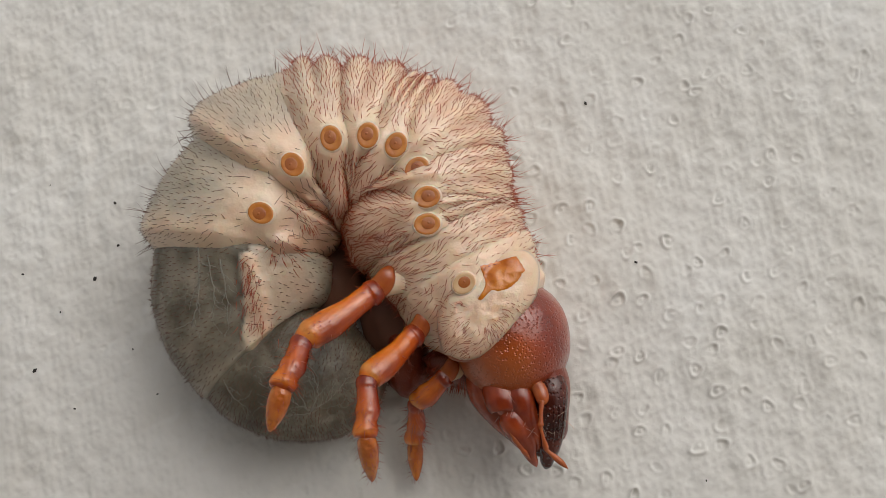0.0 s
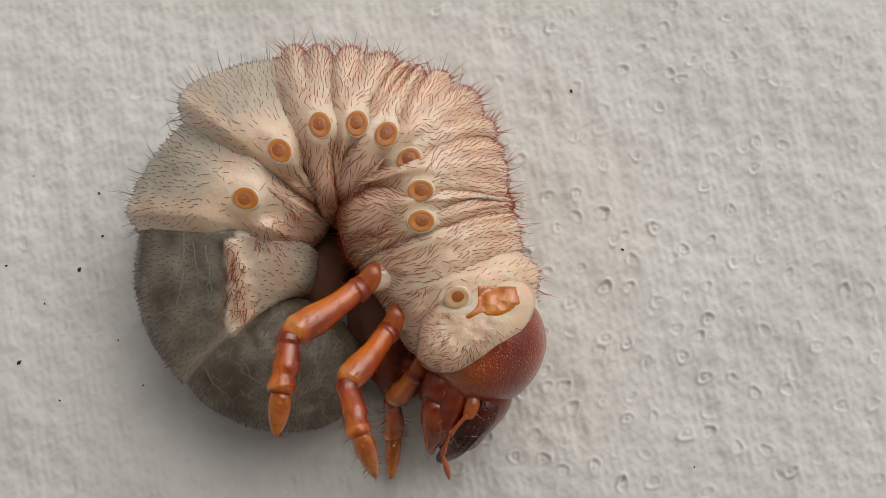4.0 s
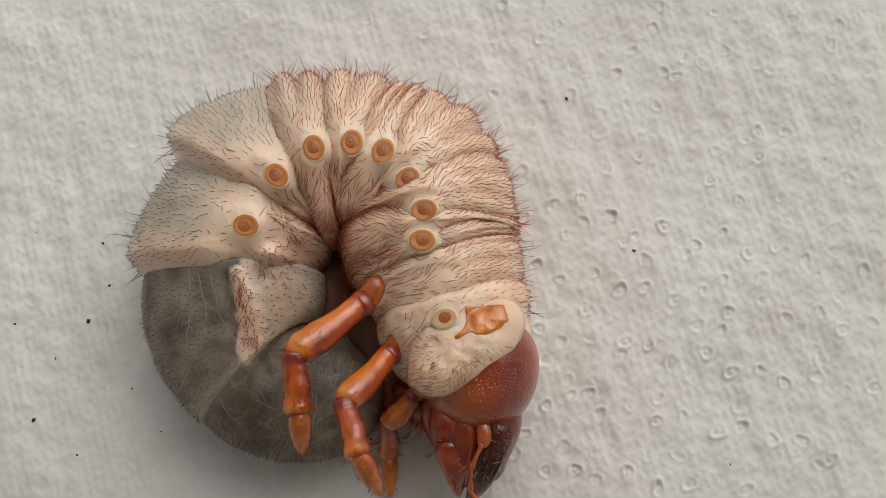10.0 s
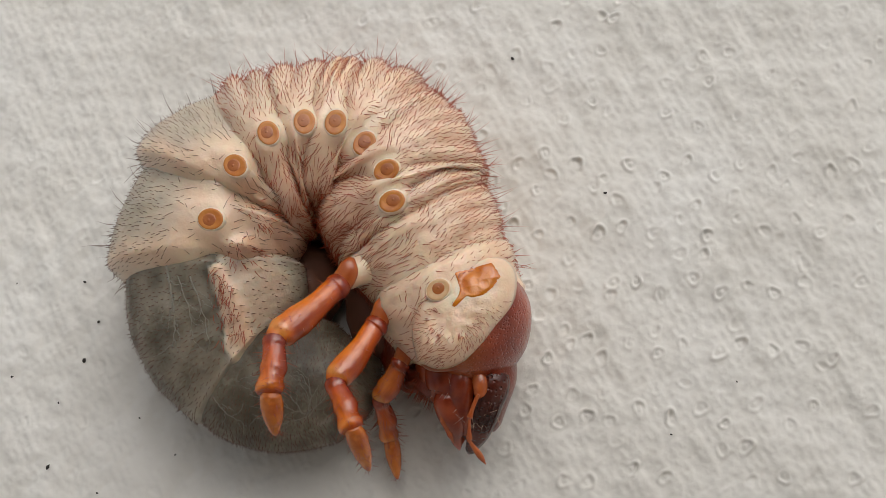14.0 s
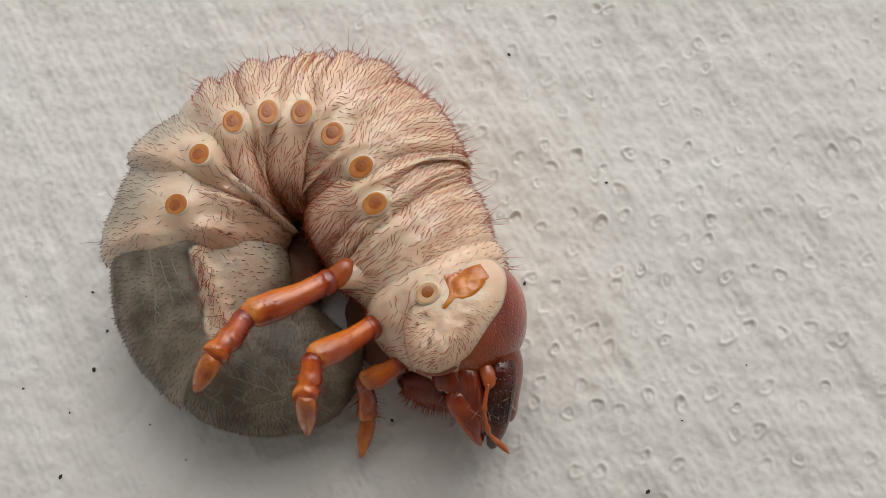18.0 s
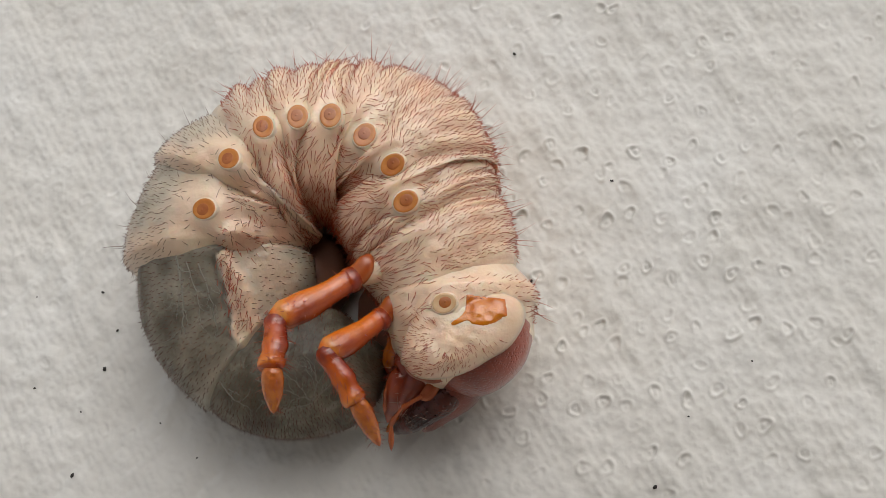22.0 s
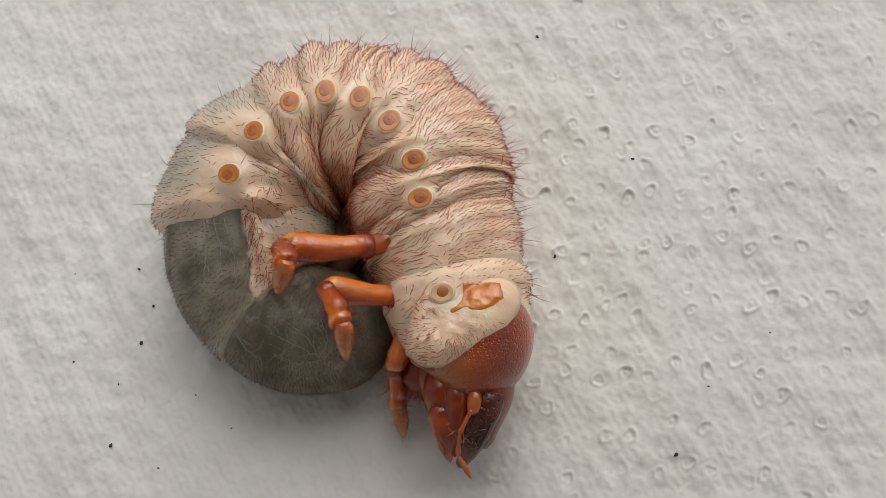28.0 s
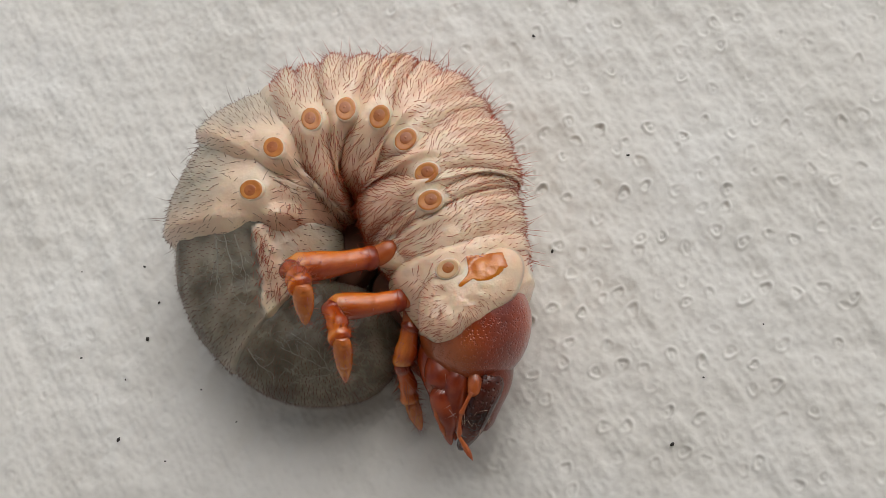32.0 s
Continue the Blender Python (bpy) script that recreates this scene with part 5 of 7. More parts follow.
    walk(segments[2], crawl(2, [
        (0, 9.639, -0.418, 8.729, 2.252), (0.5, 9.696, -0.263, 8.505, 1.896), (1, 9.677, -0.097, 9.274, 1.817), (1.5, 9.767, -0.336, 7.944, 2.402),
        (2, 9.927, -0.49, 6.824, 2.449), (2.5, 10.063, -0.406, 5.563, 1.92), (3, 10.004, -0.639, 5.349, 1.817), (3.5, 10.242, -0.85, 7.48, 0.719),
        (5.5, 10.296, -1.664, -0.826, 1.367), (6, 10.058, -1.719, -0.98, 1.225), (6.5, 9.868, -1.833, -0.723, 1.043), (7, 9.632, -2.248, -1.629, 1.398),
        (7.5, 9.784, -2.631, -0.918, 1.849), (8, 9.814, -2.246, -0.338, 0.198), (8.5, 9.808, -2.339, -0.02, 0.316), (9, 9.876, -2.362, 0, 0),
        (9.5, 9.762, -2.567, 1.017, 0.75), (10, 9.95, -2.094, 0.914, 0.308), (10.5, 9.969, -1.856, 1.9, 0.521), (11, 9.791, -1.981, 1.285, 0.83),
        (11.5, 9.958, -1.757, 2.467, 0.948), (12, 9.927, -1.684, 2.719, 0.324), (12.5, 10.226, -1.52, 4.567, 0.024), (13, 10.604, -1.294, 4.826, -0.395),
        (13.5, 10.514, -0.854, 6.64, -2.133), (14, 10.382, -0.975, 6.821, -2.323), (14.5, 10.344, -1.126, 5.731, -1.975), (16.5, 10.69, -2.522, 9.417, -3.966),
        (17, 10.801, -2.79, 12.073, -5.143), (17.5, 10.905, -2.775, 12.88, -5.127), (18, 10.807, -2.713, 14.215, -5.246), (18.5, 10.61, -2.538, 13.232, -4.464),
        (19, 10.261, -2.45, 14.159, -5.064), (19.5, 10.398, -2.461, 12.75, -4.148), (20, 10.553, -2.395, 10.32, -4.266), (20.5, 10.792, -2.282, 9.955, -4.582),
        (21, 10.819, -2.302, 9.036, -5.214), (21.5, 10.891, -2.738, 8.622, -4.487), (22, 10.886, -2.444, 8.065, -4.242), (22.5, 11.135, -2.39, 7.701, -3.768),
        (23, 11.305, -2.311, 6.407, -3.081), (23.5, 11.307, -2.37, 5.607, -3.263), (24, 11.227, -2.417, 4.811, -3.753), (24.5, 11.153, -2.346, 5.357, -3.721),
        (25, 10.926, -2.946, 4.95, -2.654), (25.5, 10.598, -3.398, 3.724, -2.575), (27.5, 10.126, -4.284, 7.094, -2.157), (28, 9.961, -4.508, 7.106, -2.378),
        (28.5, 10.07, -4.339, 7.759, -2.038), (29, 10.018, -4.397, 6.597, -1.146), (29.5, 10.125, -4.369, 6.827, -0.869), (30, 10.154, -4.218, 6.359, 0.111),
        (30.5, 10.126, -4.075, 7.235, -0.19), (31, 10.064, -3.877, 7.492, -0.158), (31.5, 9.921, -3.385, 6.873, 0.087), (32, 10.061, -2.885, 6.64, -0.624),
    ]))
    walk(segments[3], crawl(3, [
        (0, 8.765, 0.649, 6.57, 2.85), (0.5, 8.824, 0.834, 6.46, 2.4), (1, 8.759, 0.985, 7.3, 2.3), (1.5, 8.812, 0.773, 6.1, 3.04),
        (2, 8.983, 0.663, 5.1, 3.1), (2.5, 9.165, 0.778, 4.36, 2.43), (3, 9.058, 0.574, 4.86, 2.3), (3.5, 9.3, 0.464, 8.31, 0.91),
        (5.5, 9.799, -0.094, 1.74, 1.73), (6, 9.632, -0.121, 2.51, 1.55), (6.5, 9.446, -0.218, 1.95, 1.32), (7, 9.178, -0.649, 0.08, 1.77),
        (7.5, 9.267, -1.071, 0.35, 2.34), (8, 9.354, -0.724, 0.5, 0.25), (8.5, 9.345, -0.826, 0.28, 0.4), (9, 9.418, -0.854, 0, 0),
        (9.5, 9.288, -1.083, 1.42, 0.95), (10, 9.484, -0.626, 1.33, 0.39), (10.5, 9.488, -0.424, 1.69, 0.66), (11, 9.233, -0.622, 0.3, 1.05),
        (11.5, 9.334, -0.424, 0.97, 1.2), (12, 9.255, -0.363, 0.27, 0.41), (12.5, 9.488, -0.097, 2.9, 0.03), (13, 9.87, 0.265, 3.61, -0.5),
        (13.5, 9.864, 0.833, 6.3, -2.7), (14, 9.776, 0.791, 6.92, -2.94), (14.5, 9.736, 0.627, 5.55, -2.5), (16.5, 10.076, -0.725, 9.82, -5.02),
        (17, 10.211, -0.94, 13.15, -6.51), (17.5, 10.29, -0.901, 14.09, -6.49), (18, 10.149, -0.846, 15.5, -6.64), (18.5, 9.892, -0.684, 14.28, -5.65),
        (19, 9.575, -0.549, 15.7, -6.41), (19.5, 9.668, -0.548, 15.22, -5.25), (20, 9.828, -0.581, 13.6, -5.4), (20.5, 10.063, -0.479, 14.21, -5.8),
        (21, 10.182, -0.4, 14.21, -6.6), (21.5, 10.389, -0.689, 14.58, -5.68), (22, 10.495, -0.314, 14.68, -5.37), (22.5, 10.872, -0.227, 14.7, -4.77),
        (23, 11.091, -0.205, 13.49, -3.9), (23.5, 11.16, -0.291, 12.4, -4.13), (24, 11.154, -0.356, 11.17, -4.75), (24.5, 11.067, -0.299, 11.43, -4.71),
        (25, 10.749, -0.887, 10.54, -3.36), (25.5, 10.343, -1.37, 8.55, -3.26), (27.5, 9.745, -2.329, 10.8, -2.73), (28, 9.609, -2.587, 10.54, -3.01),
        (28.5, 9.701, -2.443, 11.14, -2.58), (29, 9.615, -2.575, 9.6, -1.45), (29.5, 9.729, -2.612, 9.91, -1.1), (30, 9.719, -2.523, 9.16, 0.14),
        (30.5, 9.72, -2.466, 9.77, -0.24), (31, 9.675, -2.334, 9.68, -0.2), (31.5, 9.511, -1.909, 8.49, 0.11), (32, 9.716, -1.465, 8.03, -0.79),
    ]))
    walk(segments[4], crawl(4, [
        (0, 8.801, 3.122, 1.31, 2), (0.5, 8.852, 3.314, 1.19, 1.67), (1, 8.722, 3.453, 1.4, 1.89), (1.5, 8.82, 3.217, 1.2, 2.54),
        (2, 9.022, 3.149, 1.07, 2.56), (2.5, 9.231, 3.286, 0.38, 1.98), (3, 9.074, 3.067, 0.24, 2.18), (3.5, 9.122, 3.094, 2.32, 1.16),
        (5.5, 9.898, 2.78, 3.11, 1.09), (6, 9.676, 2.769, 1.68, 1.5), (6.5, 9.5, 2.678, 1.54, 1.36), (7, 9.318, 2.22, 0.38, 1.82),
        (7.5, 9.418, 1.88, -0.55, 2.58), (8, 9.465, 2.165, 0.59, 0.4), (8.5, 9.482, 1.979, 1.15, 0.21), (9, 9.573, 1.954, 0, 0),
        (9.5, 9.385, 1.655, 0.35, 0.97), (10, 9.594, 2.106, 1.1, 0.15), (10.5, 9.585, 2.214, 1.65, 0.27), (11, 9.434, 2.084, 0.47, 0.44),
        (11.5, 9.479, 2.187, 0.85, 0.75), (12, 9.487, 2.337, 1.03, -0.59), (12.5, 9.554, 2.594, 2.63, -0.58), (13, 9.945, 3.081, 3.94, -1.56),
        (13.5, 9.79, 3.665, 4.55, -3.34), (14, 9.683, 3.735, 5.33, -3.78), (14.5, 9.781, 3.715, 5.56, -4.16), (16.5, 9.904, 2.701, 6.57, -6.46),
        (17, 9.787, 2.609, 7.68, -7.4), (17.5, 9.809, 2.839, 9.35, -7.92), (18, 9.585, 2.776, 10.3, -7.97), (18.5, 9.431, 2.971, 10.06, -7.33),
        (19, 9.034, 2.949, 10.21, -7.72), (19.5, 9.181, 2.92, 10.1, -6.77), (20, 9.476, 2.881, 9.8, -7.41), (20.5, 9.667, 3.009, 10.36, -7.85),
        (21, 9.771, 3.147, 9.31, -8.35), (21.5, 9.977, 3.033, 9.58, -7.87), (22, 10.114, 3.399, 10.6, -8.11), (22.5, 10.551, 3.511, 11.84, -8.36),
        (23, 10.91, 3.493, 11.62, -8.08), (23.5, 11.058, 3.321, 10.95, -8.31), (24, 11.116, 3.27, 10.19, -8.88), (24.5, 10.987, 3.283, 9.49, -8.34),
        (25, 10.711, 2.731, 8.63, -6.78), (25.5, 10.432, 2.407, 6.56, -6.55), (27.5, 9.412, 1.32, 6.51, -3.32), (28, 9.247, 1.109, 6.54, -3.34),
        (28.5, 9.329, 1.159, 7.14, -3.1), (29, 9.388, 1.028, 6.63, -2.46), (29.5, 9.513, 0.84, 6.68, -2.22), (30, 9.589, 0.805, 6.85, -1.37),
        (30.5, 9.553, 0.816, 6.74, -1.62), (31, 9.544, 0.804, 6.5, -1.7), (31.5, 9.486, 0.979, 6.02, -1.7), (32, 9.742, 1.342, 6, -2.88),
    ]))
    walk(segments[5], crawl(5, [
        (0, 8.176, 6.081, 0.33, 1.59), (0.5, 8.208, 6.315, 0.67, 1.18), (1, 8.071, 6.487, 0.7, 1.67), (1.5, 8.154, 6.212, 1.23, 2.13),
        (2, 8.314, 6.127, 0.86, 2.26), (2.5, 8.51, 6.348, 1.54, 1.39), (3, 8.36, 6.214, 1.4, 1.83), (3.5, 8.299, 6.246, 1.5, 1.4),
        (5.5, 8.495, 6.028, 2.77, 1.68), (6, 8.47, 5.973, 2.12, 2.14), (6.5, 8.266, 5.866, 1.74, 2.19), (7, 8.113, 5.442, 0.94, 2.73),
        (7.5, 8.359, 5.161, 0.69, 2.95), (8, 8.247, 5.507, 0.11, 1.25), (8.5, 8.256, 5.348, 0.49, 0.6), (9, 8.468, 5.425, 0, 0),
        (9.5, 8.368, 5.082, -0.5, 1.16), (10, 8.448, 5.435, 0.51, 0.58), (10.5, 8.407, 5.553, 1.03, 0.8), (11, 8.288, 5.396, 0.86, 0.88),
        (11.5, 8.322, 5.448, 0.26, 1.89), (12, 8.216, 5.632, 0.22, 0.66), (12.5, 8.059, 5.682, 1.65, 2.62), (13, 8.168, 6.035, 2.91, 2.91),
        (13.5, 7.978, 6.691, 3.68, 1.47), (14, 7.717, 6.772, 4.55, 1.45), (14.5, 7.655, 6.79, 4.92, 1.05), (16.5, 7.492, 6.204, 2.63, 1.08),
        (17, 7.314, 6.208, 2.54, 0.8), (17.5, 7.086, 6.442, 4.91, 0.08), (18, 6.785, 6.365, 5.1, 0.64), (18.5, 6.554, 6.543, 5.97, 1.28),
        (19, 6.209, 6.531, 5.64, 1.36), (19.5, 6.341, 6.383, 6.24, 2.64), (20, 6.463, 6.33, 6.25, 2.86), (20.5, 6.548, 6.268, 6.49, 3.48),
        (21, 6.674, 6.441, 6.14, 3.65), (21.5, 6.853, 6.096, 6.51, 4.67), (22, 6.818, 6.162, 8.59, 5.25), (22.5, 7.006, 6.206, 10.36, 5.52),
        (23, 7.258, 6.105, 11.21, 6.42), (23.5, 7.468, 6.032, 10.37, 5.81), (24, 7.494, 6.187, 10.47, 4.76), (24.5, 7.564, 6.251, 9.86, 4.62),
        (25, 7.421, 5.819, 8.85, 5.48), (25.5, 7.293, 5.692, 6.33, 5.27), (27.5, 6.662, 4.943, 4.3, 6.78), (28, 6.511, 4.795, 3.91, 6.3),
        (28.5, 6.653, 4.91, 4.26, 5.67), (29, 6.811, 4.721, 3.61, 5.59), (29.5, 7.08, 4.61, 3.34, 4.96), (30, 7.222, 4.58, 3.9, 4.87),
        (30.5, 7.302, 4.657, 3.44, 4.1), (31, 7.442, 4.678, 2.68, 3.39), (31.5, 7.547, 4.833, 2.61, 2.49), (32, 7.877, 5.149, 2.61, 0.65),
    ]))
    walk(segments[6], crawl(6, [
        (0, 5.519, 7.368, 2.04, -0.19), (0.5, 5.535, 7.495, 2.04, -0.34), (1, 5.339, 7.598, 4.22, 0.03), (1.5, 5.455, 7.302, 3.43, 0.57),
        (2, 5.622, 7.365, 2.85, 0.71), (2.5, 5.701, 7.477, 3.95, 0.06), (3, 5.496, 7.267, 3.74, 0.78), (3.5, 5.426, 7.338, 3.36, 0.78),
        (5.5, 5.716, 7.411, 2.02, 1.61), (6, 5.548, 7.366, 2.39, 2.12), (6.5, 5.415, 7.23, 1.48, 2.45), (7, 5.293, 6.827, 0.59, 3.07),
        (7.5, 5.467, 6.6, 0.61, 2.89), (8, 5.433, 6.995, -0.4, 1.73), (8.5, 5.459, 6.896, -0.84, 0.87), (9, 5.579, 6.982, 0, 0),
        (9.5, 5.543, 6.728, 0.06, 0.32), (10, 5.612, 7.072, -0.32, 0.09), (10.5, 5.565, 7.155, 0.72, -0.09), (11, 5.453, 7.018, 0.34, -0.16),
        (11.5, 5.603, 7.024, 0.31, 0.6), (12, 5.539, 7.301, 0.28, -0.85), (12.5, 5.342, 7.226, 1.22, 1.23), (13, 5.519, 7.584, 2.53, 0.95),
        (13.5, 5.085, 8.099, 4.25, 0.19), (14, 4.751, 8.067, 5.03, 0.85), (14.5, 4.73, 8.098, 5.07, 0.65), (16.5, 4.408, 7.575, 3.56, 2.06),
        (17, 4.155, 7.529, 3.74, 2.05), (17.5, 3.864, 7.544, 5.51, 1.67), (18, 3.503, 7.494, 5.64, 2.44), (18.5, 3.21, 7.552, 6.1, 3.6),
        (19, 2.826, 7.473, 6.55, 3.77), (19.5, 2.969, 7.388, 7.33, 4.18), (20, 3.119, 7.366, 6.61, 4.42), (20.5, 3.29, 7.323, 6.25, 4.84),
        (21, 3.366, 7.475, 6.71, 4.56), (21.5, 3.663, 7.268, 7.31, 4.37), (22, 3.559, 7.295, 8.58, 4.87), (22.5, 3.754, 7.291, 9.93, 4.48),
        (23, 3.894, 7.273, 10.3, 4.93), (23.5, 4.098, 7.271, 9.89, 4.41), (24, 3.927, 7.386, 10.67, 3.84), (24.5, 3.934, 7.52, 10.67, 3.57),
        (25, 3.933, 7.099, 10.11, 4.11), (25.5, 3.917, 7.227, 8.16, 3.58), (27.5, 3.44, 6.306, 5.37, 5.89), (28, 3.357, 6.132, 4.59, 5.76),
        (28.5, 3.486, 6.314, 4.58, 4.68), (29, 3.775, 6.298, 3.54, 4.17), (29.5, 4.044, 6.281, 3.14, 3.02), (30, 4.196, 6.27, 3.68, 2.48),
        (30.5, 4.304, 6.341, 3.58, 1.48), (31, 4.542, 6.395, 2.84, 0.41), (31.5, 4.576, 6.688, 3.21, -0.95), (32, 4.946, 6.979, 2.14, -2.45),
    ]))
    walk(segments[7], crawl(7, [
        (0, 3.16, 8.534, 0.99, 0.06), (0.5, 3.245, 8.715, -0.08, 0.04), (1, 2.96, 8.627, 1.67, 0.75), (1.5, 3.12, 8.46, 1.07, 1.03),
        (2, 3.223, 8.484, 1.55, 1), (2.5, 3.259, 8.624, 0.56, 0.71), (3, 3.129, 8.457, 0.21, 1.53), (3.5, 3.031, 8.466, 0.43, 1.68),
        (5.5, 3.208, 8.385, 2.65, 2.02), (6, 3.127, 8.254, 2.9, 2.78), (6.5, 2.995, 8.195, 2.34, 3.05), (7, 2.941, 7.817, 1.01, 3.8),
        (7.5, 3.131, 7.724, 0.02, 3.22), (8, 2.937, 8.128, 0.19, 2.18), (8.5, 2.973, 8.128, -0, 0.8), (9, 3.034, 8.208, 0, 0),
        (9.5, 3.015, 7.904, 0.35, 0.34), (10, 3.044, 8.289, 0.62, 0.21), (10.5, 2.995, 8.281, 1.22, 0.28), (11, 2.931, 8.101, 0.56, 0.68),
        (11.5, 3.082, 8.075, 0.17, 1.73), (12, 2.87, 8.262, 1.14, 0.63), (12.5, 2.763, 8.023, 2.25, 3.54), (13, 2.879, 8.21, 3.03, 3.78),
        (13.5, 2.486, 8.498, 4.03, 3.94), (14, 2.186, 8.326, 5, 5.04), (14.5, 2.05, 8.371, 4.82, 4.78), (16.5, 1.708, 7.864, 3, 6.31),
        (17, 1.464, 7.823, 2.6, 6.46), (17.5, 1.101, 7.844, 3.17, 6.25), (18, 0.803, 7.747, 3.63, 6.81), (18.5, 0.596, 7.815, 4.39, 7.76),
        (19, 0.225, 7.699, 3.6, 8.3), (19.5, 0.394, 7.591, 4.99, 8.35), (20, 0.547, 7.627, 4.27, 8.64), (20.5, 0.685, 7.643, 3.47, 9.07),
        (21, 0.792, 7.769, 3.34, 9.13), (21.5, 0.997, 7.588, 3.7, 8.37), (22, 1.001, 7.52, 5.1, 8.66), (22.5, 1.187, 7.561, 5.59, 7.89),
        (23, 1.299, 7.611, 5.88, 7.93), (23.5, 1.316, 7.637, 5.44, 7.57), (24, 1.157, 7.587, 5, 7.78), (24.5, 1.028, 7.747, 6.29, 7.3),
        (25, 1.009, 7.412, 5.09, 7.75), (25.5, 0.963, 7.596, 4.38, 6.86), (27.5, 0.644, 7.055, 4.46, 8.48), (28, 0.557, 6.911, 3.99, 8.49),
        (28.5, 0.729, 7.029, 3.93, 7.79), (29, 0.942, 6.985, 3.25, 7.59), (29.5, 1.164, 6.979, 2.38, 6.93), (30, 1.294, 6.872, 2.87, 6.89),
        (30.5, 1.314, 6.89, 2.41, 6.82), (31, 1.502, 6.959, 2.04, 6.24), (31.5, 1.512, 7.047, 2.94, 5.59), (32, 1.775, 7.426, 1.83, 4.81),
    ]))
    walk(segments[8], crawl(8, [
        (0, -0.119, 8.309, 1.11, 0.01), (0.5, -0.036, 8.551, 1, -0.14), (1, -0.152, 8.398, 2.11, 0.7), (1.5, -0.046, 8.216, 1.36, 0.89),
        (2, -0.023, 8.244, 1.5, 0.89), (2.5, 0.005, 8.471, 0.93, 0.51), (3, -0.092, 8.271, 1.23, 1.28), (3.5, -0.171, 8.26, 1.32, 1.63),
        (5.5, 0.067, 8.079, 1.5, 2.22), (6, 0.065, 7.95, 0.91, 3.13), (6.5, -0.096, 7.871, 1.74, 3.28), (7, -0.187, 7.607, 0.54, 3.98),
        (7.5, -0.064, 7.623, 0.09, 2.99), (8, -0.249, 7.934, 0.31, 2.31), (8.5, -0.303, 7.952, 0.64, 0.79), (9, -0.285, 8.072, 0, 0),
        (9.5, -0.287, 7.785, 0.09, 0.19), (10, -0.302, 8.083, 0.39, 0.05), (10.5, -0.304, 8.093, 0.6, -0.05), (11, -0.387, 7.963, 0.29, 0.33),
        (11.5, -0.254, 8.021, -0.21, 1.09), (12, -0.459, 8.097, 0.16, 0.36), (12.5, -0.442, 7.799, 0.88, 2.79), (13, -0.346, 8.123, 1.17, 2.26),
        (13.5, -0.691, 8.253, 2.2, 3.43), (14, -0.841, 7.894, 2.52, 5.52), (14.5, -0.959, 7.872, 3.27, 5.77), (16.5, -1.031, 7.063, 0.47, 10.56),
        (17, -1.314, 6.972, 0.8, 11.2), (17.5, -1.605, 6.838, 1.83, 11.52), (18, -1.887, 6.68, 1.8, 12.62), (18.5, -2.076, 6.599, 2.31, 14.11),
        (19, -2.421, 6.517, 1.73, 15.07), (19.5, -2.224, 6.348, 2.5, 14.9), (20, -2.098, 6.436, 1.79, 14.92), (20.5, -1.93, 6.557, 1.86, 14.8),
        (21, -1.799, 6.71, 1.4, 14.72), (21.5, -1.624, 6.614, 1.01, 13.54), (22, -1.603, 6.548, 1.8, 13.58), (22.5, -1.515, 6.623, 1.59, 12.43),
        (23, -1.422, 6.691, 2.16, 12), (23.5, -1.439, 6.673, 1.77, 11.98), (24, -1.633, 6.708, 1.17, 12.56), (24.5, -1.711, 6.621, 1.77, 12.66),
        (25, -1.865, 6.377, 1.11, 13.01), (25.5, -1.981, 6.581, 0.98, 12.36), (27.5, -2.088, 5.524, 3.84, 14.86), (28, -2.166, 5.324, 3.81, 15.24),
        (28.5, -2.05, 5.555, 3.82, 13.9), (29, -1.933, 5.677, 3.08, 13.01), (29.5, -1.783, 5.817, 2.74, 11.61), (30, -1.659, 5.771, 3.19, 10.95),
        (30.5, -1.623, 5.848, 3.41, 10.4), (31, -1.481, 5.934, 2.37, 9.53), (31.5, -1.447, 6.051, 2.57, 8.69), (32, -1.276, 6.47, 2.31, 7.37),
    ]))
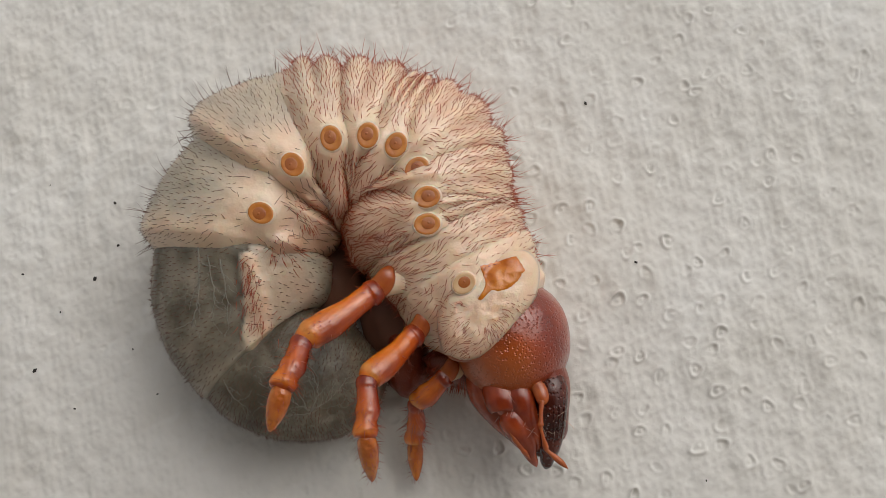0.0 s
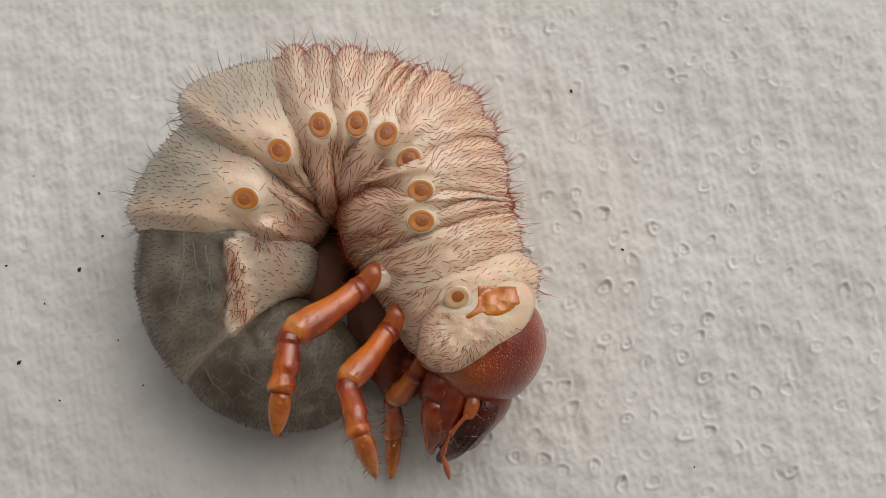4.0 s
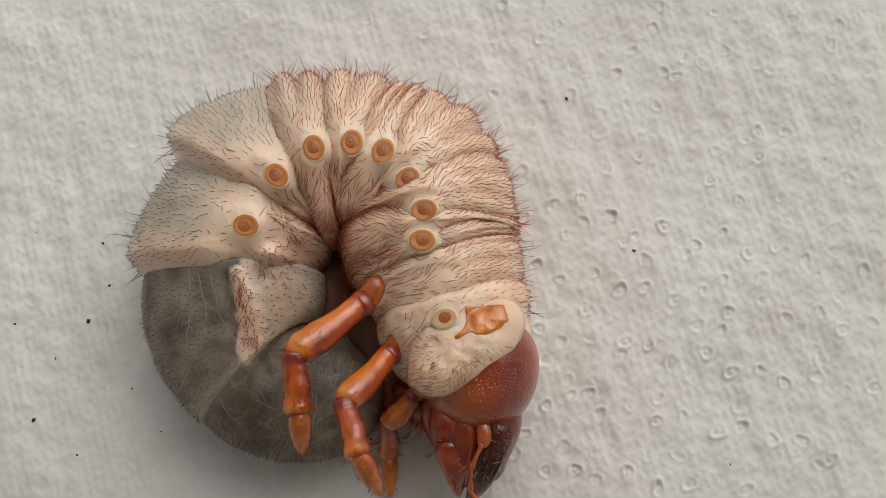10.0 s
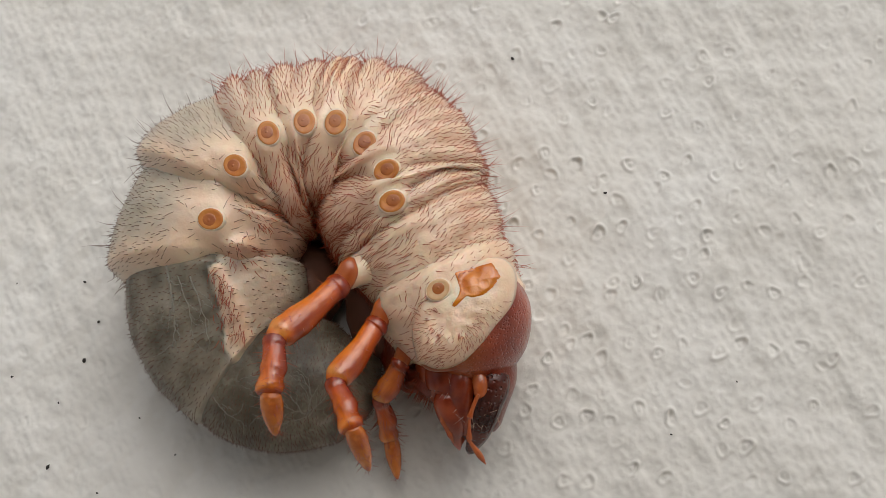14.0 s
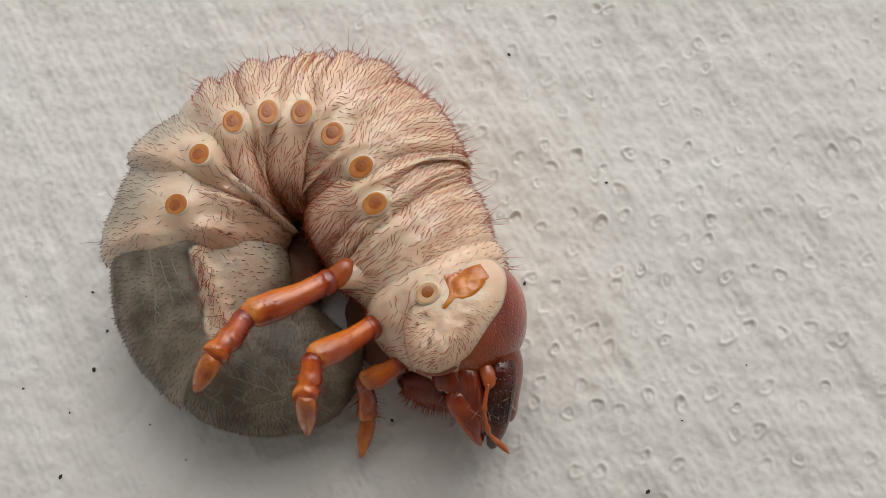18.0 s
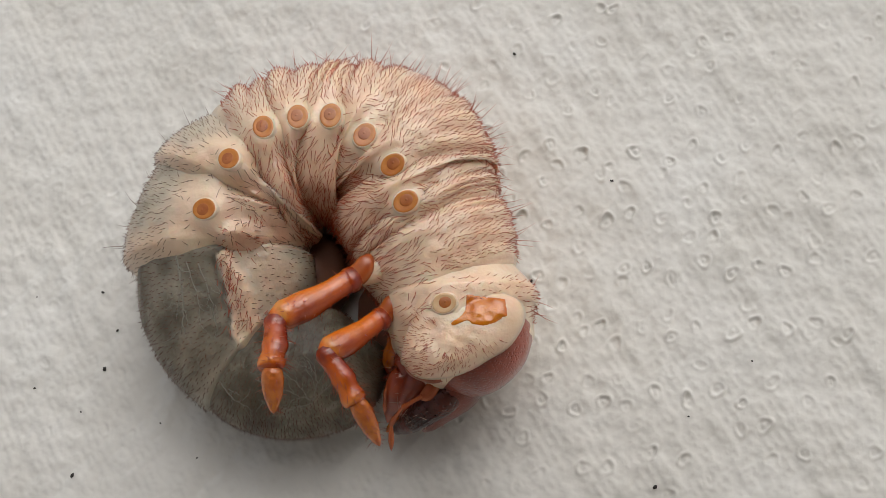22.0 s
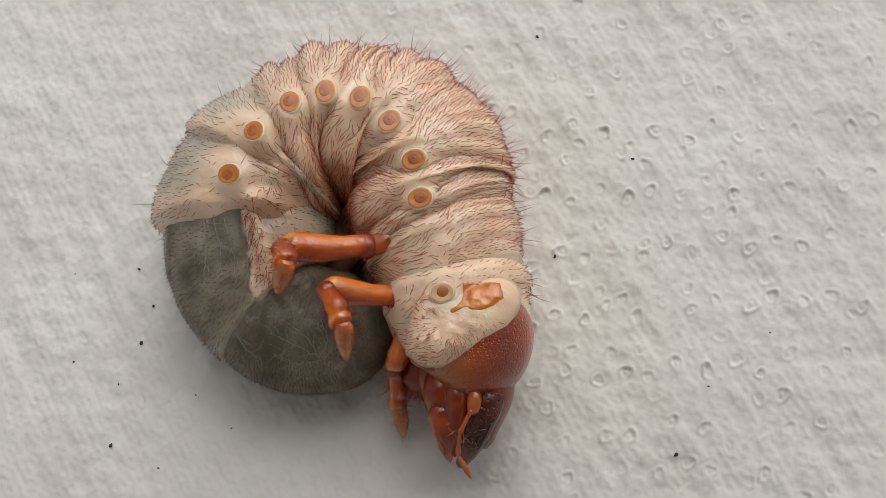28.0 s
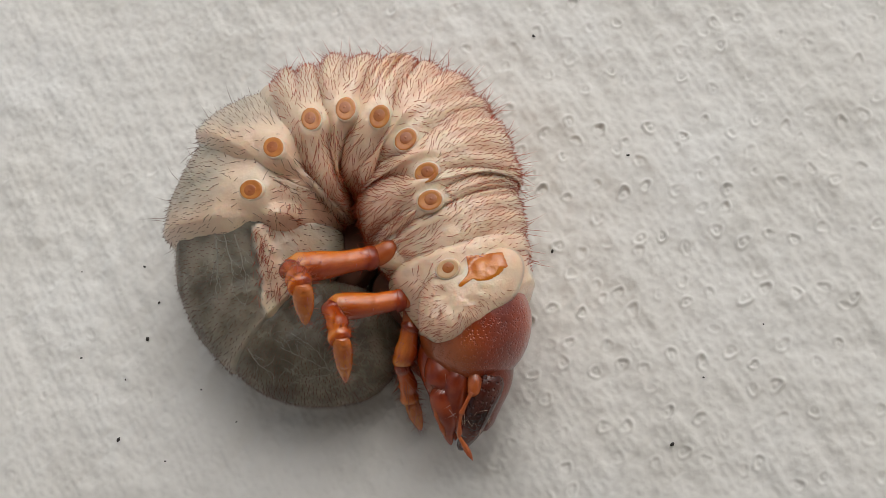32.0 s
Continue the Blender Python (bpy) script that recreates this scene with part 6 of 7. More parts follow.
    walk(segments[9], crawl(9, [
        (0, -3.901, 6.521, 0.69, 3.61), (0.5, -3.918, 6.716, 0.95, 3.32), (1, -3.925, 6.586, 1, 3.9), (1.5, -3.945, 6.532, 0.8, 3.68),
        (2, -3.891, 6.537, 0.95, 3.5), (2.5, -3.944, 6.776, 1.05, 2.9), (3, -3.924, 6.658, 0.97, 3.44), (3.5, -4.032, 6.612, 0.82, 3.83),
        (5.5, -3.79, 6.654, 0.09, 3.42), (6, -3.818, 6.645, 0.1, 4.06), (6.5, -3.851, 6.523, 0.17, 4.15), (7, -3.965, 6.311, 0.16, 4.73),
        (7.5, -3.984, 6.367, -0.04, 3.12), (8, -4.186, 6.653, -0.02, 2.71), (8.5, -4.325, 6.589, -0.08, 1.14), (9, -4.39, 6.776, 0, 0),
        (9.5, -4.411, 6.458, -0.05, 0.35), (10, -4.412, 6.785, 0.23, 0.22), (10.5, -4.456, 6.806, 0.14, -0.05), (11, -4.508, 6.588, 0.19, 0.9),
        (11.5, -4.353, 6.729, 0.13, 1.29), (12, -4.589, 6.697, -0.03, 1.32), (12.5, -4.456, 6.569, 0.09, 3.19), (13, -4.396, 6.915, 0.45, 2.02),
        (13.5, -4.348, 6.732, 1.32, 5.27), (14, -4.218, 6.283, 1.21, 8.93), (14.5, -4.111, 6.009, 1.37, 10.64), (16.5, -3.759, 5.212, 0.01, 18.4),
        (17, -3.898, 4.951, 0.72, 19.94), (17.5, -4.007, 4.736, 1.22, 21.01), (18, -4.244, 4.545, 1.33, 22.41), (18.5, -4.283, 4.506, 1.57, 24.1),
        (19, -4.524, 4.393, 1.98, 25.57), (19.5, -4.374, 4.301, 1.57, 24.71), (20, -4.431, 4.467, 1.17, 24.17), (20.5, -4.294, 4.624, 0.88, 23.48),
        (21, -4.347, 4.841, 0.51, 22.93), (21.5, -4.227, 4.818, 0.13, 21.29), (22, -4.19, 4.74, 0.09, 21.04), (22.5, -4.182, 4.883, 0.26, 19.38),
        (23, -4.152, 4.93, 0.35, 18.66), (23.5, -4.24, 4.894, 0.08, 18.78), (24, -4.337, 4.85, 0.42, 19.71), (24.5, -4.509, 4.826, 0.35, 19.81),
        (25, -4.592, 4.619, 0.79, 19.84), (25.5, -4.644, 4.733, 1.26, 19.51), (27.5, -4.701, 3.737, 0.36, 21.78), (28, -4.737, 3.524, 0.3, 22.39),
        (28.5, -4.69, 3.693, 0.63, 21.03), (29, -4.649, 3.812, 0.83, 20.02), (29.5, -4.578, 3.898, 0.62, 18.67), (30, -4.468, 3.833, 0.39, 17.87),
        (30.5, -4.491, 3.822, 0.2, 17.62), (31, -4.529, 4.016, -0.19, 16.72), (31.5, -4.522, 4.08, -0.22, 16.12), (32, -4.504, 4.457, -0.66, 14.96),
    ]))
    walk(segments[10], crawl(10, [
        (0, -6.987, 2.024, -0.61, -0.86), (0.5, -6.934, 2.147, -0.73, -0.9), (1, -6.962, 2.129, -0.97, -0.49), (1.5, -6.927, 1.98, -0.44, -0.42),
        (2, -6.89, 1.993, -0.8, -0.46), (2.5, -6.904, 2.137, -0.86, -0.74), (3, -6.917, 2.088, -0.99, -0.22), (3.5, -6.981, 2.052, -0.74, 0.5),
        (5.5, -6.772, 2.119, -0.11, 0.73), (6, -6.713, 2.076, 0.11, 1.53), (6.5, -6.798, 2.047, -0.36, 1.67), (7, -6.851, 1.817, -0.23, 2.52),
        (7.5, -6.923, 1.789, -0.02, 1.13), (8, -6.996, 2.011, 0.06, 1.45), (8.5, -7.142, 1.859, 0.02, 0.55), (9, -7.116, 1.94, 0, 0),
        (9.5, -7.157, 1.636, 0.15, 0.23), (10, -7.172, 1.9, -0.15, -0.13), (10.5, -7.262, 1.93, 0, -0.65), (11, -7.282, 1.749, -0.03, 0.33),
        (11.5, -7.225, 1.949, -0.04, 0.08), (12, -7.376, 1.891, 0.36, 0.59), (12.5, -7.366, 1.896, 0.21, 1.13), (13, -7.421, 2.267, -0.36, -0.85),
        (13.5, -7.285, 2.383, -1.54, 1.77), (14, -7.147, 2.155, -1.39, 4.95), (14.5, -7.084, 2.133, -1.8, 6.1), (16.5, -6.648, 1.905, 0.42, 13.18),
        (17, -6.571, 1.832, -0.24, 14.83), (17.5, -6.7, 1.618, -1.08, 15.88), (18, -6.832, 1.57, -0.97, 17.21), (18.5, -6.917, 1.573, -1.4, 18.52),
        (19, -7.001, 1.558, -1.68, 20.1), (19.5, -7.062, 1.438, -1.5, 18.73), (20, -7.093, 1.559, -0.64, 18.17), (20.5, -7.138, 1.689, -0.62, 17.05),
        (21, -7.165, 1.846, 0.2, 16.51), (21.5, -7.205, 1.714, 0.37, 14.9), (22, -7.207, 1.739, 0.27, 14.32), (22.5, -7.231, 1.773, 0.09, 12.53),
        (23, -7.248, 1.787, -0.01, 11.6), (23.5, -7.231, 1.796, 0.65, 12.09), (24, -7.261, 1.814, 0.17, 13.1), (24.5, -7.354, 1.715, 0.76, 13.4),
        (25, -7.406, 1.593, 0.18, 13.08), (25.5, -7.422, 1.709, -0.6, 12.81), (27.5, -7.471, 1.088, 0.54, 14.77), (28, -7.456, 0.91, 0.56, 15.64),
        (28.5, -7.481, 0.92, 0.1, 14.18), (29, -7.432, 0.929, -0.05, 13.16), (29.5, -7.439, 0.921, 0.06, 11.95), (30, -7.455, 0.861, 0.12, 10.88),
        (30.5, -7.424, 0.871, 0.44, 10.85), (31, -7.381, 0.87, 1.33, 10.45), (31.5, -7.376, 0.879, 1.35, 9.98), (32, -7.256, 1.252, 2.12, 9.18),
    ]))
    walk(head, [(t, nod(t, x, y, a)) for t, x, y, a in [
        (0, 18.256, -12.935, -85.64), (0.5, 17.601, -12.659, -91.11), (1, 17.188, -12.133, -95.78), (1.5, 16.7, -12.49, -100.54),
        (2, 16.19, -12.872, -105), (2.5, 15.594, -12.668, -112.2), (3, 15.191, -12.755, -119.05), (3.5, 15.442, -13.39, -120.42),
        (5.5, 12.758, -15.301, -129.54), (6, 12.074, -15.494, -131.92), (6.5, 12.443, -15.932, -125.08), (7, 12.786, -16.48, -119.48),
        (7.5, 13.677, -16.556, -114.53), (8, 14.187, -16.031, -109.8), (8.5, 14.299, -15.904, -109.55), (9, 14.341, -15.866, -110.68),
        (9.5, 13.973, -15.899, -109.94), (10, 13.956, -15.526, -108.97), (10.5, 14.331, -15.242, -106.55), (11, 14.609, -15.186, -105.46),
        (11.5, 14.958, -14.545, -106.06), (12, 15.226, -13.938, -106.21), (12.5, 15.477, -13.758, -110.28), (13, 15.459, -13.635, -114.78),
        (13.5, 15.244, -13.909, -113.98), (14, 15.011, -14.51, -113.1), (14.5, 15.061, -14.49, -111.74), (16.5, 16.26, -15.62, -105.16),
        (17, 16.513, -15.982, -103.82), (17.5, 16.76, -15.825, -102.93), (18, 16.973, -15.552, -101.36), (18.5, 16.73, -14.932, -104.48),
        (19, 15.988, -14.621, -108.61), (19.5, 15.537, -14.594, -117.28), (20, 14.978, -14.158, -126.66), (20.5, 14.049, -13.842, -139.49),
        (21, 12.504, -14.1, -152.3), (21.5, 11.8, -15.364, -153.64), (22, 11.195, -15.759, -154.86), (22.5, 10.254, -16.393, -154.3),
        (23, 9.58, -16.708, -153.67), (23.5, 9.202, -17.017, -150.11), (24, 8.811, -17.426, -146.14), (24.5, 9.465, -17.378, -142.14),
        (25, 10.17, -18.066, -138.29), (25.5, 10.593, -18.498, -134.48), (27.5, 12.679, -19.181, -118.15), (28, 12.838, -19.266, -114.83),
        (28.5, 13.132, -19.088, -114.17), (29, 13.212, -18.987, -114.18), (29.5, 13.379, -18.613, -113.39), (30, 13.676, -18.13, -112.03),
        (30.5, 13.701, -17.794, -110.07), (31, 13.668, -17.452, -108.28), (31.5, 13.104, -17.001, -111.08), (32, 12.402, -16.749, -114.75),
    ]])
    step(hind_leg, [
        (0, 4.71, -5.97, 12, -141.64, 21.04, -105.53, 28.46, -107.59, -14.36), (0.5, 4.47, -6.09, 12, -141.45, 20.1, -103.56, 27.31, -106.26, -15.16),
        (1, 4.4, -6.21, 12, -140.29, 20.06, -100.5, 26.28, -103.6, -16.06), (1.5, 4.6, -6.23, 12, -140.97, 21.62, -100.91, 21.9, -103.24, -16.83),
        (2, 4.66, -6.27, 12, -141.61, 22.03, -101.02, 15.17, -102.56, -17.99), (2.5, 4.36, -6.09, 12, -141.62, 23.25, -100.38, 14.11, -102.98, -16.49),
        (3, 4.32, -6.29, 12, -141.55, 25.8, -99.49, 14.84, -103.1, -16.22), (3.5, 4.9, -6.46, 12, -140.64, 24.92, -95.42, 14.42, -99.63, -16.18),
        (5.5, 4.33, -6.05, 12, -139.22, 24.36, -83.62, -11.94, -90.26, -15.45), (6, 4.17, -5.69, 12, -138.98, 24.4, -80.82, -11.79, -87.88, -15.1),
        (6.5, 3.93, -5.92, 12, -139.56, 23.23, -80.48, -11.78, -87.54, -14.91), (7, 3.84, -6.28, 12, -140.66, 23.36, -80.78, -11.89, -87.9, -15.02),
        (7.5, 4.27, -6.91, 12, -141.07, 23.82, -82.98, 13.41, -88.39, -19.57), (8, 4.12, -6.74, 12, -142.14, 21.16, -85.31, 16.46, -88.5, -27.11),
        (8.5, 4.11, -6.73, 12, -140.48, 20.08, -84.46, 14.46, -88.13, -29.73), (9, 4.19, -6.54, 12, -140.55, 18.28, -84.84, -12.14, -88.88, -31.01),
        (9.5, 4.26, -6.72, 12, -140.87, 21.26, -85.78, 13.36, -90.46, -33.6), (10, 4.34, -6.26, 12, -141.16, 20.18, -86.36, -12.02, -91.46, -30.95),
        (10.5, 4.19, -6.29, 12, -141.03, 18.81, -87.51, -12.06, -89.24, -28.63), (11, 4.17, -6.41, 12, -142.09, 18.04, -89.83, 12.2, -88.18, -28.04),
        (11.5, 4.16, -6.45, 12, -140.91, 22.15, -93.26, 17.06, -93.11, -25.41), (12, 3.92, -6.74, 12, -138.82, 24.14, -95.98, 21.59, -96.95, -23.35),
        (12.5, 4.25, -6.77, 12, -139.68, 26.32, -95, 17.59, -97.2, -27.43), (13, 4.19, -6.74, 12, -140.17, 26.51, -94.18, -12.03, -97.63, -28.11),
        (13.5, 3.93, -6.28, 12, -140.99, 25.56, -95.66, 12.53, -97.3, -29.04), (14, 3.85, -6.24, 12, -141.68, 26.8, -97.24, 18.61, -97.05, -29.26),
        (14.5, 3.77, -6.15, 12, -143.64, 25.65, -100.51, 21.05, -100.08, -31.65), (16.5, 4.2, -7.28, 12, -150.94, 18.98, -113.14, 26.43, -111.99, -38.27),
        (17, 4.31, -7.6, 12, -153, 17.92, -117.13, 25.92, -115.54, -39.43), (17.5, 4.65, -7.7, 12, -157.65, 17.64, -120.59, 28.98, -127.74, -37.19),
        (18, 4.76, -7.76, 12, -161.57, 17.15, -124.6, 28.87, -137.87, -30.36), (18.5, 4.52, -7.63, 12, -162.27, 17.37, -125.75, 24.64, -139.08, -26.6),
        (19, 3.87, -7.65, 12, -163.7, 17.53, -127.71, 18.38, -140.98, -22.3), (19.5, 3.94, -8.01, 12, -158.07, 17.69, -122.47, 34.35, -130.16, -29.17),
        (20, 3.78, -7.76, 12, -153.25, 17.4, -118.13, 41.1, -119.11, -30.22), (20.5, 4.16, -7.22, 12, -152.74, 19.26, -111.14, 32.99, -112.14, -31.08),
        (21, 3.97, -7.19, 12, -152.65, 25.85, -108.45, -12.19, -105.49, -30.29), (21.5, 4.26, -7.57, 12, -153.27, 25.17, -101.43, 21.15, -103.34, -27.96),
        (22, 4.53, -7.04, 12, -153.95, 22.98, -93.77, 23.88, -101.06, -23.66), (22.5, 4.72, -6.57, 12, -154.89, 23.19, -92.48, 29.66, -97.15, -24.39),
        (23, 5.14, -5.78, 12, -155.87, 22.98, -90.91, 34.49, -93.02, -24.22), (23.5, 5.1, -5.47, 12, -157.91, 22.65, -84.87, 36.85, -99.55, -29.86),
        (24, 4.94, -5.27, 12, -159.62, 21.83, -77.9, 38.15, -106.22, -33.46), (24.5, 4.92, -4.82, 12, -162.65, 20.94, -79.72, 41.53, -102.04, -36.78),
        (25, 5.05, -5.16, 12, -166.06, 20.47, -82.27, 44.88, -97.98, -39.93), (25.5, 4.86, -5.6, 12, -168, 19.65, -79.64, 47.83, -101.04, -39.92),
        (27.5, 4.73, -7.14, 12, -175.9, 21.72, -65.15, 55, -120.09, -45.64), (28, 4.5, -7.35, 12, -178.57, 21.31, -60.82, 55, -128.37, -45.86),
        (28.5, 4.77, -7.1, 12, -178.26, 18.66, -74.46, 55, -132.07, -51.18), (29, 4.98, -6.85, 12, -178.62, 17.84, -89.94, 55, -134.07, -53.91),
        (29.5, 4.79, -7.22, 12, -179.27, 24, -84.34, 55, -127.02, -44.61), (30, 4.66, -7.6, 12, -179.5, 30.45, -81, 52.97, -122.52, -36.37),
        (30.5, 4.48, -7.7, 12, -175.95, 25.95, -71.03, 52.35, -118.15, -42.4), (31, 4.3, -7.77, 12, -172.9, 20.21, -61.89, 50.43, -113.31, -47.46),
        (31.5, 4.2, -7.41, 12, -171.5, 23.86, -56.73, 49.71, -104.24, -43.83), (32, 3.98, -6.93, 12, -171.08, 25.24, -52.72, 47.69, -97.34, -37.22),
    ])
    step(middle_leg, [
        (0, 8.04, -9.47, 10.5, -132.48, 30.43, -87.07, 15.63, -84.68, -35.9), (0.5, 7.72, -9.47, 10.5, -132.71, 28.13, -83.48, 13.81, -81.84, -38.39),
        (1, 7.63, -9.4, 10.5, -131.98, 26.37, -78.83, -11.91, -77.69, -40.16), (1.5, 7.57, -9.52, 10.5, -131.62, 28.1, -77.09, 14.56, -80.19, -39.27),
        (2, 7.4, -9.68, 10.5, -131.24, 29.03, -75.06, 15.66, -82.14, -37.38), (2.5, 7.06, -9.5, 10.5, -129.69, 28.97, -74.71, 14.42, -80.78, -39.05),
        (3, 6.99, -9.67, 10.5, -128.06, 30.12, -74.12, 14.91, -79.07, -40.72), (3.5, 7.39, -9.83, 10.5, -125.85, 29.37, -70.99, 18.43, -74.33, -38.76),
        (5.5, 5.77, -9.44, 10.5, -118.59, 27.64, -61.41, 28.16, -63.18, -33.75), (6, 5.36, -9.08, 10.5, -117.02, 27.14, -58.78, 29.68, -60.68, -32.92),
        (6.5, 5.18, -9.26, 10.5, -116.48, 22.12, -58.84, 23.06, -66.16, -33.71), (7, 5.11, -9.53, 10.5, -116.52, 21.14, -60.98, -11.93, -72.54, -34.45),
        (7.5, 5.72, -10.32, 10.5, -119.21, 22.73, -62.82, 25.1, -75.28, -34.19), (8, 5.79, -10.37, 10.5, -123.09, 24.2, -66.6, 29.79, -77.15, -33.25),
        (8.5, 6.01, -10.69, 10.5, -126.4, 26.83, -66.51, 26.14, -73.75, -35.86), (9, 6.25, -10.9, 10.5, -131.61, 28.88, -67.61, 21.56, -70.92, -41.23),
        (9.5, 6.17, -10.92, 10.5, -130.96, 30.31, -70.37, 22.04, -69.16, -42.67), (10, 6.19, -10.42, 10.5, -130.36, 29.13, -72.77, 17.85, -66.98, -41.62),
        (10.5, 6.26, -10.47, 10.5, -131.44, 25.79, -72.38, 19.1, -70.36, -41.44), (11, 6.37, -10.63, 10.5, -133.77, 22.28, -73.1, 21.39, -74.37, -41.49),
        (11.5, 6.3, -10.51, 10.5, -130.68, 23.89, -74.93, 24.53, -81.95, -38.1), (12, 6.07, -10.59, 10.5, -126.98, 23.01, -75.95, 28.12, -87.42, -35.21),
        (12.5, 6.69, -10.42, 10.5, -129.9, 22.8, -78.43, 29.74, -88.97, -34.85), (13, 6.94, -10.25, 10.5, -132.31, 21.41, -81.86, 28.85, -91.09, -34.5),
        (13.5, 6.54, -9.86, 10.5, -131.61, 21.16, -77.78, 25.98, -87.32, -37.5), (14, 6.26, -9.82, 10.5, -130.74, 21.25, -72.89, 24.93, -83.27, -41.98),
        (14.5, 6.25, -9.87, 10.5, -133.79, 21.83, -74.39, 30.68, -85.54, -42.89), (16.5, 7.09, -11.45, 10.5, -147.4, 29.55, -86.46, 42.51, -92.36, -44.72),
        (17, 7.28, -11.88, 10.5, -151.42, 30.4, -90.37, 44.7, -94.28, -45.08), (17.5, 7.5, -11.92, 10.5, -152.34, 30.75, -92.21, 43.55, -102.85, -51.11),
        (18, 7.57, -11.9, 10.5, -152.85, 30.48, -93.23, 41.75, -112.53, -54.71), (18.5, 7.42, -11.61, 10.5, -155.21, 29.68, -96.12, 39.73, -116.99, -52.42),
        (19, 6.8, -11.51, 10.5, -158.18, 28.05, -99.56, 37.31, -121.73, -50.02), (19.5, 7.07, -11.99, 10.5, -161.11, 31.73, -97.58, 35.65, -114.02, -46.13),
        (20, 7.13, -11.94, 10.5, -164.93, 33, -96.23, 32.65, -107.56, -40.52), (20.5, 7.12, -10.86, 10.5, -152.41, 32.31, -82.9, 31.48, -96.84, -41.01),
        (21, 6.51, -10.31, 10.5, -141.04, 26.81, -70.87, 24.57, -86.66, -38.87), (21.5, 6.37, -10.86, 10.5, -144.27, 30.7, -67.93, 16.24, -81.44, -40.64),
        (22, 6.25, -10.51, 10.5, -147.91, 32.82, -65.2, -11.42, -74.97, -35.9), (22.5, 6.15, -10.25, 10.5, -147.76, 32.78, -64.68, -11.63, -73.14, -42.26),
        (23, 6.29, -9.67, 10.5, -147.75, 32.39, -64.02, -11.84, -70.49, -47.42), (23.5, 6.26, -9.4, 10.5, -152.01, 29.25, -58.27, -11.86, -74.22, -49.14),
        (24, 6.13, -9.22, 10.5, -155.82, 24.72, -51.96, -11.75, -77.01, -49.44), (24.5, 6.28, -9.16, 10.5, -160.32, 22.56, -49.86, -11.48, -80.8, -49.7),
        (25, 6.54, -9.87, 10.5, -165.05, 21.45, -48.66, -11.32, -85.94, -50.27), (25.5, 6.43, -10.32, 10.5, -167.84, 22.1, -50.06, -11.52, -88.65, -52.43),
        (27.5, 6.53, -11.6, 10.5, -180.67, 30.38, -59.48, 27.62, -99.17, -55), (28, 6.29, -11.78, 10.5, -184.82, 30.88, -63.16, 30.53, -102.19, -55),
        (28.5, 6.47, -11.64, 10.5, -184.42, 26.53, -62.76, 30.38, -109.66, -55), (29, 6.52, -11.51, 10.5, -184.7, 21.63, -63.06, 30.44, -117.02, -55),
        (29.5, 6.47, -11.64, 10.5, -185.84, 26.74, -65.19, 35.56, -116.25, -52.6), (30, 6.51, -11.73, 10.5, -186.62, 31.39, -67.11, 40.24, -114.95, -48.68),
        (30.5, 6.45, -11.73, 10.5, -183.21, 26.98, -67.28, 40.17, -115.14, -48.28), (31, 6.37, -11.71, 10.5, -180.28, 21.64, -67.73, 40.19, -115.93, -48.04),
        (31.5, 6.29, -11.22, 10.5, -176.82, 21.48, -66.65, 39.29, -105.78, -46.89), (32, 6.06, -10.72, 10.5, -174.5, 20.97, -67.99, 37.58, -97.32, -42.92),
    ])
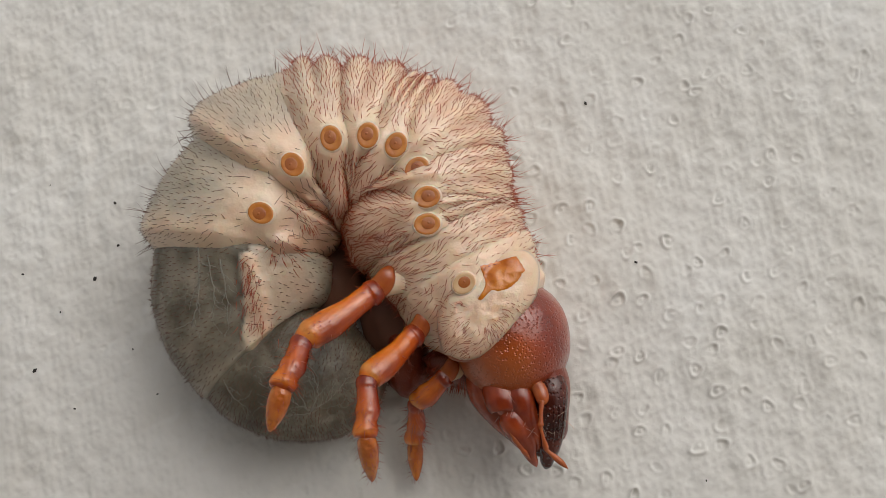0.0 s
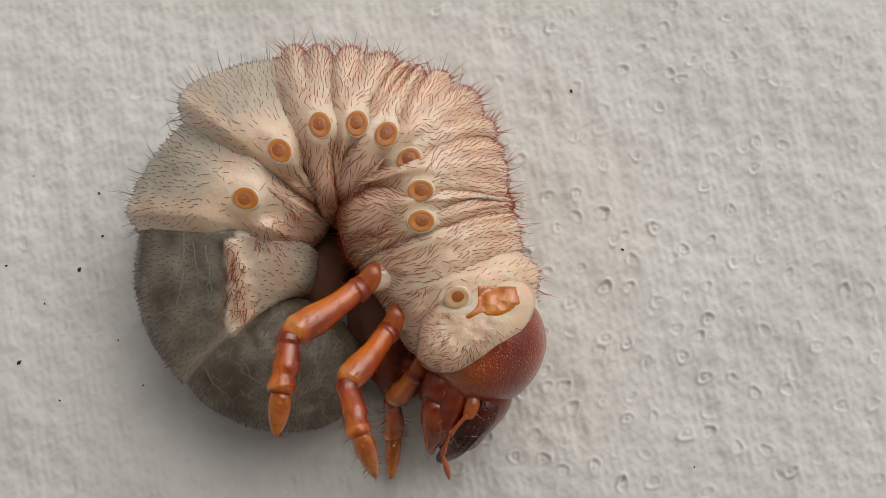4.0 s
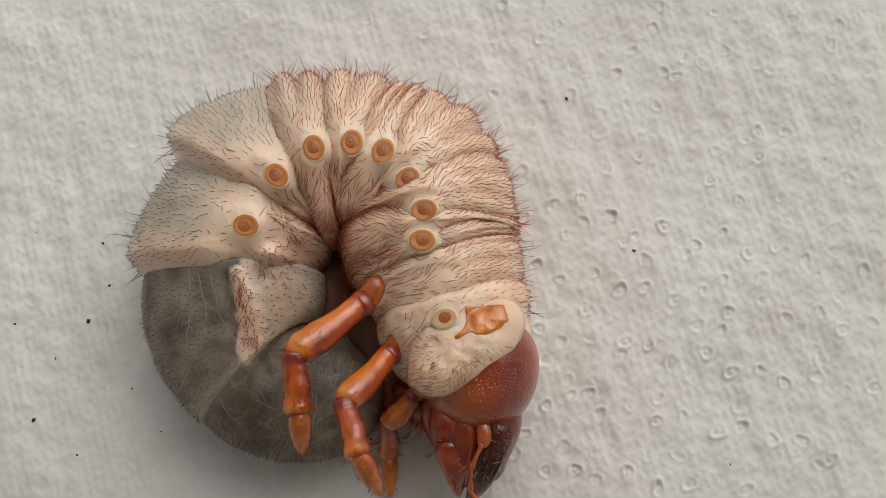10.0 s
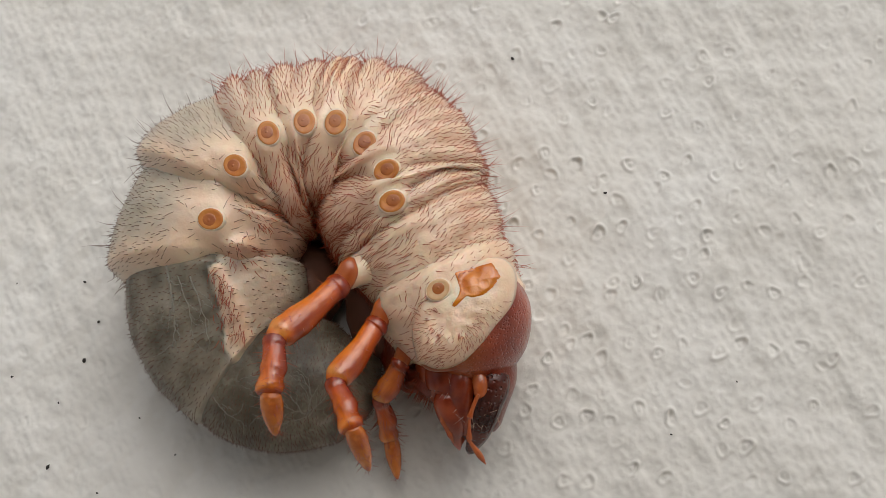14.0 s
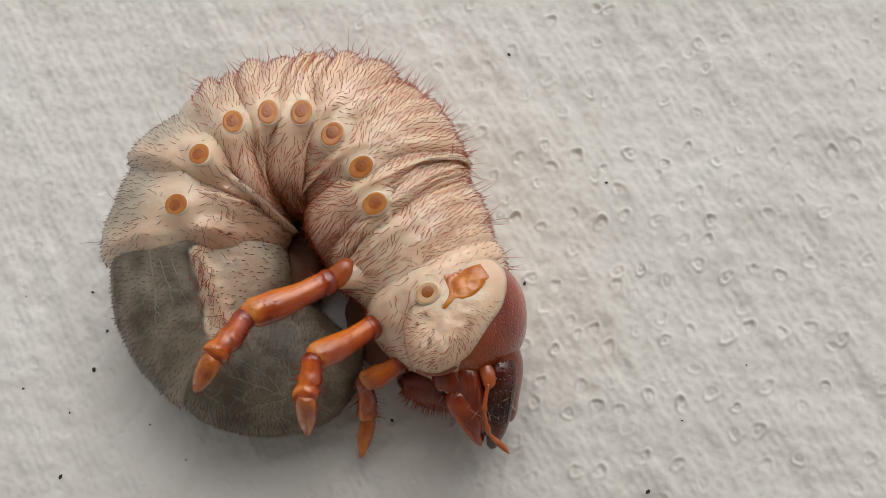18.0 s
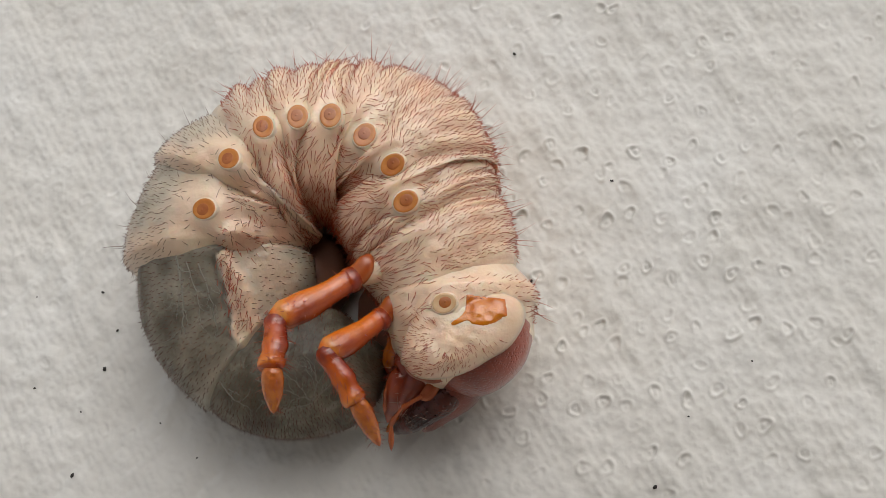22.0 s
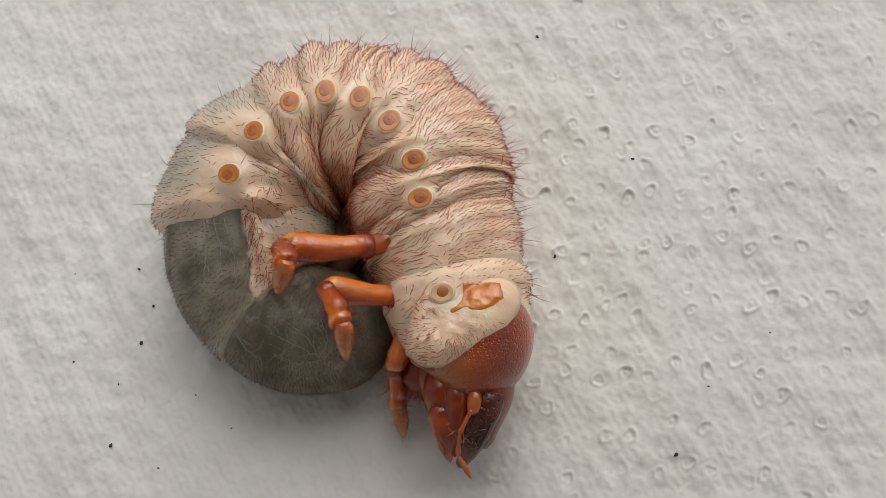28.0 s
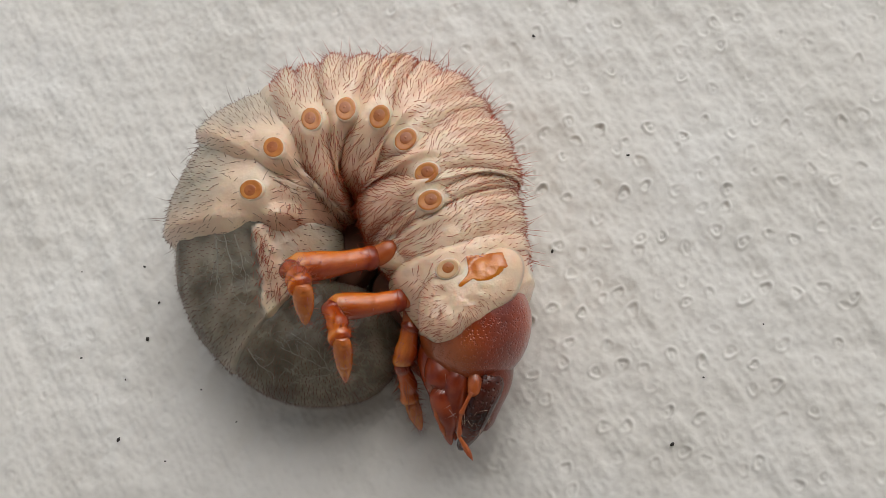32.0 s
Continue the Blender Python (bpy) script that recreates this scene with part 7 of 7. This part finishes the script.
    step(front_leg, [
        (0, 10.53, -13.06, 8, -138.64, -30.73, -92.83, -36.36, -87.36, -20.65), (0.5, 10.23, -13.02, 8, -136.94, -25.47, -91.04, -37.34, -89.57, -24.69),
        (1, 10.21, -12.87, 8, -134.33, -19.46, -87.92, -38.25, -90.8, -30.02), (1.5, 9.89, -12.72, 8, -132.69, -18.77, -87.16, -38.08, -91.49, -30.98),
        (2, 9.5, -12.63, 8, -130.94, -16.74, -85.97, -37.65, -91.67, -33.75), (2.5, 9.2, -12.58, 8, -135.13, -17.25, -83.89, -37.53, -92.71, -33.28),
        (3, 9.16, -12.85, 8, -139.15, -18.36, -81.48, -37.43, -93.31, -32.14), (3.5, 9.67, -13.18, 8, -135.22, -29.31, -82.65, -41.18, -91.64, -17.27),
        (5.5, 8.13, -13.58, 8, -113.87, -53.05, -99.75, -40.25, -79.88, 0), (6, 7.75, -13.41, 8, -105.74, -55, -105.84, -38.99, -56.24, 0),
        (6.5, 7.43, -13.59, 8, -122.67, -51.51, -98.27, -41.31, -95.29, 0), (7, 7.15, -13.85, 8, -135.9, -43.34, -92.71, -47.91, -116.13, 0),
        (7.5, 7.65, -14.26, 8, -137.99, -42.26, -93.12, -48.93, -102.08, 0), (8, 7.67, -14.01, 8, -140.47, -39.79, -92.11, -46.21, -95.33, -4.04),
        (8.5, 7.87, -14.27, 8, -142.91, -40.33, -92.68, -49.33, -91.37, -1.16), (9, 8.03, -14.5, 8, -146.85, -40.56, -94.22, -50.62, -88.45, 0),
        (9.5, 7.81, -14.47, 8, -144.03, -39.69, -95, -51.52, -90.1, 0), (10, 7.76, -14.03, 8, -141.31, -36.59, -94.91, -54.98, -91.59, 0),
        (10.5, 7.79, -13.84, 8, -138.58, -28.81, -93.89, -53.09, -88.19, -7.91), (11, 7.82, -13.76, 8, -137.51, -18.72, -93.56, -50.19, -85.65, -19.67),
        (11.5, 7.79, -13.48, 8, -128.58, -21.52, -93.24, -47.65, -87.38, -18.95), (12, 7.68, -13.33, 8, -119.01, -18.6, -91.32, -46.2, -87.51, -23.17),
        (12.5, 8.15, -13.27, 8, -124.8, -22.61, -88.97, -41.48, -90.19, -23.44), (13, 8.24, -13.23, 8, -130.74, -22.81, -87.65, -37.66, -94.22, -27.08),
        (13.5, 7.79, -13.01, 8, -131.89, -26.17, -87.37, -38.17, -92.47, -23.16), (14, 7.43, -13.11, 8, -132.96, -30.77, -87.38, -39.85, -91.16, -17.17),
        (14.5, 7.53, -13.01, 8, -137.08, -27.07, -90.25, -42.24, -95.38, -18.37), (16.5, 8.92, -14.04, 8, -150.32, 6.63, -103.41, -46.58, -107.79, -38.44),
        (17, 9.24, -14.35, 8, -153.33, 6.36, -108.8, -45.92, -110.64, -37.18), (17.5, 9.27, -14.66, 8, -159.65, 6.91, -102.91, -50.73, -111.95, -37.4),
        (18, 9.21, -14.96, 8, -166.43, -20.08, -99.97, -51.16, -112.37, -17.54), (18.5, 9.21, -14.68, 8, -159.99, 6.84, -97.7, -48.1, -112.82, -37.5),
        (19, 8.71, -14.59, 8, -155.13, 6.31, -99.64, -42.59, -114.08, -38.17), (19.5, 8.9, -14.66, 8, -153.64, 6.27, -97.89, -42.6, -104.75, -39.24),
        (20, 8.9, -14.26, 8, -152.83, 6.14, -97.01, -41.14, -95.58, -37.72), (20.5, 8.39, -13.36, 8, -143.09, 6.55, -78.21, -48.02, -87.37, -44.35),
        (21, 7.27, -13.01, 8, -132.61, 6.77, -59.72, -48.54, -77.65, -48.7), (21.5, 7.03, -12.81, 8, -128.14, -37.05, -58, -54.44, -95, 0),
        (22, 6.84, -11.56, 8, -120.29, -53.8, -70, -39.75, -140, 0), (22.5, 6.72, -12.03, 8, -125.91, -55, -85, -38.99, -180, 0),
        (23, 6.87, -12.21, 8, -133.85, -55, -92, -38.99, -195, 0), (23.5, 6.65, -12.32, 8, -128.57, -55, -100, -38.99, -200, 0),
        (24, 6.41, -12.55, 8, -124.01, -55, -104, -38.99, -200, 0), (24.5, 6.63, -11.86, 8, -120.48, -55, -104, -38.99, -196, 0),
        (25, 6.91, -11.92, 8, -116.86, -55, -104, -38.99, -180, 0), (25.5, 6.78, -12.27, 8, -116.95, -55, -102, -38.99, -160, 0),
        (27.5, 6.67, -14.02, 9.05, -112, -30, -95.4, -47, -92, -45.1), (28, 6.48, -14.23, 9.05, -112, -30, -94.4, -47, -90.9, -45.1),
        (28.5, 6.68, -13.81, 8.62, -112, -30, -94.2, -40.5, -89.8, -43.4), (29, 6.69, -13.38, 8.08, -112, -30, -94.5, -33, -89.2, -41.6),
        (29.5, 6.72, -12.85, 7.37, -112, -30, -95, -23.5, -89, -39.8), (30, 6.86, -12.35, 6.42, -112, -30, -94.8, -11.5, -88.2, -37.9),
        (30.5, 6.55, -13.07, 8.08, -112, -30, -91.1, -31.8, -85.8, -43.2), (31, 6.28, -13.86, 9.07, -112, -30, -87.1, -45.2, -83.7, -48),
        (31.5, 6.37, -13.3, 9.07, -112, -30, -85.5, -45.2, -82.2, -48), (32, 6.33, -12.66, 9.07, -112, -30, -84.9, -45.2, -81.6, -48),
    ])


motions()
